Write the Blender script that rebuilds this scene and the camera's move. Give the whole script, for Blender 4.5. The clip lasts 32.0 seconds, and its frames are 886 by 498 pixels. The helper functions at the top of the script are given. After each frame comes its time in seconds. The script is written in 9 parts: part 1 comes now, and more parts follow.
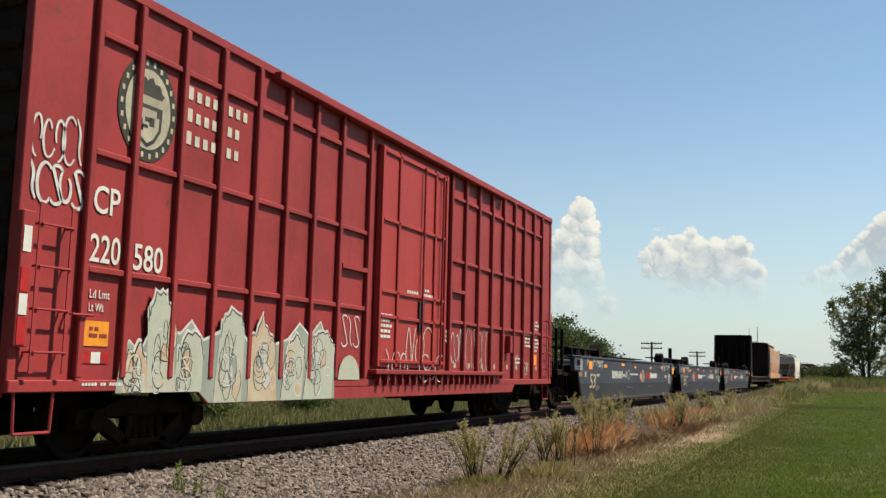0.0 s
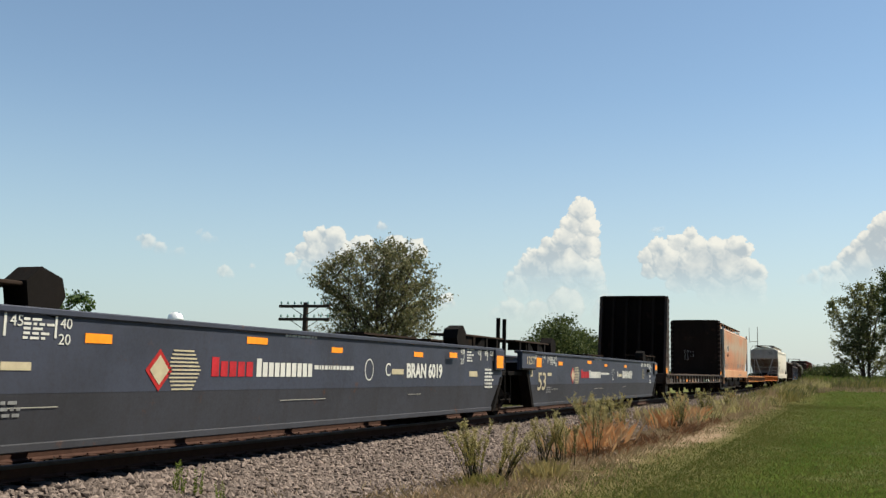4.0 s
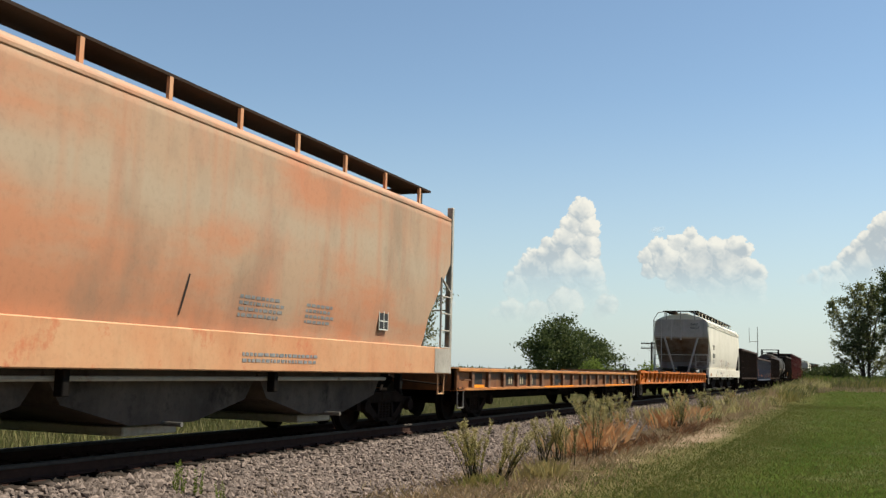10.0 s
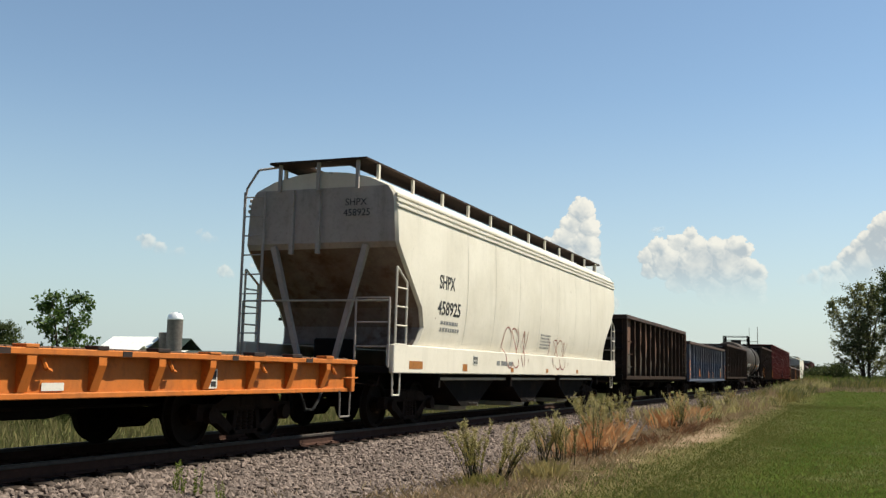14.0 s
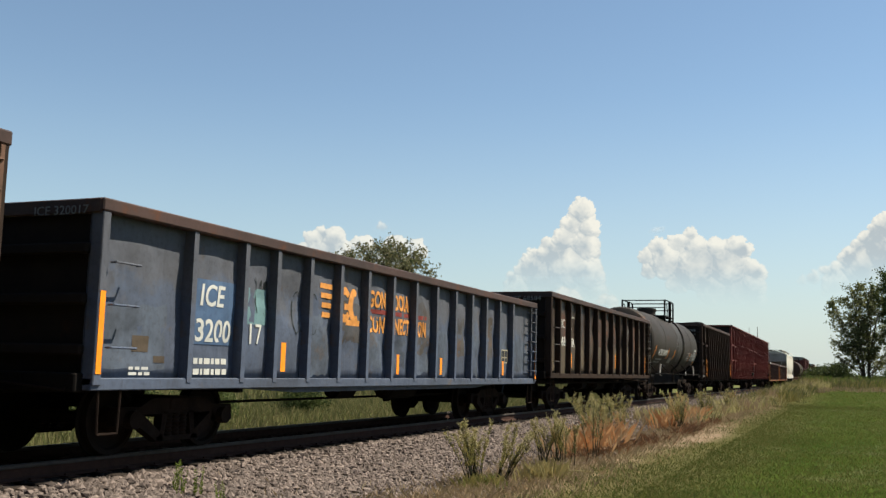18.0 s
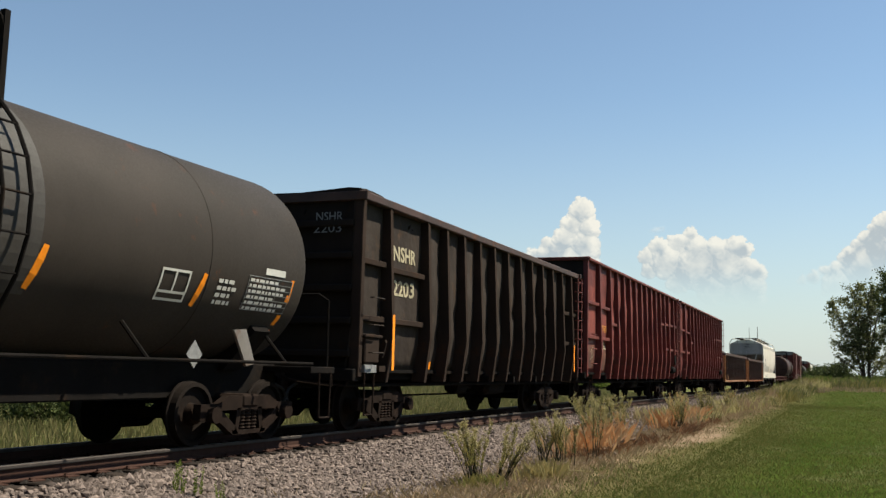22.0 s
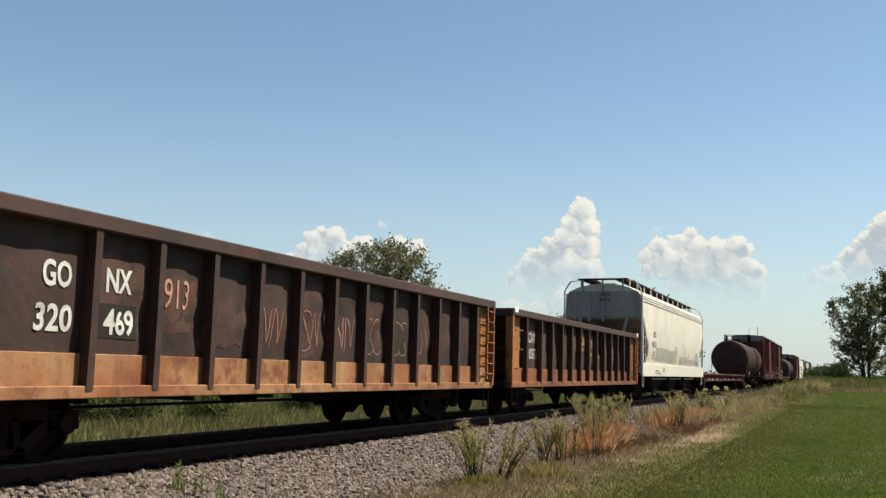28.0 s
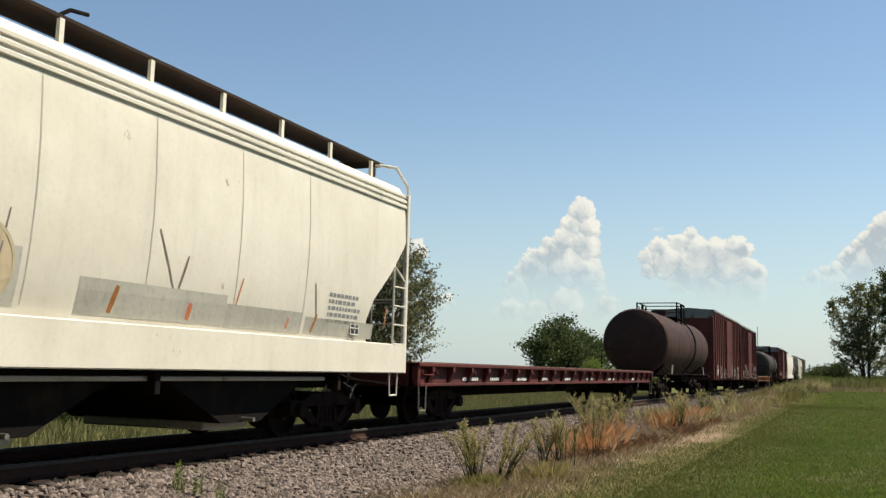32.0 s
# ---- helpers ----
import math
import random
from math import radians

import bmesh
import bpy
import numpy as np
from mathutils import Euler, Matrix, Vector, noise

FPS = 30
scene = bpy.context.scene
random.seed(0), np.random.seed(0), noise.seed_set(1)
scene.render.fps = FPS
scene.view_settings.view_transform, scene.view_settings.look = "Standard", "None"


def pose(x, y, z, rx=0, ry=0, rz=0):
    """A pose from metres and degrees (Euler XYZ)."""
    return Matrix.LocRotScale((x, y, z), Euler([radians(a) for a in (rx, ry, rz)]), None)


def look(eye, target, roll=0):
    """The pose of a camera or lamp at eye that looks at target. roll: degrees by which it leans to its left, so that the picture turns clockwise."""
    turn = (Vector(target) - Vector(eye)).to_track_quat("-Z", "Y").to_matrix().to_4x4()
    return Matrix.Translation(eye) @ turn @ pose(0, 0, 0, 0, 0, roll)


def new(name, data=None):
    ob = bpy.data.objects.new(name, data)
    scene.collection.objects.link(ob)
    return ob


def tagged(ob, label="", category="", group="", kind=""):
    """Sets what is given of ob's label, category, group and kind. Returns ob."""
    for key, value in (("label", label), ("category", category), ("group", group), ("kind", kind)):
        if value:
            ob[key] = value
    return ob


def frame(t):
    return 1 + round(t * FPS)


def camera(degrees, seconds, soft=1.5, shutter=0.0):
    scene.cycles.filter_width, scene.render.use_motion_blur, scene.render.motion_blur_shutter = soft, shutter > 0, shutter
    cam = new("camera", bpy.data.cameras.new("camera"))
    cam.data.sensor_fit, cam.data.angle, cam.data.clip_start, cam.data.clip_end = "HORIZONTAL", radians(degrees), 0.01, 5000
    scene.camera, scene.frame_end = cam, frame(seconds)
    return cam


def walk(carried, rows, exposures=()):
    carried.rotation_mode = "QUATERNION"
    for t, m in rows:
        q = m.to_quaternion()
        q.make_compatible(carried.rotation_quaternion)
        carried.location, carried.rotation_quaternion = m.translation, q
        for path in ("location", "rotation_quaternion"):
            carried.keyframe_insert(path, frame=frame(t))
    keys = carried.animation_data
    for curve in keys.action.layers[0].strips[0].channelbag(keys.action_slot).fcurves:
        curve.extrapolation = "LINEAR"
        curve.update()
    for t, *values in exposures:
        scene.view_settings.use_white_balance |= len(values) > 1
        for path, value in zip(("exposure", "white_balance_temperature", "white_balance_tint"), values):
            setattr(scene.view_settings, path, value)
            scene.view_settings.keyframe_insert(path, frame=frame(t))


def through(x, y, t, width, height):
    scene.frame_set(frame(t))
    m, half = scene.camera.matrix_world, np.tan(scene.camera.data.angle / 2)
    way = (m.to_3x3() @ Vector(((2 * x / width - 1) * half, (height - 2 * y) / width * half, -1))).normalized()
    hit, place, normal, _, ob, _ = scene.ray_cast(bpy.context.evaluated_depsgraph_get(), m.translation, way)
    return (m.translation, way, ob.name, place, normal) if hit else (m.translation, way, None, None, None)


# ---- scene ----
# ---------------------------------------------------------------- camera
TX = -8.74            # centre line of the track; it runs along y, rail tops at z = 0
EYE = pose(0, 0, 1.09, 97.046, -1.398, 22.276)
cam = camera(49.02, 32.0, soft=1.4)
walk(cam, [(0.0, EYE), (32.0, EYE)], exposures=[(0.0, 0.8, 6850, 5), (32.0, 0.8, 6850, 5)])

# ---------------------------------------------------------------- light
SUN_AZ, SUN_EL = 56.0, 56.0     # clockwise from +y, above the horizon
world = bpy.data.worlds.new("sky")
scene.world = world
world.use_nodes = True
wn = world.node_tree.nodes
sky = wn.new("ShaderNodeTexSky")
sky.sky_type = "NISHITA"
sky.sun_disc = False
sky.sun_elevation, sky.sun_rotation = radians(SUN_EL), radians(SUN_AZ)
sky.air_density, sky.dust_density, sky.ozone_density = 1.0, 0.0, 1.6
wn["Background"].inputs["Strength"].default_value = 0.079
world.node_tree.links.new(sky.outputs[0], wn["Background"].inputs["Color"])
sun = new("sun", bpy.data.lights.new("sun", "SUN"))
sun.data.energy, sun.data.angle, sun.data.color = 5.0, radians(0.53), (1.0, 0.94, 0.83)
_d = Vector((math.cos(radians(SUN_EL)) * math.sin(radians(SUN_AZ)), math.cos(radians(SUN_EL)) * math.cos(radians(SUN_AZ)), math.sin(radians(SUN_EL))))
sun.matrix_world = look(_d * 60, (0, 0, 0))


# ---------------------------------------------------------------- materials
def ntree(name):
    m = bpy.data.materials.new(name)
    m.use_nodes = True
    nt = m.node_tree
    return m, nt, nt.nodes["Principled BSDF"]


def noise_node(nt, vec, scale, detail=4.0, rough=0.55, stretch=(1, 1, 1)):
    mp = nt.nodes.new("ShaderNodeMapping")
    mp.inputs["Scale"].default_value = stretch
    nt.links.new(vec, mp.inputs["Vector"])
    n = nt.nodes.new("ShaderNodeTexNoise")
    n.inputs["Scale"].default_value, n.inputs["Detail"].default_value, n.inputs["Roughness"].default_value = scale, detail, rough
    nt.links.new(mp.outputs[0], n.inputs["Vector"])
    return n.outputs["Fac"]


def ramp(nt, fac, a, b, lo=0.0, hi=1.0):
    r = nt.nodes.new("ShaderNodeMapRange")
    r.inputs["From Min"].default_value, r.inputs["From Max"].default_value = a, b
    r.inputs["To Min"].default_value, r.inputs["To Max"].default_value = lo, hi
    nt.links.new(fac, r.inputs["Value"])
    return r.outputs[0]


def mix(nt, fac, a, b, mode="MIX"):
    n = nt.nodes.new("ShaderNodeMix")
    n.data_type, n.blend_type = "RGBA", mode
    for s, v in ((0, fac), (6, a), (7, b)):
        if hasattr(v, "is_linked"):
            nt.links.new(v, n.inputs[s])
        else:
            n.inputs[s].default_value = v if s == 0 else (*v, 1)
    return n.outputs[2]


def bump(nt, bsdf, height, strength, dist=0.01):
    b = nt.nodes.new("ShaderNodeBump")
    b.inputs["Strength"].default_value, b.inputs["Distance"].default_value = strength, dist
    nt.links.new(height, b.inputs["Height"])
    nt.links.new(b.outputs[0], bsdf.inputs["Normal"])


RUST, GRIME = (0.1, 0.04, 0.02), (0.026, 0.021, 0.018)


def paint(name, col, worn=None, rust=0.0, dirt=0.35, rough=0.55, big=0.8, streaks=0.5, rust_col=RUST, spec=0.16, dent=0.25, upper=None):
    """Weathered paint on steel: two tones, rust patches, vertical run-off streaks."""
    m, nt, b = ntree(name)
    vec = nt.nodes.new("ShaderNodeTexCoord").outputs["Object"]
    worn = worn or tuple(c * 0.72 for c in col)
    c = mix(nt, ramp(nt, noise_node(nt, vec, big, 5, 0.6), 0.38, 0.64), col, worn)
    if upper:      # paint worn away above an uneven line
        sep = nt.nodes.new("ShaderNodeSeparateXYZ")
        nt.links.new(vec, sep.inputs[0])
        line = nt.nodes.new("ShaderNodeMath")
        line.operation = "MULTIPLY_ADD"
        line.inputs[1].default_value = 2.2
        nt.links.new(noise_node(nt, vec, 1.3, 7, 0.65), line.inputs[0]), nt.links.new(sep.outputs[2], line.inputs[2])
        c = mix(nt, ramp(nt, line.outputs[0], upper[0] + 1.0, upper[0] + 1.2, 0, upper[2]), c, upper[1])
    if rust:
        c = mix(nt, ramp(nt, noise_node(nt, vec, 1.9, 9, 0.68), 0.66 - 0.3 * rust, 0.74 - 0.22 * rust), c, rust_col)
    c = mix(nt, ramp(nt, noise_node(nt, vec, 2.6, 7, 0.65, (1, 1.5, 0.16)), 0.5, 0.85, 0, streaks), c, GRIME)
    c = mix(nt, ramp(nt, noise_node(nt, vec, 0.9, 8, 0.7), 0.52, 0.68, 0, min(0.6, dirt)), c, tuple(v * 0.55 for v in worn))
    c = mix(nt, ramp(nt, noise_node(nt, vec, 14, 6, 0.7), 0.5, 0.8, 0, dirt), c, GRIME)
    nt.links.new(c, b.inputs["Base Color"])
    fine = noise_node(nt, vec, 35, 4, 0.7)
    nt.links.new(ramp(nt, fine, 0.3, 0.7, rough - 0.12, rough + 0.15), b.inputs["Roughness"])
    b.inputs["Specular IOR Level"].default_value = spec
    bump(nt, b, mix(nt, 0.35 if dent < 0.3 else 0.03, noise_node(nt, vec, 2.2, 2.5, 0.5), fine), dent, 0.012 if dent < 0.3 else 0.055)
    return m


def plain(name, col, rough=0.7, metal=0.0, vary=0.25, scale=9.0, by_object=0.0, by_island=0.0, bumpy=0.15):
    m, nt, b = ntree(name)
    vec = nt.nodes.new("ShaderNodeTexCoord").outputs["Object"]
    dark = tuple(c * (1 - vary) for c in col)
    lite = tuple(min(1, c * (1 + vary)) for c in col)
    c = mix(nt, ramp(nt, noise_node(nt, vec, scale, 5, 0.65), 0.3, 0.7), dark, lite)
    if by_object:
        c = mix(nt, ramp(nt, nt.nodes.new("ShaderNodeObjectInfo").outputs["Random"], 0, 1, 0, by_object), c, tuple(v * 0.35 for v in col))
    if by_island:
        c = mix(nt, ramp(nt, nt.nodes.new("ShaderNodeNewGeometry").outputs["Random Per Island"], 0, 1, 0, by_island), c, tuple(v * 0.25 for v in col))
    nt.links.new(c, b.inputs["Base Color"])
    b.inputs["Roughness"].default_value, b.inputs["Metallic"].default_value = rough, metal
    b.inputs["Specular IOR Level"].default_value = 0.15
    if bumpy:
        bump(nt, b, noise_node(nt, vec, scale * 5, 4), bumpy, 0.01)
    return m


def two_leaf(name, a, b_col, through=0.35, spec=0.08):
    """Leaves: tone by leaf, some light passing through."""
    m, nt, b = ntree(name)
    isl = nt.nodes.new("ShaderNodeNewGeometry").outputs["Random Per Island"]
    c = mix(nt, isl, a, b_col)
    nt.links.new(c, b.inputs["Base Color"])
    b.inputs["Roughness"].default_value = 0.6
    b.inputs["Specular IOR Level"].default_value = spec
    tr = nt.nodes.new("ShaderNodeBsdfTranslucent")
    nt.links.new(c, tr.inputs["Color"])
    ms = nt.nodes.new("ShaderNodeMixShader")
    ms.inputs[0].default_value = through
    nt.links.new(b.outputs[0], ms.inputs[1])
    nt.links.new(tr.outputs[0], ms.inputs[2])
    nt.links.new(ms.outputs[0], nt.nodes["Material Output"].inputs["Surface"])
    return m


def faded_hull(name):
    """Salmon-orange paint bleached to tan in broad uneven bands, with soft rusty runs."""
    m, nt, b = ntree(name)
    vec = nt.nodes.new("ShaderNodeTexCoord").outputs["Object"]
    sep = nt.nodes.new("ShaderNodeSeparateXYZ")
    nt.links.new(vec, sep.inputs[0])
    c = mix(nt, ramp(nt, noise_node(nt, vec, 0.9, 5, 0.6, (1, 0.35, 1)), 0.4, 0.56), (0.42, 0.19, 0.108), (0.37, 0.25, 0.17))
    wave = nt.nodes.new("ShaderNodeMath")
    wave.operation = "MULTIPLY_ADD"
    wave.inputs[1].default_value = 0.8
    nt.links.new(noise_node(nt, vec, 0.6, 3, 0.5), wave.inputs[0]), nt.links.new(sep.outputs[2], wave.inputs[2])
    band = nt.nodes.new("ShaderNodeMath")
    band.operation = "MULTIPLY"
    nt.links.new(ramp(nt, wave.outputs[0], 3.0, 3.4), band.inputs[0]), nt.links.new(ramp(nt, wave.outputs[0], 3.95, 3.55, 0, 0.92), band.inputs[1])
    c = mix(nt, band.outputs[0], c, (0.36, 0.275, 0.2))
    c = mix(nt, ramp(nt, noise_node(nt, vec, 0.55, 4, 0.55, (1, 1, 0.6)), 0.55, 0.68, 0, 0.65), c, (0.44, 0.165, 0.092))
    c = mix(nt, ramp(nt, noise_node(nt, vec, 2.2, 3, 0.5, (1, 1.5, 0.12)), 0.5, 0.75, 0, 0.45), c, (0.41, 0.16, 0.085))
    c = mix(nt, ramp(nt, noise_node(nt, vec, 1.1, 5, 0.6, (1, 1, 0.5)), 0.5, 0.7, 0, 0.6), c, (0.22, 0.155, 0.11))
    c = mix(nt, ramp(nt, noise_node(nt, vec, 14, 6, 0.7), 0.5, 0.8, 0, 0.25), c, (0.1, 0.07, 0.05))
    nt.links.new(c, b.inputs["Base Color"])
    fine = noise_node(nt, vec, 35, 4, 0.7)
    nt.links.new(ramp(nt, fine, 0.3, 0.7, 0.5, 0.75), b.inputs["Roughness"])
    b.inputs["Specular IOR Level"].default_value = 0.16
    bump(nt, b, mix(nt, 0.35, noise_node(nt, vec, 2.2, 3), fine), 0.25, 0.012)
    return m


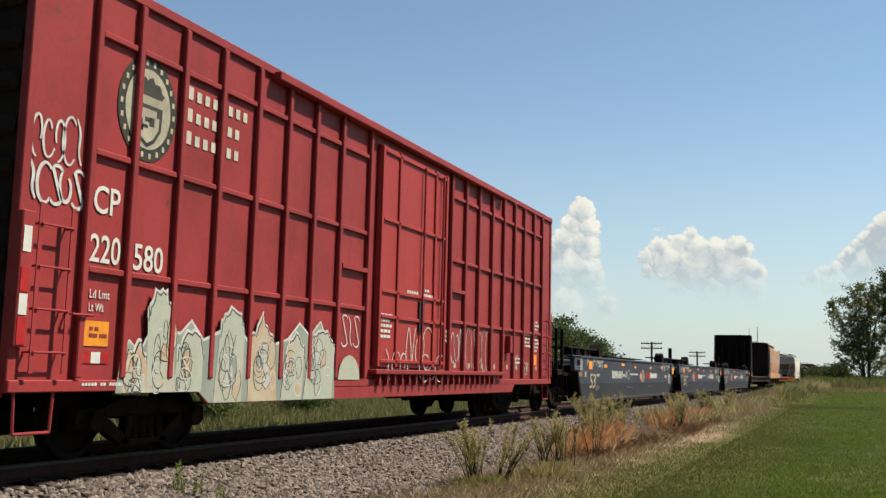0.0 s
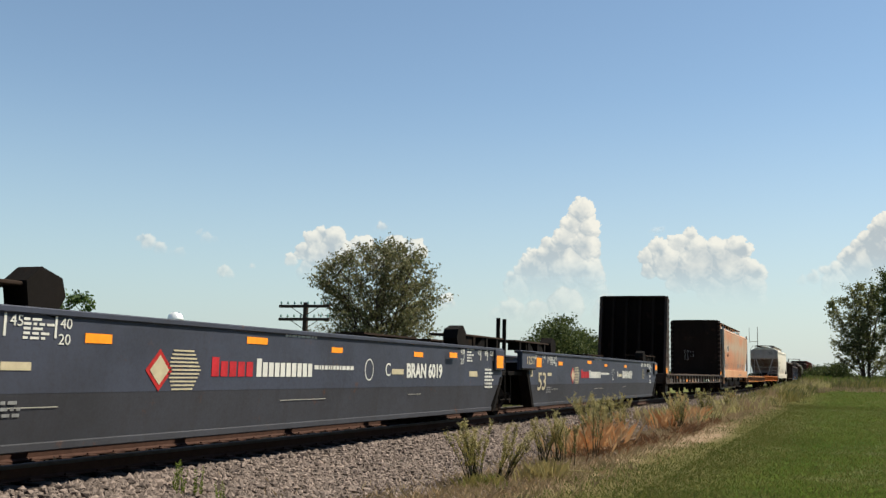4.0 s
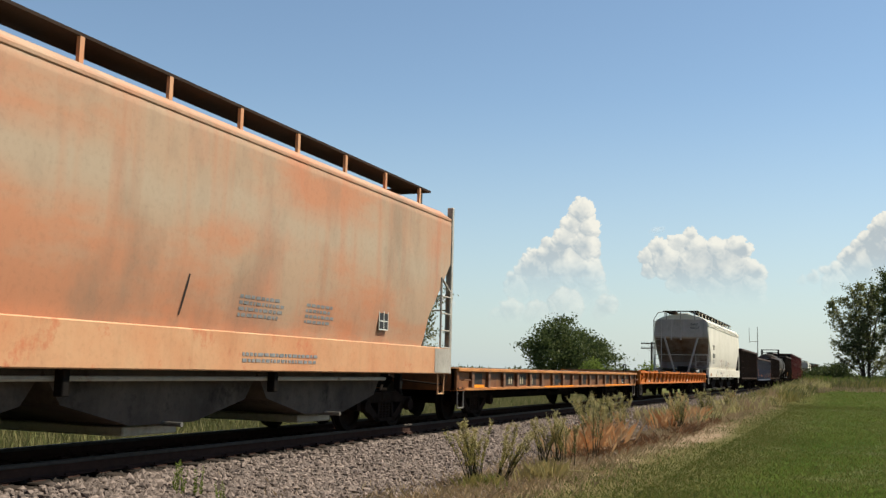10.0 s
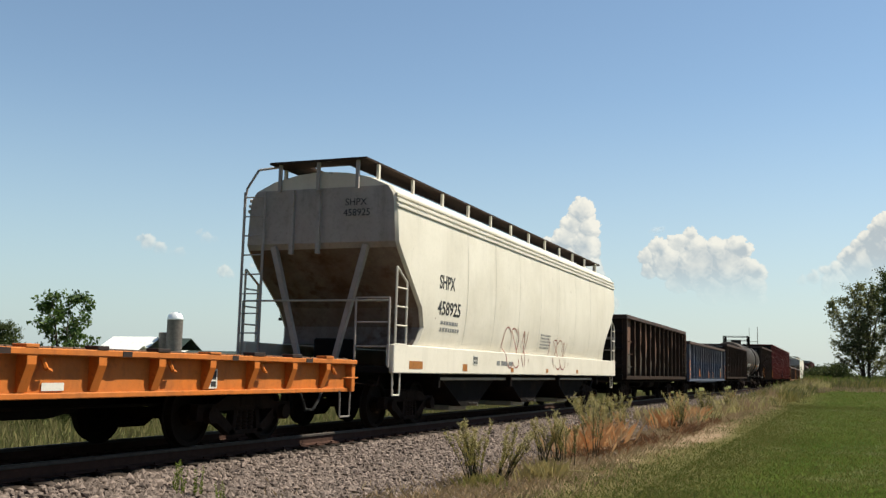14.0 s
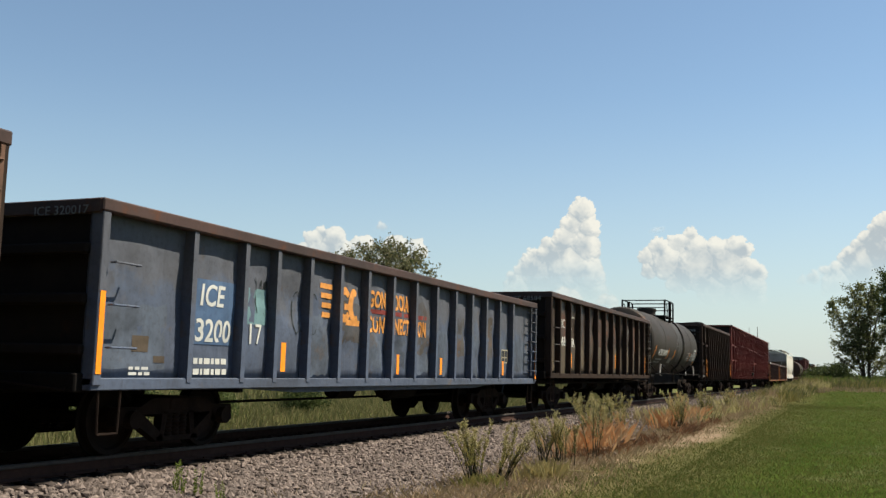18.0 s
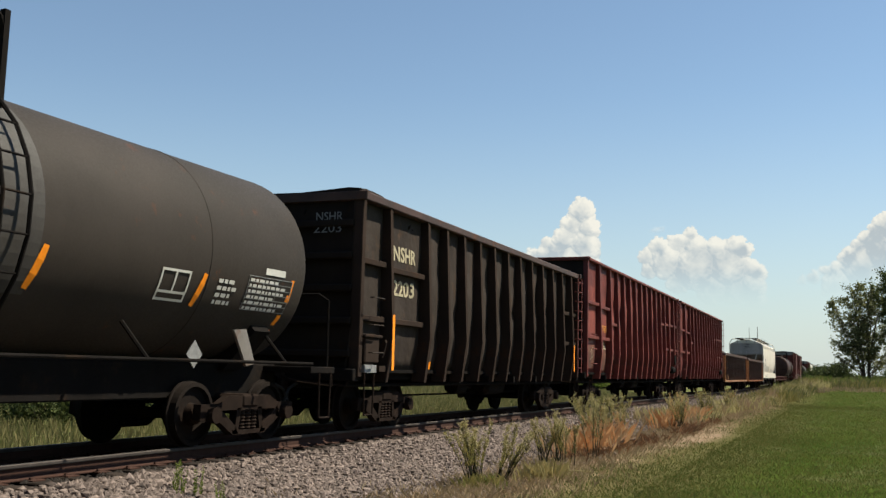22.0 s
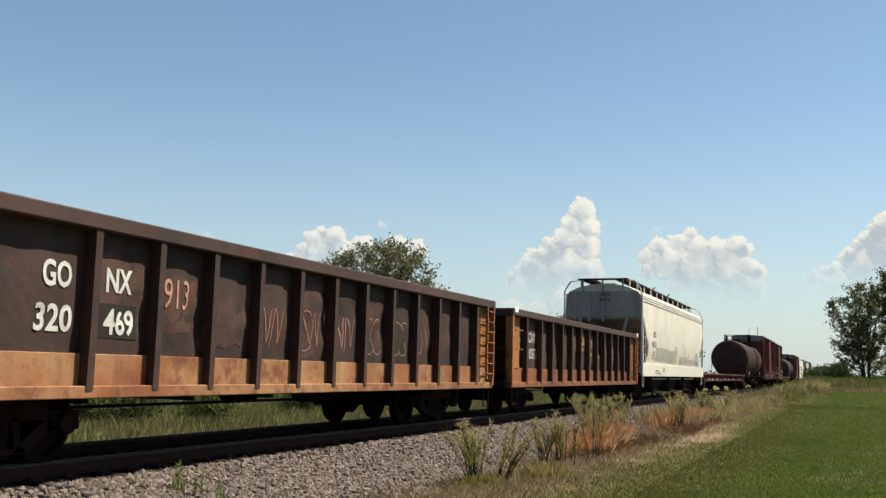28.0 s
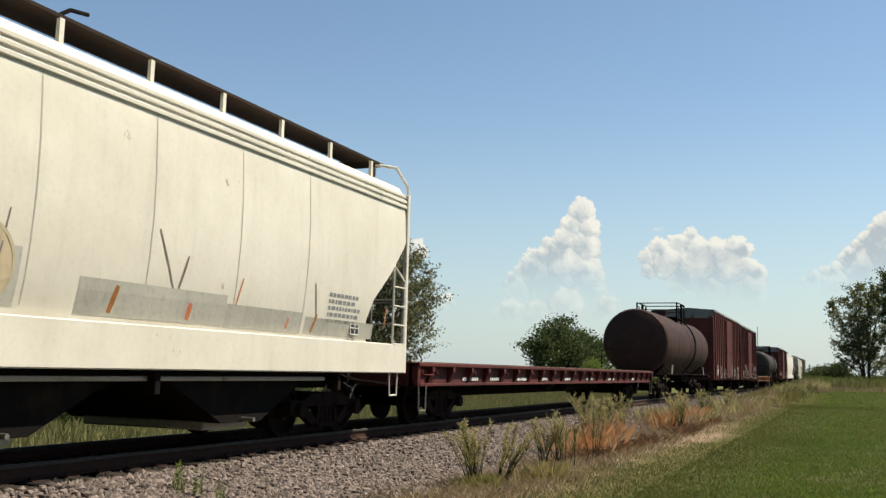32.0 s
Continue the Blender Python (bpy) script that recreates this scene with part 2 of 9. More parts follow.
M = {
    "mill_rust": paint("mill_gondola_rusty_orange", (0.27, 0.1, 0.042), (0.16, 0.062, 0.034), rust=0.4, dirt=0.5, streaks=0.6),
    # dark copy of the ballast stone, with the train's shade in its colour
    "stone_shaded": plain("oily_ballast_stone", (0.028, 0.023, 0.02), 0.95, by_island=0.6, vary=0.35, scale=20),
    "white": plain("white_lettering", (0.512, 0.499, 0.461), 0.6, vary=0.1),
    "cream": plain("cream_lettering", (0.397, 0.339, 0.23), 0.6, vary=0.12),
    "pale_mark": plain("faded_white_lettering", (0.43, 0.38, 0.33), 0.65, vary=0.2),
    "black": plain("black_lettering", (0.03, 0.03, 0.032), 0.6),
    "grey_text": plain("grey_lettering", (0.192, 0.192, 0.192), 0.6),
    "red_text": plain("red_lettering", (0.352, 0.0192, 0.0256), 0.5),
    "reflector": plain("orange_reflector", (0.9, 0.27, 0.02), 0.45, vary=0.12),
    "placard": plain("dull_orange_placard", (0.6, 0.22, 0.025), 0.6, vary=0.15),
    "refl_red": plain("red_reflector", (0.32, 0.0192, 0.0192), 0.4),
    "under": paint("grimy_underframe", (0.011, 0.0095, 0.009), rust=0.4, rough=0.9, rust_col=(0.02, 0.013, 0.009), dirt=0.2, streaks=0.2, spec=0.04),
    "steel": plain("worn_steel", (0.3, 0.27, 0.25), 0.35, 0.8),
    "truck": paint("rusty_truck_steel", (0.022, 0.0145, 0.0115), rust=0.6, rough=0.9, rust_col=(0.012, 0.008, 0.0065), spec=0.04),
    "wheel": paint("brown_wheel_steel", (0.015, 0.0115, 0.01), rust=0.4, rough=0.8, rust_col=(0.02, 0.0125, 0.009), spec=0.04),
    "rubber": plain("black_rubber_hose", (0.02, 0.02, 0.02), 0.7),
    "box_red": paint("boxcar_red", (0.27, 0.034, 0.035), (0.215, 0.029, 0.03), rust=0.12, dirt=0.3, streaks=0.3, rough=0.5),
    "box_door": paint("boxcar_door_red", (0.33, 0.036, 0.034), (0.285, 0.033, 0.03), rust=0.08, dirt=0.2, streaks=0.25, rough=0.45),
    "box_roof": paint("galvanized_roof", (0.192, 0.186, 0.179), rust=0.3),
    "well_blue": paint("well_car_blue_grey", (0.044, 0.049, 0.071), (0.037, 0.04, 0.055), rust=0.08, dirt=0.4, streaks=0.35, rough=0.55),
    # darker copy of well_blue: shading of the inward slant put into the paint
    "well_low": paint("well_car_dusty_grey", (0.042, 0.043, 0.053), (0.034, 0.034, 0.04), rust=0.15, dirt=0.4, rough=0.7),
    "flat_brown": paint("flat_car_brown", (0.044, 0.026, 0.02), (0.029, 0.02, 0.018), rust=0.3, dirt=0.5, rust_col=(0.06, 0.03, 0.02)),
    "flat_dark": paint("bulkhead_dark_brown", (0.015, 0.0095, 0.008), (0.011, 0.008, 0.007), rust=0.2, dirt=0.3, rough=0.85, rust_col=(0.04, 0.02, 0.014), spec=0.04),
    "green_patch": paint("faded_green_patch", (0.0192, 0.0768, 0.048), rust=0.1),
    "hop_tan": faded_hull("hopper_faded_orange"),
    "hop_bay": paint("hopper_bay_dust", (0.1, 0.08, 0.066), (0.05, 0.04, 0.034), rust=0.35, dirt=0.5, rough=0.9, rust_col=(0.03, 0.024, 0.02)),
    "hop_sill": paint("hopper_sill_tan", (0.5, 0.29, 0.165), (0.47, 0.22, 0.115), rust=0.3, dirt=0.2, streaks=0.2, rust_col=(0.44, 0.15, 0.075)),
    "hop_pale": paint("hopper_pale_grey", (0.4, 0.375, 0.335), (0.3, 0.27, 0.235), rust=0.2, dirt=0.35),
    "mill_band": paint("mill_gondola_cream_band", (0.36, 0.2, 0.1), (0.25, 0.095, 0.045), rust=0.5, dirt=0.45, streaks=0.5, rust_col=(0.17, 0.065, 0.035)),
    "bare": paint("scraped_grey_steel", (0.2, 0.18, 0.165), rust=0.3),
    "hop_grey": paint("hopper_end_grey", (0.211, 0.205, 0.186), rust=0.25, dirt=0.5),
    "hop_white": paint("hopper_cream_white", (0.6, 0.555, 0.48), (0.54, 0.495, 0.42), rust=0.02, dirt=0.12, streaks=0.14, rough=0.5),
    "hop_dusty": paint("hopper_road_dust", (0.34, 0.32, 0.28), (0.39, 0.37, 0.32), rust=0.05, dirt=0.35, streaks=0.35),
    "hop_brown": paint("hopper_slope_brown", (0.13, 0.085, 0.065), (0.2, 0.165, 0.145), rust=0.45, dirt=0.4, rust_col=(0.09, 0.05, 0.035)),
    "orange": paint("flat_car_orange", (0.48, 0.134, 0.0224), (0.397, 0.128, 0.032), rust=0.14, dirt=0.35, streaks=0.4, rough=0.6),
    "orange_edge": paint("flat_car_bleached_orange_edge", (0.46, 0.2, 0.07), (0.36, 0.13, 0.04), rust=0.3, dirt=0.45, streaks=0.4, big=1.4, rust_col=(0.12, 0.05, 0.03)),
    "orange_worn": paint("flat_car_worn_pocket", (0.24, 0.13, 0.075), (0.14, 0.075, 0.05), rust=0.45, dirt=0.5, streaks=0.5, big=2.0),
    "orange_old": paint("flat_car_old_orange", (0.26, 0.1, 0.036), (0.08, 0.045, 0.032), rust=0.42, dirt=0.5, streaks=0.5, big=0.6),
    "deck": plain("weathered_deck_planks", (0.128, 0.0832, 0.0576), 0.85, by_object=0.5, scale=6),
    "gon_rust": paint("gondola_rust_brown", (0.075, 0.062, 0.047), (0.06, 0.05, 0.04), rust=0.2, dirt=0.5, streaks=0.4, rough=0.75, rust_col=(0.11, 0.05, 0.035), dent=0.8, upper=(1.85, (0.135, 0.07, 0.047), 0.85)),
    "gon_blue": paint("gondola_blue", (0.082, 0.1, 0.145), (0.07, 0.08, 0.108), rust=0.28, dirt=0.5, streaks=0.5, rough=0.6, rust_col=(0.1, 0.082, 0.075), dent=0.7, upper=(1.95, (0.1, 0.09, 0.085), 0.5)),
    "blue_scuff": paint("gondola_scuffed_blue", (0.1, 0.118, 0.155), (0.06, 0.068, 0.085), rust=0.3, dirt=0.55, streaks=0.4, rough=0.6, big=1.6, rust_col=(0.09, 0.075, 0.07), dent=0.7),
    "blue_rust": paint("gondola_blue_rust_stain", (0.085, 0.085, 0.095), (0.075, 0.062, 0.052), rust=0.45, dirt=0.5, rough=0.7, big=1.8, rust_col=(0.13, 0.07, 0.04), dent=0.7),
    "blue_bright": paint("gondola_fresh_blue", (0.07, 0.115, 0.2), (0.065, 0.1, 0.165), dirt=0.3, streaks=0.3, dent=0.7),
    "graf_mint": paint("mint_overpaint", (0.13, 0.22, 0.23), (0.11, 0.17, 0.19), dirt=0.3, streaks=0.2),
    "gon_black": paint("gondola_black", (0.085, 0.063, 0.045), (0.05, 0.038, 0.031), rust=0.36, dirt=0.5, streaks=0.5, rough=0.42, rust_col=(0.1, 0.045, 0.026), dent=0.7, spec=0.2, upper=(2.1, (0.042, 0.03, 0.026), 0.7)),
    "black_scour": paint("gondola_scoured_grey", (0.12, 0.092, 0.062), (0.085, 0.065, 0.048), rust=0.25, dirt=0.5, streaks=0.5, rough=0.5, big=1.5, rust_col=(0.1, 0.055, 0.035), dent=0.7, spec=0.16),
    "black_rust": paint("gondola_rust_scab", (0.1, 0.05, 0.035), (0.05, 0.035, 0.03), rust=0.4, dirt=0.5, rough=0.6, big=2.2, rust_col=(0.15, 0.062, 0.035), dent=0.7),
    # near black: the shade on the cars' leading ends is put into this colour
    "end_shade": paint("grimy_car_end", (0.016, 0.013, 0.012), (0.024, 0.018, 0.015), rust=0.2, dirt=0.3, rough=0.9, rust_col=(0.03, 0.018, 0.012), spec=0.04),
    # dark steel of boards and fittings; on ribs it holds their shading as colour
    "rib_dark": paint("grimy_steel_rib", (0.03, 0.021, 0.017), (0.042, 0.028, 0.022), rust=0.3, dirt=0.4, rough=0.85, rust_col=(0.05, 0.027, 0.017), spec=0.04),
    "peach": plain("faded_peach_scrawl", (0.4, 0.2, 0.15), 0.7),
    "chord": paint("rusty_top_chord", (0.075, 0.044, 0.037), (0.05, 0.033, 0.029), rust=0.35, dirt=0.4),
    "tank_black": paint("tank_dull_black", (0.034, 0.028, 0.0235), (0.042, 0.034, 0.029), rust=0.15, dirt=0.35, streaks=0.35, rough=0.58, spec=0.09),
    "tank_band": paint("tank_grey_band", (0.062, 0.057, 0.053), (0.045, 0.04, 0.037), rust=0.1, rough=0.6),
    "tank_brown": paint("tank_brown", (0.05, 0.025, 0.02), (0.034, 0.019, 0.016), rust=0.25, dirt=0.4, rough=0.6, spec=0.1),
    "chip_dark": paint("chip_car_dark", (0.027, 0.019, 0.015), (0.042, 0.031, 0.025), rust=0.3, dirt=0.35, streaks=0.5, rough=0.8, rust_col=(0.06, 0.034, 0.02), dent=0.9),
    "chip_red": paint("chip_car_red", (0.155, 0.036, 0.029), (0.108, 0.028, 0.025), rust=0.3, dirt=0.6, streaks=0.4, rough=0.6, rust_col=(0.085, 0.03, 0.022), dent=0.7),
    "chip_salmon": paint("chip_car_bleached_red", (0.22, 0.056, 0.042), (0.165, 0.042, 0.034), rust=0.14, dirt=0.45, streaks=0.35, rough=0.65, rust_col=(0.12, 0.035, 0.026), dent=0.7),
    "chip_scar": paint("chip_car_scoured_paint", (0.17, 0.065, 0.04), (0.085, 0.042, 0.034), rust=0.42, dirt=0.6, streaks=0.5, rough=0.75, big=2.4, rust_col=(0.22, 0.1, 0.05), dent=0.7),
    "mill_brown": paint("mill_gondola_brown", (0.058, 0.034, 0.028), (0.036, 0.026, 0.023), rust=0.35, dirt=0.5, streaks=0.5, rough=0.7, rust_col=(0.08, 0.034, 0.026), dent=0.7),
    "mill_stain": paint("mill_gondola_rust_stain", (0.09, 0.046, 0.036), (0.055, 0.034, 0.028), rust=0.35, dirt=0.5, streaks=0.5, rough=0.7, big=1.8, rust_col=(0.12, 0.048, 0.034), dent=0.7),
    "mill_letter": paint("mill_gondola_bleached_letters", (0.4, 0.23, 0.08), (0.26, 0.13, 0.05), rust=0.35, dirt=0.4, streaks=0.4, rust_col=(0.09, 0.045, 0.03)),
    "mill_orange": paint("mill_gondola_orange", (0.34, 0.135, 0.045), (0.24, 0.095, 0.04), rust=0.4, dirt=0.5, streaks=0.5, rust_col=(0.13, 0.05, 0.028)),
    "graf_a": paint("graffiti_pale_green", (0.333, 0.358, 0.294), (0.384, 0.352, 0.288), dirt=0.2, streaks=0.1, big=1.5),
    "graf_b": paint("graffiti_peach", (0.397, 0.275, 0.186), (0.416, 0.352, 0.256), dirt=0.2, streaks=0.1, big=1.5),
    "graf_pale": paint("graffiti_off_white", (0.45, 0.43, 0.38), (0.38, 0.37, 0.33), dirt=0.25, streaks=0.15, big=1.5),
    "graf_tan": paint("graffiti_faded_tan", (0.22, 0.13, 0.075), (0.16, 0.08, 0.05), dirt=0.4, streaks=0.3, big=3),
    "patch_tan": paint("dull_tan_patch", (0.24, 0.15, 0.095), (0.17, 0.1, 0.065), rust=0.2, dirt=0.4),
    "patch_dark": paint("dull_dark_patch", (0.03, 0.024, 0.021), rust=0.3, dirt=0.4),
    "maroon": paint("dull_maroon", (0.095, 0.021, 0.018), (0.062, 0.018, 0.016), rust=0.25, dirt=0.45, rough=0.65),
    "hop_end": paint("hopper_end_grey", (0.36, 0.32, 0.3), (0.3, 0.265, 0.245), rust=0.1, dirt=0.3),
    "crest_rim": paint("crest_dark_rim", (0.03, 0.032, 0.028), (0.05, 0.045, 0.036), rust=0.2, dirt=0.3, big=3.0),
    "crest_field": paint("crest_pale_field", (0.37, 0.33, 0.25), (0.28, 0.25, 0.19), rust=0.12, dirt=0.4, big=3.0),
    "disc": paint("faded_cream_disc", (0.52, 0.43, 0.29), (0.45, 0.36, 0.24), rust=0.1, dirt=0.2),
    "graf_c": paint("graffiti_grey_green", (0.2, 0.23, 0.2), (0.26, 0.27, 0.23), dirt=0.2, streaks=0.1, big=1.5),
    "graf_line": plain("graffiti_dark_line", (0.0288, 0.032, 0.032), 0.6),
    "graf_white": plain("graffiti_white_line", (0.461, 0.448, 0.435), 0.6),
    "graf_green": plain("graffiti_mint_line", (0.224, 0.32, 0.218), 0.6),
    "graf_red": plain("graffiti_maroon_line", (0.192, 0.0384, 0.032), 0.6),
    "streak": plain("orange_rust_streak", (0.269, 0.109, 0.032), 0.8),
    "rust_run": plain("salmon_rust_run", (0.42, 0.14, 0.07), 0.8),
    "faded_orange": plain("faded_orange_lettering", (0.55, 0.23, 0.06), 0.6),
    "tie": plain("creosoted_tie", (0.028, 0.02, 0.016), 0.95, by_object=0.6, scale=5),
    "rail": plain("rusty_rail_web", (0.045, 0.022, 0.016), 0.9),
    "rail_head": plain("worn_rail_head", (0.06, 0.05, 0.045), 0.6, 0.4),
    "stone": plain("ballast_stone", (0.2, 0.155, 0.135), 0.95, by_island=0.85, vary=0.4, scale=20),
    "pole": plain("weathered_pole_wood", (0.048, 0.0371, 0.0307), 0.9),
    "glass_green": plain("insulator_glass", (0.16, 0.256, 0.243), 0.2),
    "bark": plain("tree_bark", (0.0544, 0.0422, 0.0333), 0.9),
    "stalk": plain("dark_weed_stalk", (0.026, 0.026, 0.013), 0.9),
    "leaf_dark": two_leaf("olive_leaves", (0.09, 0.115, 0.04), (0.15, 0.155, 0.068), 0.55),
    "leaf_olive": two_leaf("dull_olive_leaves", (0.07, 0.085, 0.034), (0.17, 0.165, 0.072), 0.5),
    "leaf_brown": two_leaf("brownish_olive_leaves", (0.07, 0.084, 0.034), (0.18, 0.155, 0.08), 0.4, 0.2),
    "leaf_bush": two_leaf("bush_leaves", (0.06, 0.085, 0.025), (0.11, 0.12, 0.045), 0.45),
    "leaf_deep": two_leaf("deep_green_leaves", (0.03, 0.046, 0.016), (0.085, 0.1, 0.036), 0.4),
    "leaf_fresh": two_leaf("fresh_green_leaves", (0.034, 0.075, 0.014), (0.085, 0.125, 0.034), 0.4, 0.25),
    "leaf_yellow": two_leaf("yellow_green_leaves", (0.16, 0.2, 0.04), (0.09, 0.125, 0.025), 0.45),
    "weed": two_leaf("goldenrod_leaves", (0.125, 0.125, 0.038), (0.27, 0.22, 0.08), 0.4),
    "weed_top": two_leaf("goldenrod_plumes", (0.3, 0.27, 0.11), (0.44, 0.37, 0.2), 0.45),
    "dry": two_leaf("dry_weed_stems", (0.33, 0.235, 0.15), (0.2, 0.16, 0.085), 0.35),
    "rusty_weed": two_leaf("russet_weed_leaves", (0.44, 0.19, 0.075), (0.42, 0.3, 0.17), 0.45),
    "brown_weed": two_leaf("brown_dead_weed", (0.2, 0.1, 0.05), (0.12, 0.075, 0.045), 0.25),
    "straw": two_leaf("pale_straw", (0.34, 0.27, 0.12), (0.22, 0.19, 0.08), 0.35),
    "grass": two_leaf("lawn_grass_blades", (0.034, 0.066, 0.009), (0.14, 0.125, 0.045), 0.6),
    "grass_dry": two_leaf("tall_grass_blades", (0.085, 0.098, 0.034), (0.21, 0.18, 0.088), 0.35),
    "barn_white": paint("barn_white", (0.78, 0.78, 0.75), dirt=0.1, streaks=0.1),
    "barn_green": paint("barn_roof_green", (0.0448, 0.0608, 0.0512), dirt=0.1, streaks=0.1),
    "silo": paint("silo_concrete", (0.141, 0.122, 0.109), dirt=0.2, streaks=0.3),
    "silo_top": plain("silo_dome_metal", (0.7, 0.7, 0.7), 0.4, 0.3),
}


# ---------------------------------------------------------------- mesh helpers
def part(name, bm, mat, parent, label="", smooth=False):
    me = bpy.data.meshes.new(name)
    bmesh.ops.recalc_face_normals(bm, faces=bm.faces)
    bm.to_mesh(me)
    bm.free()
    me.materials.append(mat)
    if smooth:
        me.shade_smooth()
    ob = new(name, me)
    ob.parent = parent
    if label:
        ob["label"] = label
    return ob


def again(ob, loc, parent=None, name=None):
    """Another object on the same mesh."""
    o = new(name or ob.name.split(".")[0], ob.data)
    o.parent = parent or ob.parent
    o.location = loc
    return o


def box(bm, x0, x1, y0, y1, z0, z1):
    v = [bm.verts.new((x, y, z)) for x in (x0, x1) for y in (y0, y1) for z in (z0, z1)]
    for f in ((0, 1, 3, 2), (4, 6, 7, 5), (0, 4, 5, 1), (2, 3, 7, 6), (0, 2, 6, 4), (1, 5, 7, 3)):
        bm.faces.new([v[i] for i in f])
    return bm


def B(*args, bevel=0.0):
    """A new bmesh with one box for every six numbers, edges softened by bevel."""
    bm = bmesh.new()
    for i in range(0, len(args), 6):
        box(bm, *args[i:i + 6])
    if bevel:
        bmesh.ops.bevel(bm, geom=bm.edges[:], offset=bevel, segments=1, affect="EDGES")
    return bm


def prism(bm, pts, lo, hi, axis="y"):
    """A polygon of (x, z), or of (y, z) for axis x, drawn out along the axis."""
    put = (lambda p, t: (p[0], t, p[1])) if axis == "y" else (lambda p, t: (t, p[0], p[1]))
    if axis == "z":
        put = lambda p, t: (p[0], p[1], t)
    a = [bm.verts.new(put(p, lo)) for p in pts]
    b = [bm.verts.new(put(p, hi)) for p in pts]
    bm.faces.new(a), bm.faces.new(b[::-1])
    n = len(pts)
    for i in range(n):
        bm.faces.new((a[i], a[(i + 1) % n], b[(i + 1) % n], b[i]))
    return bm


def rod(bm, p, q, r, n=8, r2=None):
    p, q = Vector(p), Vector(q)
    d = (q - p).normalized()
    u = d.orthogonal().normalized()
    w = d.cross(u)
    r2 = r if r2 is None else r2
    a = [bm.verts.new(p + r * (math.cos(t) * u + math.sin(t) * w)) for t in (2 * math.pi * i / n for i in range(n))]
    b = [bm.verts.new(q + r2 * (math.cos(t) * u + math.sin(t) * w)) for t in (2 * math.pi * i / n for i in range(n))]
    bm.faces.new(a[::-1]), bm.faces.new(b)
    for i in range(n):
        bm.faces.new((a[i], a[(i + 1) % n], b[(i + 1) % n], b[i]))
    return bm


def rods(pts, r, n=8):
    """Round bar bent along points."""
    bm = bmesh.new()
    for p, q in zip(pts, pts[1:]):
        rod(bm, p, q, r, n)
    return bm


def lathe(bm, prof, n=32, axis="y", centre=(0, 0, 0)):
    """Turns a profile of (radius, along) about an axis."""
    rings = []
    for r, t in prof:
        ring = []
        for i in range(n):
            a = 2 * math.pi * i / n
            c, s = r * math.cos(a), r * math.sin(a)
            p = (c, t, s) if axis == "y" else ((t, c, s) if axis == "x" else (c, s, t))
            ring.append(bm.verts.new(Vector(p) + Vector(centre)))
        rings.append(ring)
    for a, b in zip(rings, rings[1:]):
        for i in range(n):
            bm.faces.new((a[i], a[(i + 1) % n], b[(i + 1) % n], b[i]))
    bm.faces.new(rings[0][::-1]), bm.faces.new(rings[-1])
    return bm


def mesh_of(name, verts, faces, mat):
    me = bpy.data.meshes.new(name)
    me.from_pydata(verts, [], faces)
    me.materials.append(mat)
    me.update()
    return me


def stuff(name, verts, faces, mat, label, parent=None, category=""):
    ob = new(name, mesh_of(name, verts, faces, mat))
    ob.parent = parent
    if parent is None:
        tagged(ob, label, category, kind="stuff")
    else:
        ob["kind"] = "stuff"
    return ob


ON_SIDE = Matrix(((0, 0, 1, 0), (1, 0, 0, 0), (0, 1, 0, 0), (0, 0, 0, 1)))


SHIFT = {}       # how far marks on a recessed side sheet lie back along the car


def lettering(text, high, y, z, parent, mat, x=1.585, wide=None, shape=None, label="", bold=0.0, lean=0.0, end=False):
    """Painted characters on a car's side (or, with end, on its leading end), their lower left corner at y, z."""
    cu = bpy.data.curves.new("lettering", "FONT")
    cu.body, cu.size, cu.extrude, cu.offset, cu.shear, cu.resolution_u = text, high / 0.72, 0.002, bold, lean, 3
    tmp = bpy.data.objects.new("lettering", cu)
    me = bpy.data.meshes.new_from_object(tmp)
    bpy.data.objects.remove(tmp)
    lift = 0.004
    if callable(x):
        y += SHIFT.get(x, 0.0)
        shape, x, lift = x, 0, 0.008
    n = len(me.vertices)
    co = np.empty(n * 3)
    me.vertices.foreach_get("co", co)
    co = co.reshape(-1, 3)
    if wide:
        co[:, 0] = (co[:, 0] - co[:, 0].min()) * wide / max(1e-6, np.ptp(co[:, 0]))
    out = np.empty_like(co)
    if end:
        out[:, 0], out[:, 1], out[:, 2] = y + co[:, 0], x - 0.003 - co[:, 2], z + co[:, 1]
    else:
        out[:, 1], out[:, 2] = y + co[:, 0], z + co[:, 1]
        base = np.array([shape(c, b) for _, b, c in out]) if shape else x
        out[:, 0] = base + lift + co[:, 2]
    me.vertices.foreach_set("co", out.ravel())
    me.materials.clear()
    me.materials.append(mat)
    me.update()
    ob = new("lettering", me)
    ob.parent = parent
    if label:
        ob["label"] = label
    return ob


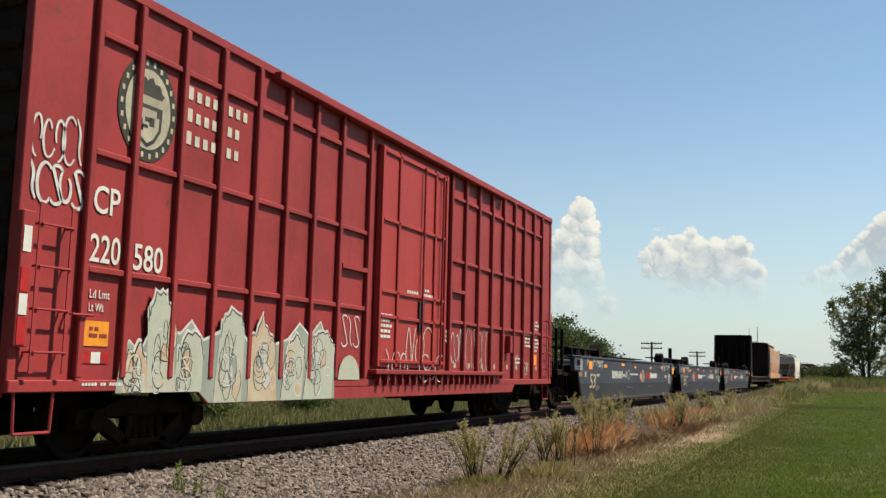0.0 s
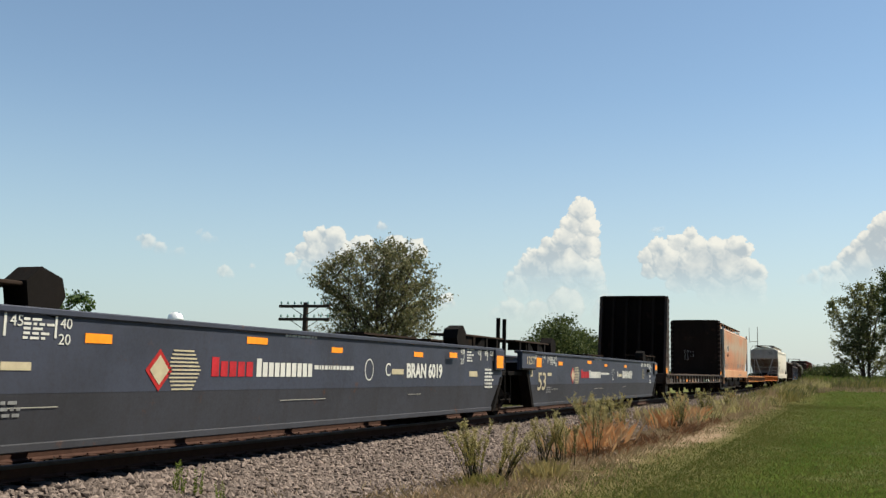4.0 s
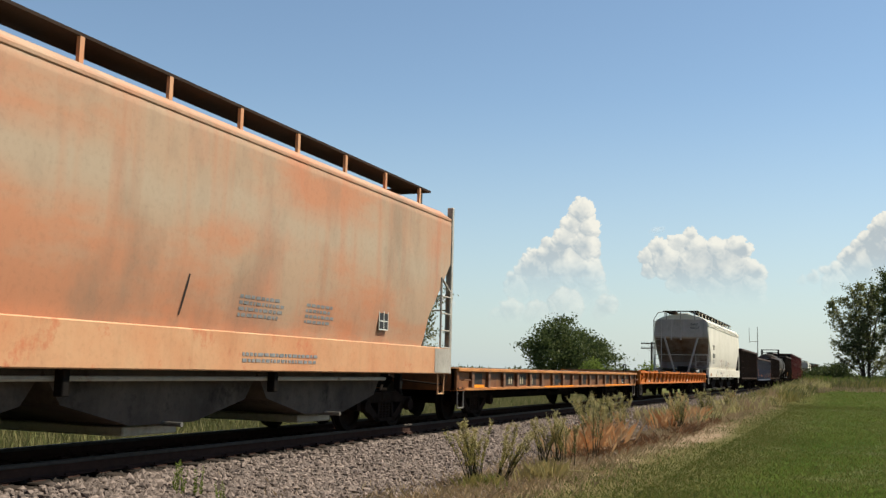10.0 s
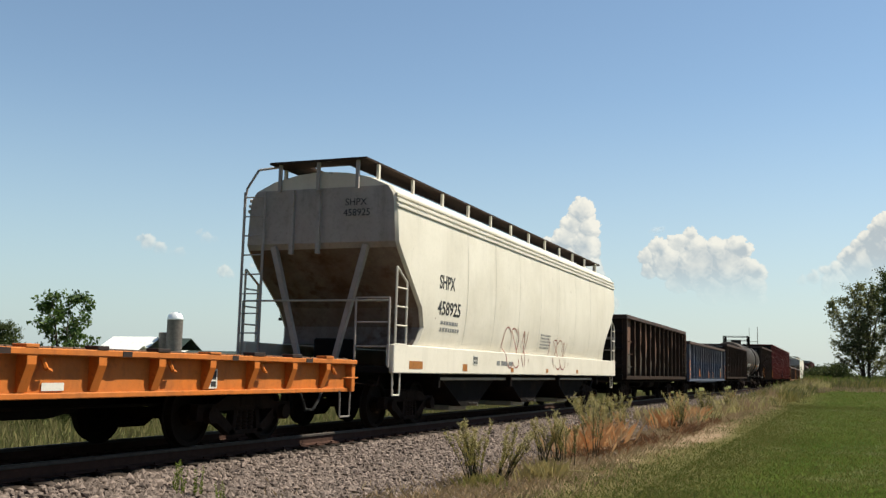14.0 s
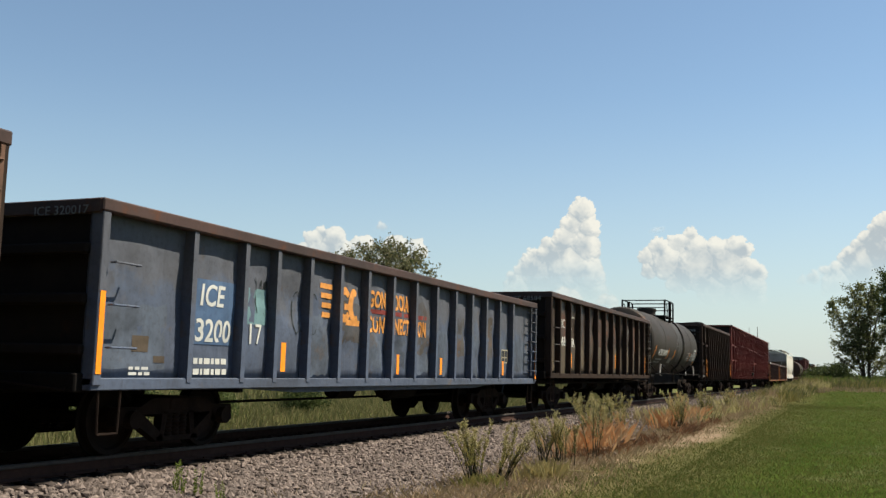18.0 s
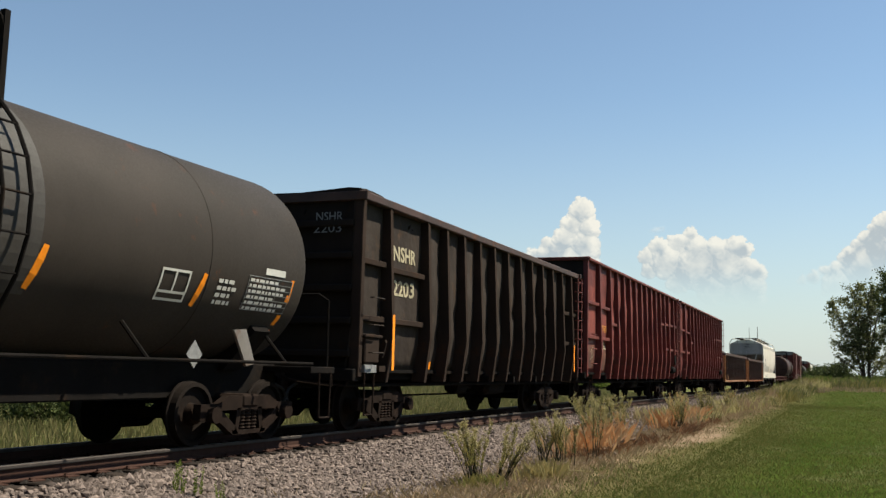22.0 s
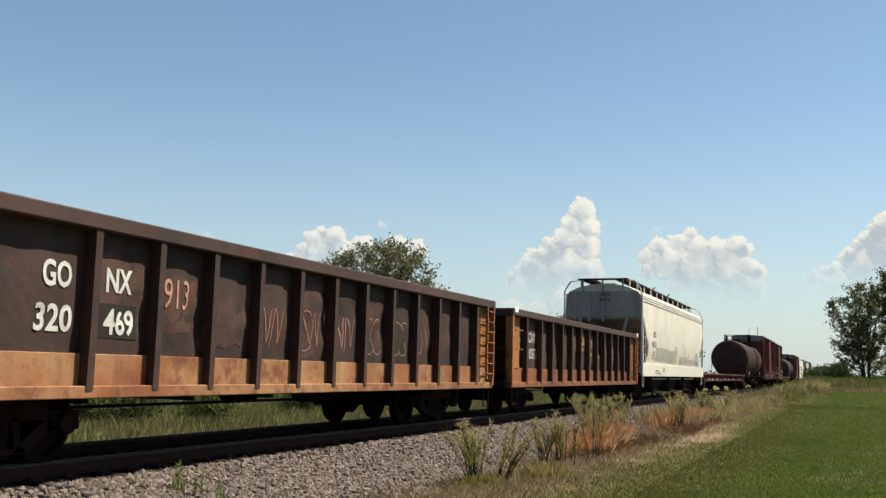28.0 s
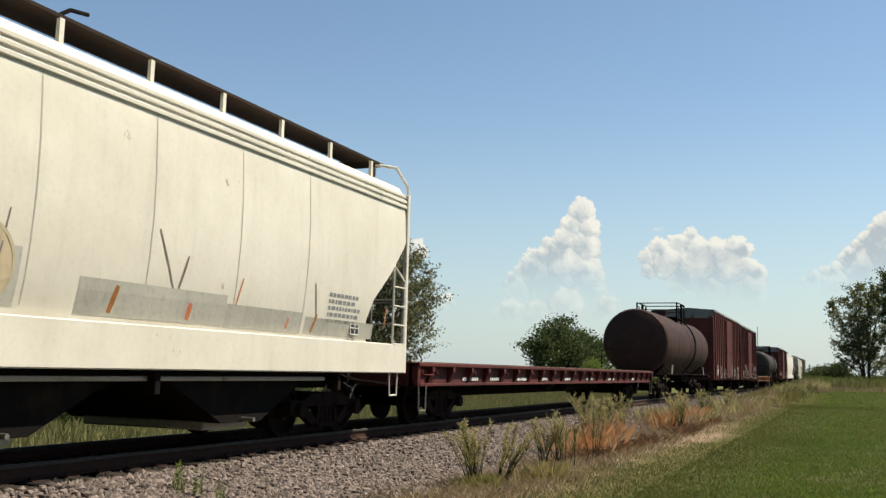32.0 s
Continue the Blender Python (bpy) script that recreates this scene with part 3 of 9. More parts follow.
def decal(parent, mat, rects, x=1.585, name="marking", label="", shape=None, thick=0.004, joined=False):
    """Thin plates on a car's side, each y0, y1, z0, z1; one object each unless they make one mark."""
    if callable(x):
        k = SHIFT.get(x, 0.0)
        rects, shape, x, thick = [(a + k, b + k, c, d) for a, b, c, d in rects], x, 0, max(thick, 0.0055)
    if len(rects) > 1 and not joined:
        return [decal(parent, mat, [r], x, name, label, shape, thick) for r in rects][-1]
    bm = bmesh.new()
    for y0, y1, z0, z1 in rects:
        if shape:
            nz, ny = max(1, int((z1 - z0) / 0.12)), max(1, int((y1 - y0) / 0.2))
            g = [[bm.verts.new((shape(z0 + (z1 - z0) * j / nz, y0 + (y1 - y0) * i / ny) + thick, y0 + (y1 - y0) * i / ny, z0 + (z1 - z0) * j / nz)) for i in range(ny + 1)] for j in range(nz + 1)]
            for j in range(nz):
                for i in range(ny):
                    bm.faces.new((g[j][i], g[j][i + 1], g[j + 1][i + 1], g[j + 1][i]))
        else:
            box(bm, x, x + thick, y0, y1, z0, z1)
    return part(name, bm, mat, parent, label)


def bars(parent, mat, y, z, high, pattern, x=1.585, step=None, shape=None, label="", slim=0.74):
    """Unreadable or lettered-over words: one upright bar for each letter, a gap for each space."""
    step = step or high * 0.62
    rects, at = [], y
    for ch in pattern:
        if ch != " ":
            rects.append((at, at + step * slim, z, z + high * (1.0 if ch == "I" else 0.8)))
        at += step
    return decal(parent, mat, rects, x, "barred_letter" if high > 0.12 else "barred_word", label, shape, joined=high <= 0.12)


def small_print(parent, mat, y, z, wide, rows, rng, row=0.055, x=1.585, shape=None):
    """Rows of stencilling too small to read."""
    rects = []
    for i in range(rows):
        at = y
        while at < y + wide * rng.uniform(0.7, 1.0):
            w = rng.uniform(0.04, 0.13)
            rects.append((at, at + w, z - i * row, z - i * row + row * 0.55))
            at += w + 0.03
    ob = decal(parent, mat, rects, x, "stencilling", "", shape, joined=True)
    ob["kind"] = "stuff"
    return ob


def stroke(parent, mat, pts, w, x=1.585, name="graffiti_line", shape=None, lift=0.006, label=""):
    """A flat painted line along points (y, z) on a side."""
    if callable(x):
        k = SHIFT.get(x, 0.0)
        pts, shape, x = [(a + k, b) for a, b in pts], x, 0
    bm = bmesh.new()
    prev = None
    n = len(pts)
    for i in range(n):
        a, b = pts[max(0, i - 1)], pts[min(n - 1, i + 1)]
        d = Vector((b[0] - a[0], b[1] - a[1]))
        d = d.normalized() if d.length > 1e-6 else Vector((1, 0))
        ww = w * (0.6 + 0.4 * math.sin(math.pi * (i + 0.5) / n))
        row = []
        for s in (-1, 1):
            yy, zz = pts[i][0] - d.y * ww / 2 * s, pts[i][1] + d.x * ww / 2 * s
            row.append(bm.verts.new(((shape(zz, yy) if shape else x) + lift, yy, zz)))
        if prev:
            bm.faces.new((prev[0], prev[1], row[1], row[0]))
        prev = row
    return part(name, bm, mat, parent, label)


def curl(rng, y, z, w, h, n=5):
    """One rounded hand-sprayed stroke inside a box: an open ring, an S, a loop with a tail or a slash."""
    kind = rng.randrange(5)
    a0, turn = rng.uniform(0, 6.28), rng.choice((-1, 1))
    pts = []
    for i in range(15):
        t = i / 14
        if kind == 0:
            a = 0.8 + 4.7 * t
            p = (0.5 + 0.5 * math.cos(a), 0.5 + 0.5 * math.sin(a))
        elif kind == 1:
            a = 0.5 + 4.2 * t if t < 0.5 else 0.5 + 2.1 - 4.2 * (t - 0.5) + 3.1416
            p = (0.5 + 0.42 * math.cos(a), (0.74 if t < 0.5 else 0.26) + 0.25 * math.sin(a))
        elif kind == 2:
            a = a0 + turn * 5.2 * t
            p = (0.45 + (0.2 + 0.3 * t) * math.cos(a), 0.5 + (0.25 + 0.25 * t) * math.sin(a))
        elif kind == 3:
            p = (0.1 + 0.8 * t, 0.05 + 0.9 * abs(math.sin(4.7 * t)))
        else:
            p = (0.2 + 0.5 * t + 0.12 * math.sin(6 * t), 1.0 - 0.95 * t)
        pts.append((y + w * p[0], z + h * p[1]))
    return pts


def tag(parent, mat, seed, y, z, w, h, n=4, thick=0.03, x=1.585, shape=None):
    rng = random.Random(seed)
    for i in range(n):
        stroke(parent, mat, curl(rng, y + w * i / n, z, w / n * 1.4, h), thick, x, shape=shape)


# ---------------------------------------------------------------- ground and track
def ground_z(x, y=0.0):
    r = abs(x - TX)
    right = x > TX
    low = -0.62 if right else -0.78
    if r < 1.35:
        z = -0.22
    elif r < 2.9:
        z = -0.22 + (low + 0.22) * (r - 1.35) / 1.55
    else:
        flat = -0.5 if right else -0.62
        z = low + (flat - low) * min(1.0, (r - 2.9) / 2.2)
    # the lawn swells gently towards its far end
    if right:
        z += float(np.interp(y, (60, 85, 105, 130, 170, 230, 330), (0, 0.35, 0.7, 1.05, 1.05, 0.5, 0))) * min(1.0, max(0.0, (r - 2.9) / 1.7))
    return z


def ground_material():
    m, nt, b = ntree("grass_and_ballast_ground")
    vec = nt.nodes.new("ShaderNodeTexCoord").outputs["Object"]
    sep = nt.nodes.new("ShaderNodeSeparateXYZ")
    nt.links.new(vec, sep.inputs[0])
    wob = noise_node(nt, vec, 0.55, 5, 0.6)
    fine = noise_node(nt, vec, 6, 6, 0.7)
    add = nt.nodes.new("ShaderNodeMath")
    add.operation = "MULTIPLY_ADD"
    add.inputs[1].default_value = 2.2
    nt.links.new(wob, add.inputs[0]), nt.links.new(sep.outputs[0], add.inputs[2])
    fray = nt.nodes.new("ShaderNodeMath")
    fray.operation = "MULTIPLY_ADD"
    fray.inputs[1].default_value = 1.6
    nt.links.new(fine, fray.inputs[0]), nt.links.new(add.outputs[0], fray.inputs[2])
    xs = fray.outputs[0]
    grass = mix(nt, ramp(nt, noise_node(nt, vec, 0.22, 4), 0.35, 0.65), (0.034, 0.061, 0.006), (0.06, 0.08, 0.012))
    grass = mix(nt, ramp(nt, noise_node(nt, vec, 18, 8, 0.8), 0.35, 0.75, 0, 0.6), grass, (0.016, 0.036, 0.004))
    grass = mix(nt, ramp(nt, noise_node(nt, vec, 0.8, 5, 0.65, (1, 0.5, 1)), 0.5, 0.68, 0, 0.7), grass, (0.1, 0.092, 0.045))
    thin = nt.nodes.new("ShaderNodeMath")      # thin, strawy turf towards the verge
    thin.operation = "MULTIPLY_ADD"
    thin.inputs[1].default_value = 3.2
    nt.links.new(noise_node(nt, vec, 0.9, 6, 0.7), thin.inputs[0]), nt.links.new(sep.outputs[0], thin.inputs[2])
    grass = mix(nt, ramp(nt, thin.outputs[0], 0.7, -1.8, 0, 0.85), grass, (0.12, 0.092, 0.046))
    dry = mix(nt, ramp(nt, noise_node(nt, vec, 3, 6, 0.7), 0.35, 0.7), (0.27, 0.185, 0.13), (0.14, 0.1, 0.064))
    dry = mix(nt, ramp(nt, noise_node(nt, vec, 1.1, 6, 0.7), 0.52, 0.66), dry, (0.07, 0.074, 0.028))
    rock = mix(nt, ramp(nt, noise_node(nt, vec, 30, 5, 0.7), 0.35, 0.65), (0.05, 0.042, 0.038), (0.13, 0.105, 0.095))
    rough_grass = mix(nt, ramp(nt, noise_node(nt, vec, 2.5, 6, 0.7), 0.35, 0.68), (0.12, 0.115, 0.045), (0.075, 0.085, 0.03))
    c = mix(nt, ramp(nt, xs, TX + 4.9, TX + 5.4), rock, dry)
    # shade beneath the cars painted near black along the track bed
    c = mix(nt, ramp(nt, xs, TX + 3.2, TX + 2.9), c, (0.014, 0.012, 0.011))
    c = mix(nt, ramp(nt, xs, TX + 6.35, TX + 7.35), c, grass)
    # a worn bare bay in the lawn's edge
    bay = nt.nodes.new("ShaderNodeVectorMath")
    bay.operation = "DISTANCE"
    bay.inputs[1].default_value = (-3.9, 27.0 * 0.16, -0.5)
    squeeze = nt.nodes.new("ShaderNodeMapping")
    squeeze.inputs["Scale"].default_value = (1, 0.16, 1)
    nt.links.new(vec, squeeze.inputs["Vector"]), nt.links.new(squeeze.outputs[0], bay.inputs[0])
    rim = nt.nodes.new("ShaderNodeMath")
    rim.operation = "MULTIPLY_ADD"
    rim.inputs[1].default_value = 0.9
    nt.links.new(fine, rim.inputs[0]), nt.links.new(bay.outputs["Value"], rim.inputs[2])
    c = mix(nt, ramp(nt, rim.outputs[0], 1.5, 1.1), c, dry)
    c = mix(nt, ramp(nt, xs, TX - 0.15, TX - 0.55), c, rough_grass)
    far = mix(nt, ramp(nt, noise_node(nt, vec, 0.004, 3), 0.4, 0.6), (0.0896, 0.102, 0.0384), (0.0576, 0.0832, 0.0288))
    c = mix(nt, ramp(nt, sep.outputs[1], 110, 150), c, rough_grass)
    c = mix(nt, ramp(nt, sep.outputs[1], 230, 300), c, far)
    nt.links.new(c, b.inputs["Base Color"])
    b.inputs["Roughness"].default_value, b.inputs["Specular IOR Level"].default_value = 0.95, 0.02
    bump(nt, b, mix(nt, 0.5, fine, noise_node(nt, vec, 40, 4)), 0.35, 0.03)
    return m


def build_ground():
    xs = [-3000, -1500, -700, -350, -180, -100, -60, -40, -28, -20] + [TX + d for d in (-7, -5.1, -4, -2.9, -2.4, -1.9, -1.35, 0, 1.35, 1.9, 2.4, 2.9, 3.4, 4, 4.6, 5.1)] + [-2.5, -1, 0, 2, 5, 10, 20, 45, 100, 250, 600, 1500, 3000]
    ys = [-1500, -500, -150, -60, -25] + [i * 0.9 for i in range(-10, 60)] + [60, 70, 85, 105, 130, 170, 230, 330, 500, 800, 1300, 2100, 3400]
    rng = random.Random(4)
    verts = []
    for y in ys:
        for x in xs:
            near = abs(x) < 60 and abs(y) < 100
            verts.append((x, y, ground_z(x, y) + (rng.uniform(-0.03, 0.03) if near and abs(x - TX) > 1.4 and x < -4.2 else 0)))
    n = len(xs)
    faces = [(j * n + i, j * n + i + 1, (j + 1) * n + i + 1, (j + 1) * n + i) for j in range(len(ys) - 1) for i in range(n - 1)]
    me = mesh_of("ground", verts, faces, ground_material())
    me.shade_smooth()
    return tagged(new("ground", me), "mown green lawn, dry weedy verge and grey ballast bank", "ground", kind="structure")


def stones(n, x0, x1, y0, y1, s0, s1, rng, ico):
    """Angular crushed stones scattered over the bank."""
    if ico:
        bm = bmesh.new()
        bmesh.ops.create_icosphere(bm, subdivisions=1, radius=1)
        base = np.array([v.co[:] for v in bm.verts])
        fac = np.array([[v.index for v in f.verts] for f in bm.faces])
        bm.free()
    else:
        base = np.array([(1, 0, 0), (-1, 0, 0), (0, 1, 0), (0, -1, 0), (0, 0, 1), (0, 0, -1)], float)
        fac = np.array([(0, 2, 4), (2, 1, 4), (1, 3, 4), (3, 0, 4), (2, 0, 5), (1, 2, 5), (3, 1, 5), (0, 3, 5)])
    x, y = rng.uniform(x0, x1, n), y0 + (y1 - y0) * rng.random(n) ** 1.6
    size = rng.uniform(s0, s1, n)
    k = len(base)
    p = base[None] * (1 + rng.uniform(-0.3, 0.3, (n, k, 1))) * size[:, None, None] * np.stack([rng.uniform(0.7, 1.3, n), rng.uniform(0.7, 1.3, n), rng.uniform(0.5, 0.95, n)], 1)[:, None]
    a = rng.uniform(0, 6.28, n)
    c, s = np.cos(a)[:, None], np.sin(a)[:, None]
    q = np.stack([p[..., 0] * c - p[..., 1] * s, p[..., 0] * s + p[..., 1] * c, p[..., 2]], -1)
    z = np.array([ground_z(v) for v in x]) + size * rng.uniform(0.1, 0.7, n)
    q += np.stack([x, y, z], 1)[:, None]
    return q.reshape(-1, 3), (fac[None] + (np.arange(n) * k)[:, None, None]).reshape(-1, 3)


def build_track():
    rng = np.random.default_rng(7)
    tr = tagged(new("railway_track"), "single railway track with rusty rails and dark wooden ties on ballast", "track", kind="structure")
    for name, a in (("ballast_stones", stones(17000, TX + 1.2, -4.3, 5, 26, 0.022, 0.052, rng, True)), ("ballast_gravel", stones(26000, TX + 1.2, -4.9, 8, 75, 0.025, 0.055, rng, False)),
                    ("ballast_bed", stones(11000, TX - 1.9, TX + 1.2, 4, 50, 0.025, 0.05, rng, False))):
        stuff(name, a[0].tolist(), a[1].tolist(), M["stone_shaded" if name == "ballast_bed" else "stone"], "", tr)
    for sx in (-0.753, 0.753):
        bm = bmesh.new()
        prism(bm, [(sx - 0.07, -0.17), (sx + 0.07, -0.17), (sx + 0.07, -0.158), (sx + 0.012, -0.135), (sx + 0.009, -0.045), (sx - 0.009, -0.045), (sx - 0.012, -0.135), (sx - 0.07, -0.158)], -80, 900)
        r = part("rail", bm, M["rail"], tr)
        r.location.x = TX
        bm = bmesh.new()
        prism(bm, [(sx - 0.03, -0.045), (sx + 0.03, -0.045), (sx + 0.037, -0.034), (sx + 0.037, -0.008), (sx + 0.028, 0), (sx - 0.028, 0), (sx - 0.037, -0.008), (sx - 0.037, -0.034)], -80, 900)
        part("rail_head", bm, M["rail_head"], r)
    bm = bmesh.new()
    for i in range(110):
        for sx in (-0.753, 0.753):
            y = 3.02 + i * 0.5
            box(bm, sx - 0.17, sx + 0.17, y - 0.09, y + 0.09, -0.178, -0.165)
            box(bm, sx + 0.075, sx + 0.1, y - 0.05, y - 0.025, -0.165, -0.14)
            box(bm, sx - 0.1, sx - 0.075, y + 0.025, y + 0.05, -0.165, -0.14)
    tp = part("tie_plates", bm, M["rail"], tr)
    tp["kind"], tp.location.x = "stuff", TX
    rg = random.Random(3)
    t0 = None
    for i in range(290):
        y = -3.0 + i * 0.5 + 0.02
        if t0 is None:
            t0 = part("tie", B(-1.28, 1.28, -0.115, 0.115, -0.35, -0.178, bevel=0.012), M["tie"], tr)
            t0.location = (TX, y, 0)
        else:
            o = again(t0, (TX + rg.uniform(-0.05, 0.05), y + rg.uniform(-0.02, 0.02), rg.uniform(-0.008, 0.004)))
            o.rotation_euler.z = rg.uniform(-0.02, 0.02)
    return tr


# ---------------------------------------------------------------- plants
def blades(n, place, h0, h1, w, rng, lean=0.35, two=True):
    """Grass blades: place(n) gives x, y, z."""
    x, y, z = place(n)
    h = rng.uniform(h0, h1, n)
    a, d = rng.uniform(0, 6.28, n), rng.uniform(0, 6.28, n)
    ux, uy = np.cos(a) * w / 2, np.sin(a) * w / 2
    lx, ly = np.cos(d) * h * lean * rng.random(n), np.sin(d) * h * lean * rng.random(n)
    v = np.stack([np.stack([x - ux, y - uy, z], 1), np.stack([x + ux, y + uy, z], 1),
                  np.stack([x + ux * 0.8 + lx * 0.35, y + uy * 0.8 + ly * 0.35, z + h * 0.6], 1), np.stack([x + lx, y + ly, z + h], 1)], 1).reshape(-1, 3)
    i = np.arange(n)[:, None] * 4
    f = np.concatenate([i + np.array([[0, 1, 2]]), i + np.array([[0, 2, 3]])], 0)
    return v.tolist(), f.tolist()


def leaf_cloud(centres, per, spread, size, rng, flat=0.6):
    """Small leaves, each a folded pair of triangles, gathered round points."""
    c = np.repeat(np.asarray(centres, float), per, 0)
    n = len(c)
    p = c + rng.normal(0, 1, (n, 3)) * spread * np.array([1, 1, flat])
    u = rng.normal(0, 1, (n, 3))
    u /= np.linalg.norm(u, axis=1)[:, None]
    w = np.cross(u, rng.normal(0, 1, (n, 3)))
    w /= np.linalg.norm(w, axis=1)[:, None] + 1e-9
    s = (size * rng.uniform(0.6, 1.3, n))[:, None]
    v = np.stack([p - u * s, p + w * s * 0.45, p + u * s, p - w * s * 0.45], 1).reshape(-1, 3)
    f = (np.arange(n)[:, None] * 4 + np.array([[0, 1, 2, 3]]))
    return v.tolist(), f.tolist()


def tree(name, label, x, y, height, radius, seed, leaf, size=0.1, tips=260, per=45, stems=1, low=0.25, lean=(0, 0), spread=0.42, squash=1.0):
    """Trunk or stems with limbs, and a crown of leaf sprays at the limb ends."""
    rg, rng = random.Random(seed), np.random.default_rng(seed)
    ob = tagged(new(name), label, "tree" if height > 3 else "bush")
    ob.location = (x, y, ground_z(x, y))
    bm = bmesh.new()
    ends = []

    def limb(p, d, length, r, depth):
        segs = 3
        for i in range(segs):
            q = p + d * length / segs
            rod(bm, p, q, r * (1 - i * 0.22), 7 if depth < 2 else 5, r * (1 - (i + 1) * 0.22))
            p = q
            d = (d + Vector((rg.uniform(-0.18, 0.18), rg.uniform(-0.18, 0.18), rg.uniform(-0.02, 0.12)))).normalized()
            if depth >= 1:
                ends.append(p.copy())
        if depth < 3:
            for _ in range(4 if depth == 0 else 3):
                a = rg.uniform(0, 6.28)
                e = (d * 0.75 + Vector((math.cos(a), math.sin(a), rg.uniform(-0.1, 0.5))) * rg.uniform(0.5, 0.9)).normalized()
                limb(p - d * rg.uniform(0, length * 0.4), e, length * rg.uniform(0.55, 0.75), r * 0.5, depth + 1)

    for s in range(stems):
        a = 6.28 * s / max(1, stems)
        tilt = 0.0 if stems == 1 else 0.28
        limb(Vector((math.cos(a) * 0.15 * (stems > 1), math.sin(a) * 0.15 * (stems > 1), -0.1)), Vector((math.cos(a) * tilt + lean[0], math.sin(a) * tilt + lean[1], 1)).normalized(), height * 0.36, height * 0.018 / math.sqrt(stems) + 0.02, 0)
    part("trunk", bm, M["bark"], ob)
    # crown: sprays spread through an uneven egg shape
    cz, lump = height * (low + (1 - low) * 0.5), []
    lobes = [(Vector((rg.gauss(0, 1), rg.gauss(0, 1), rg.gauss(0, 0.8))).normalized(), rg.uniform(0.65, 1.12)) for _ in range(16)]
    for _ in range(tips):
        d = Vector((rg.gauss(0, 1), rg.gauss(0, 1), rg.gauss(0, 1))).normalized()
        k = max(lobes, key=lambda l: l[0].dot(d))[1]
        rr = k * rg.random() ** 0.38
        taper = 1.0 - 0.38 * max(0.0, d.z) - 0.12 * max(0.0, -d.z)
        lump.append((d.x * rr * radius * taper + lean[0] * height * 0.5, d.y * rr * radius * taper + lean[1] * height * 0.5, cz + d.z * rr * height * (1 - low) * 0.5 * squash))
    v, f = leaf_cloud(lump, per, spread, size, rng)
    cr = new("crown", mesh_of("crown", v, f, leaf))
    cr.parent, cr["kind"] = ob, "stuff"
    return ob


def fan_tree(name, label, x, y, height, radius, seed, leaf, size=0.13, stems=8, boughs=20, twigs=7, per=7, low=0.06, spread=0.16):
    """Stems fanning up from one foot to an uneven rounded crown, boughs along them, leafy twigs on the boughs."""
    rg, rng = random.Random(seed), np.random.default_rng(seed)
    ob = tagged(new(name), label, "tree")
    ob.location = (x, y, ground_z(x, y))
    mid, half = height * (0.43 + low / 2), height * (0.55 - low / 2)
    lobes = [(Vector((rg.gauss(0, 1), rg.gauss(0, 1), rg.gauss(0, 0.8))).normalized(), rg.uniform(0.8, 1.1)) for _ in range(22)]

    def room(p, d):
        """How far the crown reaches from p towards d."""
        a = (d.x / radius) ** 2 + (d.y / radius) ** 2 + (d.z / half) ** 2
        b = 2 * (p.x * d.x / radius ** 2 + p.y * d.y / radius ** 2 + (p.z - mid) * d.z / half ** 2)
        c = (p.x / radius) ** 2 + (p.y / radius) ** 2 + ((p.z - mid) / half) ** 2 - 1
        q = b * b - 4 * a * c
        if q < 0:
            return radius * 0.1
        far = (-b + math.sqrt(q)) / (2 * a)
        out = (p + d * far - Vector((0, 0, mid))).normalized()
        return max(radius * 0.08, far * max(lobes, key=lambda l: l[0].dot(out))[1])

    spots, base = [], height * 0.012
    for s in range(stems):
        bm = bmesh.new()
        a = 6.2832 * s / stems * 1.0 + rg.uniform(-0.35, 0.35)
        tip_out = 0.1 if s == 0 else rg.uniform(0.35, 0.85)
        top = Vector((math.cos(a) * tip_out * radius, math.sin(a) * tip_out * radius, mid + half * math.sqrt(max(0.02, 1 - tip_out ** 2)) * rg.uniform(0.88, 1.0)))
        foot = Vector((math.cos(a) * base * 2, math.sin(a) * base * 2, -0.1))
        bend = Vector((top.x * 0.3, top.y * 0.3, top.z * 0.55))
        path = [foot * (1 - t) ** 2 + bend * 2 * t * (1 - t) + top * t * t for t in (i / 10 for i in range(11))]
        for i in range(10):
            rod(bm, path[i], path[i + 1], base * (1 - i / 11), 6, base * (1 - (i + 1) / 11))
        for b in range(boughs):
            t = 0.06 + 0.94 * ((b + rg.random()) / boughs) ** 1.15
            i = min(9, int(t * 10))
            q, along = path[i].lerp(path[i + 1], t * 10 - i), (path[i + 1] - path[i]).normalized()
            az = rg.uniform(0, 6.2832)
            d = (along * 0.55 + Vector((math.cos(az), math.sin(az), rg.uniform(-0.1, 0.45)))).normalized()
            reach = min(room(q, d) * rg.uniform(0.6, 1.02), radius * 0.75)
            e = q + d * reach + Vector((0, 0, reach * 0.12))
            e.z = max(e.z, height * (low + 0.03))
            rod(bm, q, e, base * 0.32, 4, base * 0.08)
            for w in range(twigs):
                u = 0.25 + 0.75 * (w + rg.random()) / twigs
                g = q.lerp(e, u)
                h = g + (d * 0.7 + Vector((rg.uniform(-1, 1), rg.uniform(-1, 1), rg.uniform(-0.35, 0.75)))) * radius * rg.uniform(0.06, 0.15)
                rod(bm, g, h, base * 0.1, 3, base * 0.04)
                spots += [tuple(g.lerp(h, v)) for v in (0.45, 0.8, 1.05)]
        part("stem", bm, M["bark"], ob)
    v, f = leaf_cloud(spots, per, spread, size, rng, 0.75)
    cr = new("crown", mesh_of("crown", v, f, leaf))
    cr.parent, cr["kind"] = ob, "stuff"
    return ob


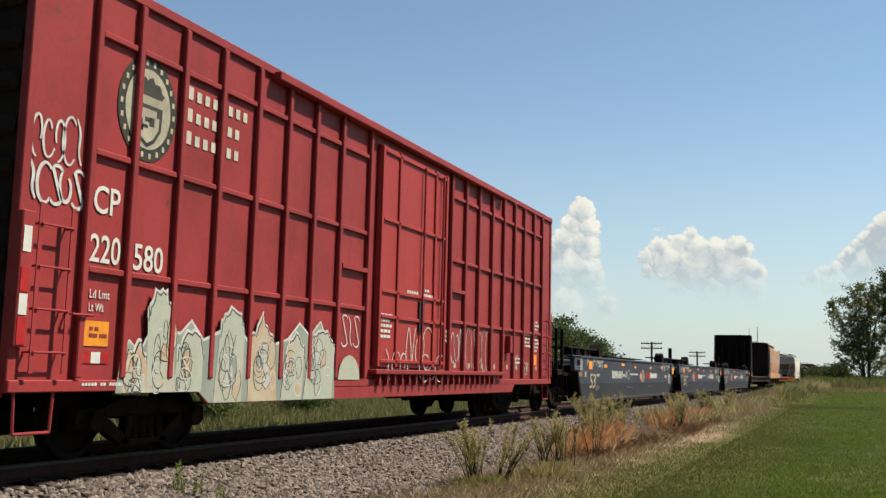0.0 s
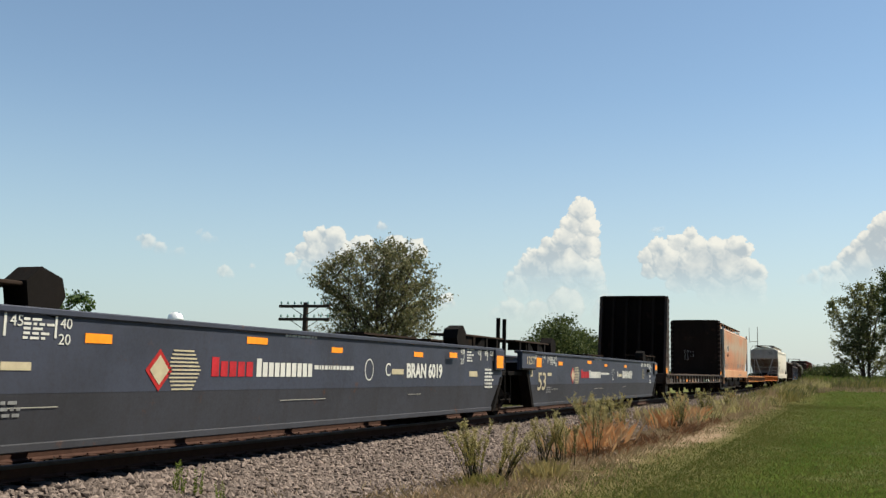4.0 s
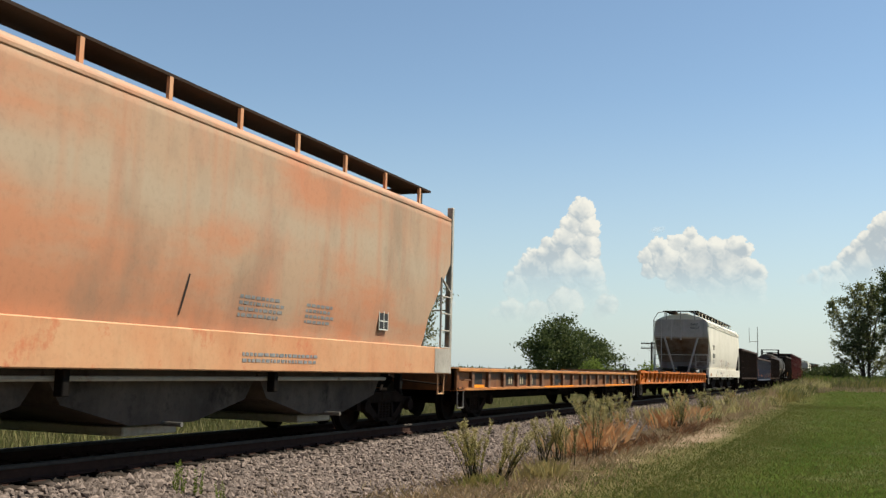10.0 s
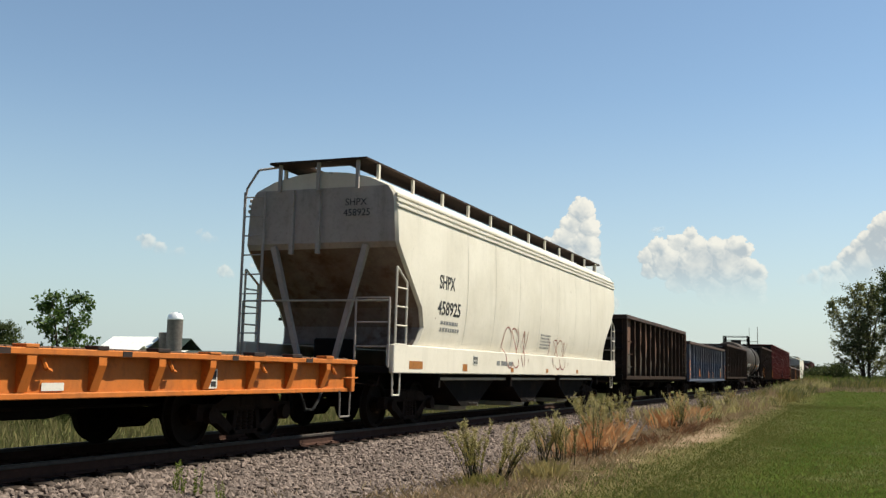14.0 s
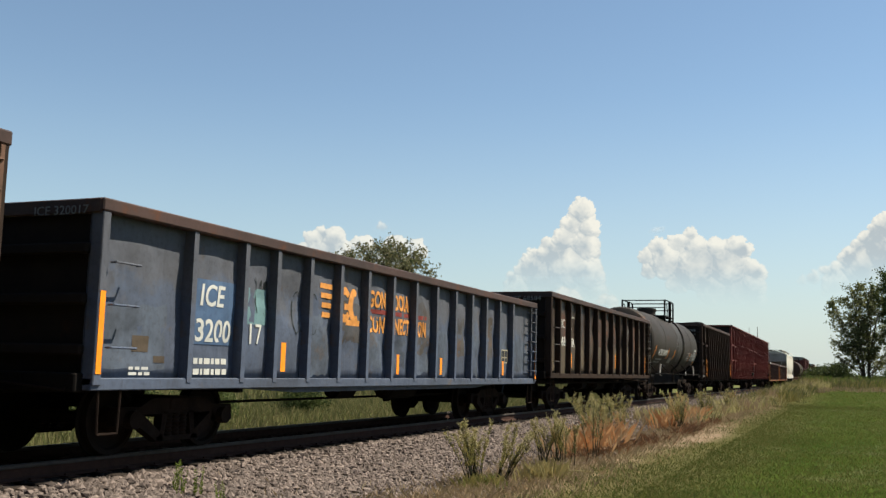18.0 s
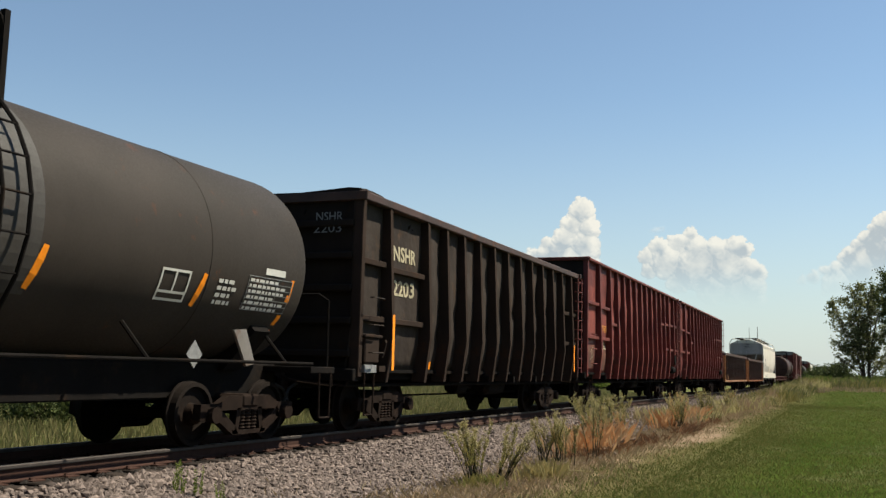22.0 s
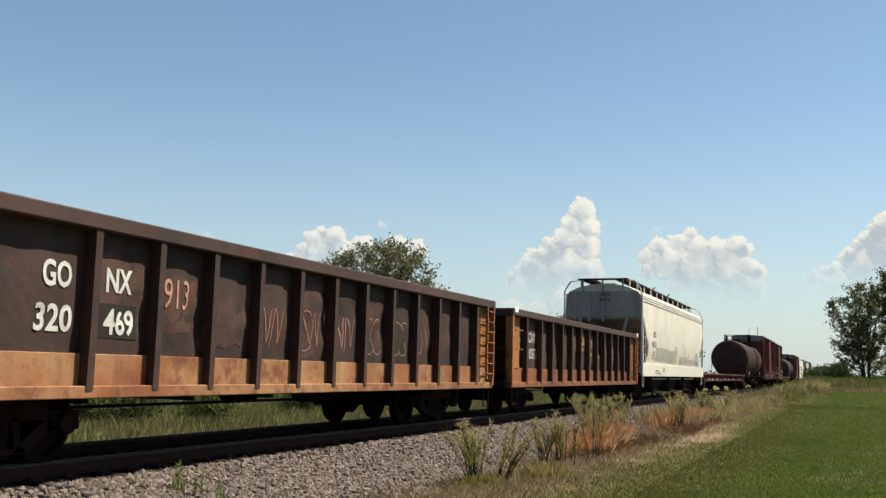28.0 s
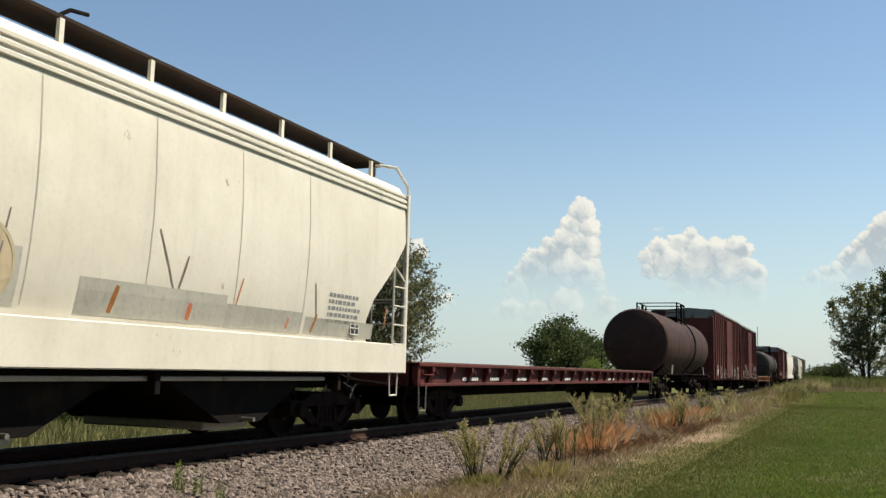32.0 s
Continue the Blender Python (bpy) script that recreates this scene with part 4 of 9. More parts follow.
def weed(x, y, high, seed, leaf, top, label, spread=0.35, stems=9, plume=True, name="weed_plant", lean=0.0):
    """A clump of upright weeds: bare dark stalks below, narrow leaves and pale tufts above."""
    rg, rng = random.Random(seed), np.random.default_rng(seed)
    ob = tagged(new(name), label, "weed", "weeds along the track")
    ob.location = (x, y, ground_z(x, y) - 0.02)
    high *= 1.08
    for s in range(stems):
        bm = bmesh.new()
        a, h = rg.uniform(0, 6.28), high * rg.uniform(0.7, 1.02)
        p = Vector((rg.uniform(-0.09, 0.09), rg.uniform(-0.09, 0.09), 0))
        k = spread * rg.uniform(0.3, 1.5)
        d = Vector((math.cos(a) * k * 0.5 + lean, math.sin(a) * k * 0.5, 1)).normalized()
        pts = [p]
        for i in range(6):
            pts.append(pts[-1] + d * h / 6)
            d = (d + Vector((math.cos(a) * k * 0.14 + rg.uniform(-0.05, 0.05), math.sin(a) * k * 0.14 + rg.uniform(-0.05, 0.05), 0))).normalized()
        thick = 0.011 if plume else 0.006
        for i in range(6):
            rod(bm, pts[i], pts[i + 1], thick * (1 - i * 0.14), 4, thick * (1 - (i + 1) * 0.14))
        part("stem", bm, M["stalk"] if plume else leaf, ob)
        # narrow leaves that point up and out, thick over the upper half
        rows = []
        for _ in range(64 if plume else 30):
            t = 5.95 * (1 - 0.62 * rg.random() ** 1.3) if plume else rg.uniform(0.5, 5.9)
            rows.append((pts[int(t)].lerp(pts[int(t) + 1], t % 1), rg.uniform(0, 6.28), rg.uniform(0.045, 0.095) * high ** 0.5 * (1.25 - t / 10)))
        verts, faces = [], []
        for q, b, n in rows:
            o = Vector((math.cos(b), math.sin(b), 0))
            w = Vector((-math.sin(b), math.cos(b), 0)) * n * 0.13
            e, m = q + o * n * 0.6 + Vector((0, 0, n * 0.75)), q + o * n * 0.4 + Vector((0, 0, n * 0.38))
            i = len(verts)
            verts += [tuple(q), tuple(m + w), tuple(e), tuple(m - w)]
            faces.append((i, i + 1, i + 2, i + 3))
        stuff("leaves", verts, faces, leaf, "", ob)
        if plume:
            tips = [tuple(pts[5].lerp(pts[6], t)) for t in (0.1, 0.35, 0.6, 0.85, 1.0)]
            for _ in range(5):
                b, t = rg.uniform(0, 6.28), rg.uniform(4.6, 5.9)
                q = pts[int(t)].lerp(pts[int(t) + 1], t % 1)
                tips += [tuple(q + Vector((math.cos(b) * 0.04, math.sin(b) * 0.04, 0.05)) * u * high) for u in (0.5, 1.0, 1.5)]
            v, f = leaf_cloud(tips, 6, 0.013, 0.012, rng, 1.4)
            stuff("plume", v, f, top, "", ob)
    return ob


def build_plants():
    rng = np.random.default_rng(11)

    def lawn(n):
        y = 8 + 55 * rng.random(n) ** 2.0
        x = -4.1 + (5.6 + y * 0.06) * rng.random(n)
        edge = -3.75 + 0.95 * np.exp(-((y - 27) / 6.0) ** 2)
        keep = x + 0.3 * np.sin(y * 0.9) + 0.2 * np.sin(y * 2.7) + rng.normal(0, 0.5, n) > edge
        x = np.where(keep, x, x + 1.5)
        return x, y, np.full(n, -0.51)
    v, f = blades(330000, lawn, 0.015, 0.065, 0.0065, rng, 0.9)
    stuff("lawn_grass", v, f, M["grass"], "short mown green lawn grass beside the verge", category="grass")

    def far_lawn(n):
        y = 55 + 55 * rng.random(n)
        x = -3.6 + (9 + y * 0.06) * rng.random(n)
        return x, y, np.array([ground_z(p, q) for p, q in zip(x, y)]) - 0.01
    v, f = blades(50000, far_lawn, 0.02, 0.07, 0.04, rng, 0.9)
    stuff("lawn_grass", v, f, M["grass"], "far part of the mown green lawn", category="grass")

    def verge(n):
        y = 9 + 90 * rng.random(n) ** 1.7
        x = -4.6 + 0.55 * rng.normal(0, 1, n)
        return x, y, np.array([ground_z(p, q) for p, q in zip(x, y)])
    v, f = blades(42000, verge, 0.03, 0.15, 0.007, rng, 1.1)
    stuff("verge_grass", v, f, M["dry"], "dry straw-coloured grass on the weedy verge", category="grass")

    def far_side(n):
        y = 8 + 75 * rng.random(n) ** 1.4
        x = TX - 2.1 - 11 * rng.random(n)
        return x, y, np.array([ground_z(a) for a in x])
    v, f = blades(60000, far_side, 0.12, 0.42, 0.014, rng, 0.5)
    stuff("tall_grass", v, f, M["grass_dry"], "tall olive and straw grass beyond the track", category="grass")

    # tufts of differing height along the far verge
    tufts = []
    for _ in range(420):
        ty = 30 + 136 * rng.random() ** 0.85
        tx = -6.3 + 1.7 * rng.random() + min(1.0, max(0.0, (ty - 40) / 60)) * rng.random() * 3.6
        tufts.append((tx, ty, rng.uniform(0.3, 1.0) * (1.0 if ty > 45 else 0.7), rng.integers(0, 4)))
    for k, look_of, label in ((0, "weed", "green and yellow weeds along the far verge"), (1, "weed_top", "pale goldenrod tufts along the far verge"), (2, "dry", "straw-coloured weeds along the far verge"), (3, "grass_dry", "olive weeds along the far verge")):
        vs, fs = [], []
        for tx, ty, th, kind in tufts:
            if kind == k:
                v, f = blades(110, lambda n: (tx + rng.normal(0, 0.28, n), ty + rng.normal(0, 0.8, n), np.full(n, ground_z(tx, ty))), th * 0.35, th, 0.012 + ty * 0.0002, rng, 0.6)
                fs += [[i + len(vs) for i in q] for q in f]
                vs += v
        stuff("weed_strip", vs, fs, M[look_of], label, category="weeds")

    # weedy swell where the lawn ends: stubble in front, taller weeds behind
    for look_of, count, y0, y1, h0, h1, label in (("dry", 9000, 92, 112, 0.1, 0.4, "pinkish dry stubble at the end of the lawn"), ("grass_dry", 9000, 100, 150, 0.3, 1.1, "tall tan weeds at the end of the lawn"),
                                                  ("weed", 8000, 98, 140, 0.3, 1.0, "yellow-green weeds at the end of the lawn"), ("leaf_yellow", 5000, 104, 140, 0.3, 1.2, "green leafy weeds at the end of the lawn")):
        def end_strip(n):
            c = rng.random((70, 2))[rng.integers(0, 70, n)]
            x = -6 + 26 * c[:, 0] + rng.normal(0, 0.9, n)
            y = y0 + (y1 - y0) * c[:, 1] + rng.normal(0, 1.5, n) + np.maximum(0, x) * 0.4
            return x, y, np.array([ground_z(p, q) for p, q in zip(x, y)])
        v, f = blades(count, end_strip, h0, h1, 0.05, rng, 0.5)
        stuff("tall_weeds", v, f, M[look_of], label, category="weeds")

    def scatter(spots, sx, sy):
        def place(n):
            c = np.array(spots)[rng.integers(0, len(spots), n)]
            x, y = c[:, 0] + rng.normal(0, sx, n), c[:, 1] + rng.normal(0, sy, n)
            return x, y, np.array([ground_z(q) for q in x])
        return place
    v, f = blades(1500, scatter([(-4.95, 19.4), (-5.05, 20.4), (-5.15, 21.6), (-4.75, 20.4), (-5.1, 22.6), (-5.0, 30.6), (-5.1, 33.0), (-5.0, 36.5)], 0.22, 0.6), 0.12, 0.66, 0.005, rng, 0.8)
    stuff("russet_grass", v, f, M["rusty_weed"], "patches of tall orange-russet dead grass on the verge", category="grass")
    v, f = blades(1500, scatter([(-4.5, 20.8), (-4.4, 22.4), (-4.35, 23.8), (-4.6, 18.9), (-4.1, 27.5), (-4.3, 30.5), (-4.2, 34.0)], 0.2, 0.7), 0.05, 0.26, 0.01, rng, 1.6)
    stuff("dead_grass", v, f, M["brown_weed"], "flattened brown dead weeds at the lawn's edge", category="grass")
    v, f = blades(420, scatter([(-4.2, 14.2), (-4.3, 14.0), (-4.1, 14.6)], 0.1, 0.2), 0.08, 0.34, 0.004, rng, 0.8)
    stuff("straw_tuft", v, f, M["straw"], "pale yellow straw tuft beside the lawn", category="grass")
    v, f = blades(380, scatter([(-4.75, 12.9), (-4.6, 13.1), (-4.9, 13.2)], 0.12, 0.2), 0.06, 0.24, 0.008, rng, 0.8)
    stuff("green_tuft", v, f, M["weed"], "fresh green grass tuft at the foot of the weeds", category="grass")
    st = tagged(new("dead_stick"), "pale dry stick lying on the lawn", "stick")
    st.location = (-3.98, 15.15, -0.47)
    part("stem", rods([(-0.3, -0.2, 0.0), (0.0, -0.02, 0.03), (0.28, 0.2, 0.012)], 0.013, 6), M["straw"], st)
    part("twig", rods([(-0.05, -0.05, 0.025), (-0.12, 0.02, 0.05)], 0.006, 5), M["straw"], st)
    st = tagged(new("dead_stick"), "dark fallen weed stalk leaning over the brown grass", "stick")
    st.location = (-4.45, 19.2, -0.5)
    part("stem", rods([(-0.05, -0.9, 0.02), (0.0, 0.4, 0.09), (0.02, 2.2, 0.16), (0.0, 3.6, 0.12)], 0.026, 6), M["brown_weed"], st)
    part("twig", rods([(0.0, 1.2, 0.12), (0.1, 1.9, 0.26), (0.06, 2.6, 0.24)], 0.016, 5), M["brown_weed"], st)

    gold = "goldenrod clump with pale yellow plumes at the ballast edge"
    russet = "russet dried weed with reddish leaves on the verge"
    n = 0
    for x, y, h, kind in ((-4.95, 13.35, 0.92, 0), (-4.75, 13.95, 0.9, 3), (-5.12, 13.9, 0.74, 0), (-4.73, 17.0, 0.92, 0), (-4.92, 16.8, 0.8, 0), (-4.3, 16.2, 0.8, 4), (-4.55, 13.0, 0.22, 2), (-4.3, 12.6, 0.18, 2),
                          (-4.36, 18.1, 1.12, 4), (-4.42, 18.5, 1.1, 4), (-5.2, 21.4, 1.22, 0), (-5.3, 22.3, 1.15, 0), (-4.95, 20.6, 0.9, 1), (-5.35, 23.9, 1.15, 4), (-5.1, 23.6, 0.9, 1), (-5.05, 22.2, 0.75, 1), (-5.5, 24.8, 1.1, 0), (-5.6, 26.8, 1.1, 0), (-4.4, 29.5, 1.05, 4), (-4.5, 29.8, 0.95, 0), (-4.75, 30.4, 0.95, 1),
                          (-4.9, 31.5, 1.0, 1), (-5.2, 33.5, 1.1, 0), (-5.4, 36.0, 1.0, 1), (-5.0, 39.0, 1.1, 0), (-5.3, 42.5, 1.0, 0), (-4.9, 46.0, 1.1, 0), (-5.2, 50.0, 1.0, 1), (-6.85, 9.1, 0.46, 2), (-6.75, 9.2, 0.36, 2), (-6.35, 9.15, 0.32, 2), (-5.9, 9.4, 0.22, 2)):
        n += 1
        if kind == 1:
            weed(x, y, h, 50 + n, M["rusty_weed"], M["weed_top"], russet, 0.34, 7)
        elif kind == 2:
            weed(x, y, h, 50 + n, M["leaf_yellow"], M["weed_top"], "small green weed sprouting from the ballast", 0.2, 5, False)
        elif kind == 4:
            weed(x, y, h, 50 + n, M["grass_dry"], M["weed_top"], "single tall dark weed stalk on the verge", 0.2, 3)
        else:
            weed(x, y, h, 50 + n, M["weed"], M["weed_top"], gold, 0.4, 11, lean=0.28 if kind == 3 else -0.06)

    fan_tree("broad_tree", "broad leafy tree with several stems and thin olive foliage", -32.4, 66, 11.0, 6.0, 5, M["leaf_brown"], 0.13, 9, 24, 7, 5, 0.03, 0.2)
    fan_tree("young_tree", "young tree with large fresh green leaves", -30.4, 32, 4.7, 1.75, 8, M["leaf_fresh"], 0.11, 4, 15, 6, 3, 0.0, 0.1)
    tree("round_tree", "rounded dense green tree beyond the track", -26.9, 100, 7.3, 5.9, 9, M["leaf_deep"], 0.17, 560, 34, 2, 0.0, spread=0.45)
    tree("bright_bush", "bright yellow-green bush beside darker trees", -21.5, 90, 2.9, 1.7, 12, M["leaf_yellow"], 0.12, 120, 24, 3, 0.0, spread=0.35)
    tree("bright_bush", "yellow-green bush in the hedgerow", -17.0, 92, 2.6, 1.4, 13, M["leaf_yellow"], 0.12, 90, 24, 3, 0.0, spread=0.35)
    fan_tree("lawn_tree", "tall dark green tree at the end of the lawn", 2.5, 128, 12.3, 4.8, 15, M["leaf_olive"], 0.18, 6, 20, 7, 4, 0.1, 0.22)
    fan_tree("lawn_tree", "large dark tree at the far edge of the lawn", 8.4, 124, 14.5, 6.0, 16, M["leaf_deep"], 0.18, 7, 24, 8, 6, 0.05, 0.25)
    tree("hedge_bush", "dark hedge bush at the foot of the lawn tree", -0.9, 132, 2.5, 2.4, 22, M["leaf_deep"], 0.16, 110, 30, 2, 0.0)
    tree("hedge_bush", "low dark hedge bush behind the weeds", -3.2, 150, 2.2, 2.2, 17, M["leaf_deep"], 0.16, 110, 30, 2, 0.0)
    tree("hedge_bush", "low dark hedge bush behind the lawn", 6.4, 122, 2.6, 2.0, 18, M["leaf_dark"], 0.16, 90, 30, 2, 0.0)
    tree("far_tree", "dark tree beside the farm fields", -158, 150, 10.2, 4.5, 19, M["leaf_deep"], 0.25, 200, 24, 1, 0.05)
    for i, (x, y, h, r) in enumerate(((-18.9, 18.9, 1.15, 1.1), (-18.3, 20.0, 1.05, 1.0), (-17.6, 20.9, 1.1, 1.0), (-16.6, 23.3, 1.0, 0.8), (-17.6, 30.0, 1.0, 1.0), (-19.5, 27.0, 1.1, 1.0))):
        tree("trackside_bush", "leafy green bush beyond the rails", x, y, h, r, 30 + i, M["leaf_bush" if i % 2 else "leaf_deep"], 0.055, 120, 30, 3, 0.0, spread=0.2)

    def field(n):
        y = 10 + 110 * rng.random(n) ** 1.3
        return -22 - 45 * rng.random(n) ** 1.4, y, np.full(n, -0.62)
    v, f = blades(45000, field, 0.25, 0.75, 0.04, rng, 0.5)
    stuff("field_grass", v, f, M["grass_dry"], "tall rough grass in the field beyond the track", category="grass")

    # unseen leaves added behind the viewer to dim sky fill, open where track runs
    pts = []
    for _ in range(3000):
        wx = rng.uniform(-62, 46)
        if abs(wx - TX) > 5.5:
            pts.append((wx, -11 - 5 * rng.random(), -0.5 + 16 * rng.random() * (0.85 + 0.15 * math.sin(wx * 0.7))))
    v, f = leaf_cloud(pts, 16, 0.9, 0.55, rng, 0.9)
    stuff("windbreak_trees", v, f, M["leaf_deep"], "added unseen leaf screen that dims sky light from behind", category="trees")

    # far woods, one joined mass along the horizon
    pts = []
    rg = random.Random(21)
    for i in range(900):
        a = radians(rg.uniform(-62, 14))
        d = rg.uniform(650, 900)
        pts.append((d * math.sin(a), d * math.cos(a), rg.uniform(-1, 2.6) + 1.2 * math.sin(a * 23)))
    v, f = leaf_cloud(pts, 14, 4.0, 1.6, rng, 0.35)
    stuff("far_woods", v, f, M["leaf_deep"], "low dark line of far woods on the horizon", category="woods")


# ---------------------------------------------------------------- poles and farm
def build_poles():
    for x, y, top in ((-21.0, 35.8, 3.75), (-20.6, 114, 4.8), (-20.6, 152, 4.7)):
        ob = tagged(new("telegraph_pole"), "dark old telegraph pole with two crossarms", "pole", "telegraph poles")
        ob.location = (x, y, 0)
        part("pole", rod(bmesh.new(), (0, 0, -0.8), (0, 0, top), 0.15, 12, 0.11), M["pole"], ob)
        for z in (top - 0.17, top - 0.72):
            arm = part("crossarm", B(-1.22, 1.22, -0.17, -0.06, z - 0.06, z + 0.06, bevel=0.008), M["pole"], ob)
            for s in (-1, 1):
                part("brace", rod(bmesh.new(), (s * 0.65, -0.1, z - 0.05), (0, -0.1, z - 0.42), 0.016, 5), M["pole"], arm)
            for i in range(8):
                px = -1.13 + i * 0.323
                part("insulator", lathe(bmesh.new(), [(0.015, z + 0.06), (0.015, z + 0.1), (0.042, z + 0.1), (0.045, z + 0.14), (0.03, z + 0.19), (0.01, z + 0.21)], 8, "z", (px, -0.115, 0)), M["glass_green"], arm)
    ob = tagged(new("radio_mast"), "thin grey mast with two antennas", "mast")
    ob.location = (-17.1, 220, -0.6)
    part("mast_tube", rod(bmesh.new(), (0, 0, 0), (0, 0, 12.4), 0.16, 8, 0.06), M["steel"], ob)
    part("antenna", rod(bmesh.new(), (-1.7, 0, 9), (-1.7, 0, 12.2), 0.05, 6), M["steel"], ob)
    part("antenna_arm", rod(bmesh.new(), (-1.7, 0, 9.2), (0, 0, 9.2), 0.05, 6), M["steel"], ob)


def build_farm():
    def shed(name, label, x0, x1, y0, y1, eave, ridge, wall, roof):
        ob = tagged(new(name), label, "barn")
        z = -0.6
        part("wall", B(x0, x1, y0, y0 + 0.3, z, eave, x0, x1, y1 - 0.3, y1, z, eave, x0, x0 + 0.3, y0 + 0.3, y1 - 0.3, z, eave, x1 - 0.3, x1, y0 + 0.3, y1 - 0.3, z, eave), wall, ob)
        bm = bmesh.new()
        ym = (y0 + y1) / 2
        prism(bm, [(y0 - 0.6, eave - 0.1), (y0 - 0.6, eave + 0.1), (ym, ridge + 0.2), (y1 + 0.6, eave + 0.1), (y1 + 0.6, eave - 0.1), (ym, ridge)], x0 - 0.5, x1 + 0.5, "x")
        part("roof", bm, roof, ob)
        part("door", B(x0 + 4, x0 + 7.5, y0 - 0.08, y0 - 0.004, z, z + 3.4, bevel=0.02), M["barn_green"], ob)
        return ob
    shed("barn", "long low white barn with a pale metal roof", -262, -240, 292, 312, 4.5, 10.4, M["barn_white"], M["barn_white"])
    shed("barn", "white farm shed with a pale roof", -252, -234, 280, 290, 3.8, 6.8, M["barn_white"], M["barn_white"])
    shed("barn", "farm barn with a dark green roof", -258, -242, 316, 330, 6.0, 10.6, M["barn_white"], M["barn_green"])
    shed("barn", "low barn with a dark green roof", -228, -196, 296, 312, 2.8, 5.5, M["barn_white"], M["barn_green"])
    ob = tagged(new("silo"), "tall grey concrete silo with a bright metal dome", "silo")
    ob.location = (-232.0, 300, -0.6)
    bm = bmesh.new()
    lathe(bm, [(2.9, 0), (2.9, 17.6)], 28, "z")
    part("silo_shaft", bm, M["silo"], ob, smooth=False)
    bm = bmesh.new()
    lathe(bm, [(3.0, 17.6), (3.0, 17.9), (2.6, 19.3), (1.7, 20.2), (0.5, 20.5)], 28, "z")
    part("dome", bm, M["silo_top"], ob, smooth=True)
    for i in range(12):
        part("hoop", lathe(bmesh.new(), [(2.9, 1 + i * 1.4), (2.95, 1.02 + i * 1.4), (2.95, 1.08 + i * 1.4), (2.9, 1.1 + i * 1.4)], 28, "z"), M["silo"], ob)
    ob = tagged(new("silo"), "short grey silo beside the taller one", "silo")
    ob.location = (-237.6, 302, -0.6)
    part("silo_shaft", lathe(bmesh.new(), [(2.6, 0), (2.6, 12.6), (2.2, 12.9)], 24, "z"), M["silo"], ob)


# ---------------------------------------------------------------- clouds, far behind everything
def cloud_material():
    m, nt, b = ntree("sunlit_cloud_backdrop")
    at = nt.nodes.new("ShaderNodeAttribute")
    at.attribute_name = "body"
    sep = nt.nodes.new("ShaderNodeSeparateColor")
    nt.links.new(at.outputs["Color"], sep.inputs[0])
    # the sheet glows; tone mixes painted grey shade and white sunlit parts
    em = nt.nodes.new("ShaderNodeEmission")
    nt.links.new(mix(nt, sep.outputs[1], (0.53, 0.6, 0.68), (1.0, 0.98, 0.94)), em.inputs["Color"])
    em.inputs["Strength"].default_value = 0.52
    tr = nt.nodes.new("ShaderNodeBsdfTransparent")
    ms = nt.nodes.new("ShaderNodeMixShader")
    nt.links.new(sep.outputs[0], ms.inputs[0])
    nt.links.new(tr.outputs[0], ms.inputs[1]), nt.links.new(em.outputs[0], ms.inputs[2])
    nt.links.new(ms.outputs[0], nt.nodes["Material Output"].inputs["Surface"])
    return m


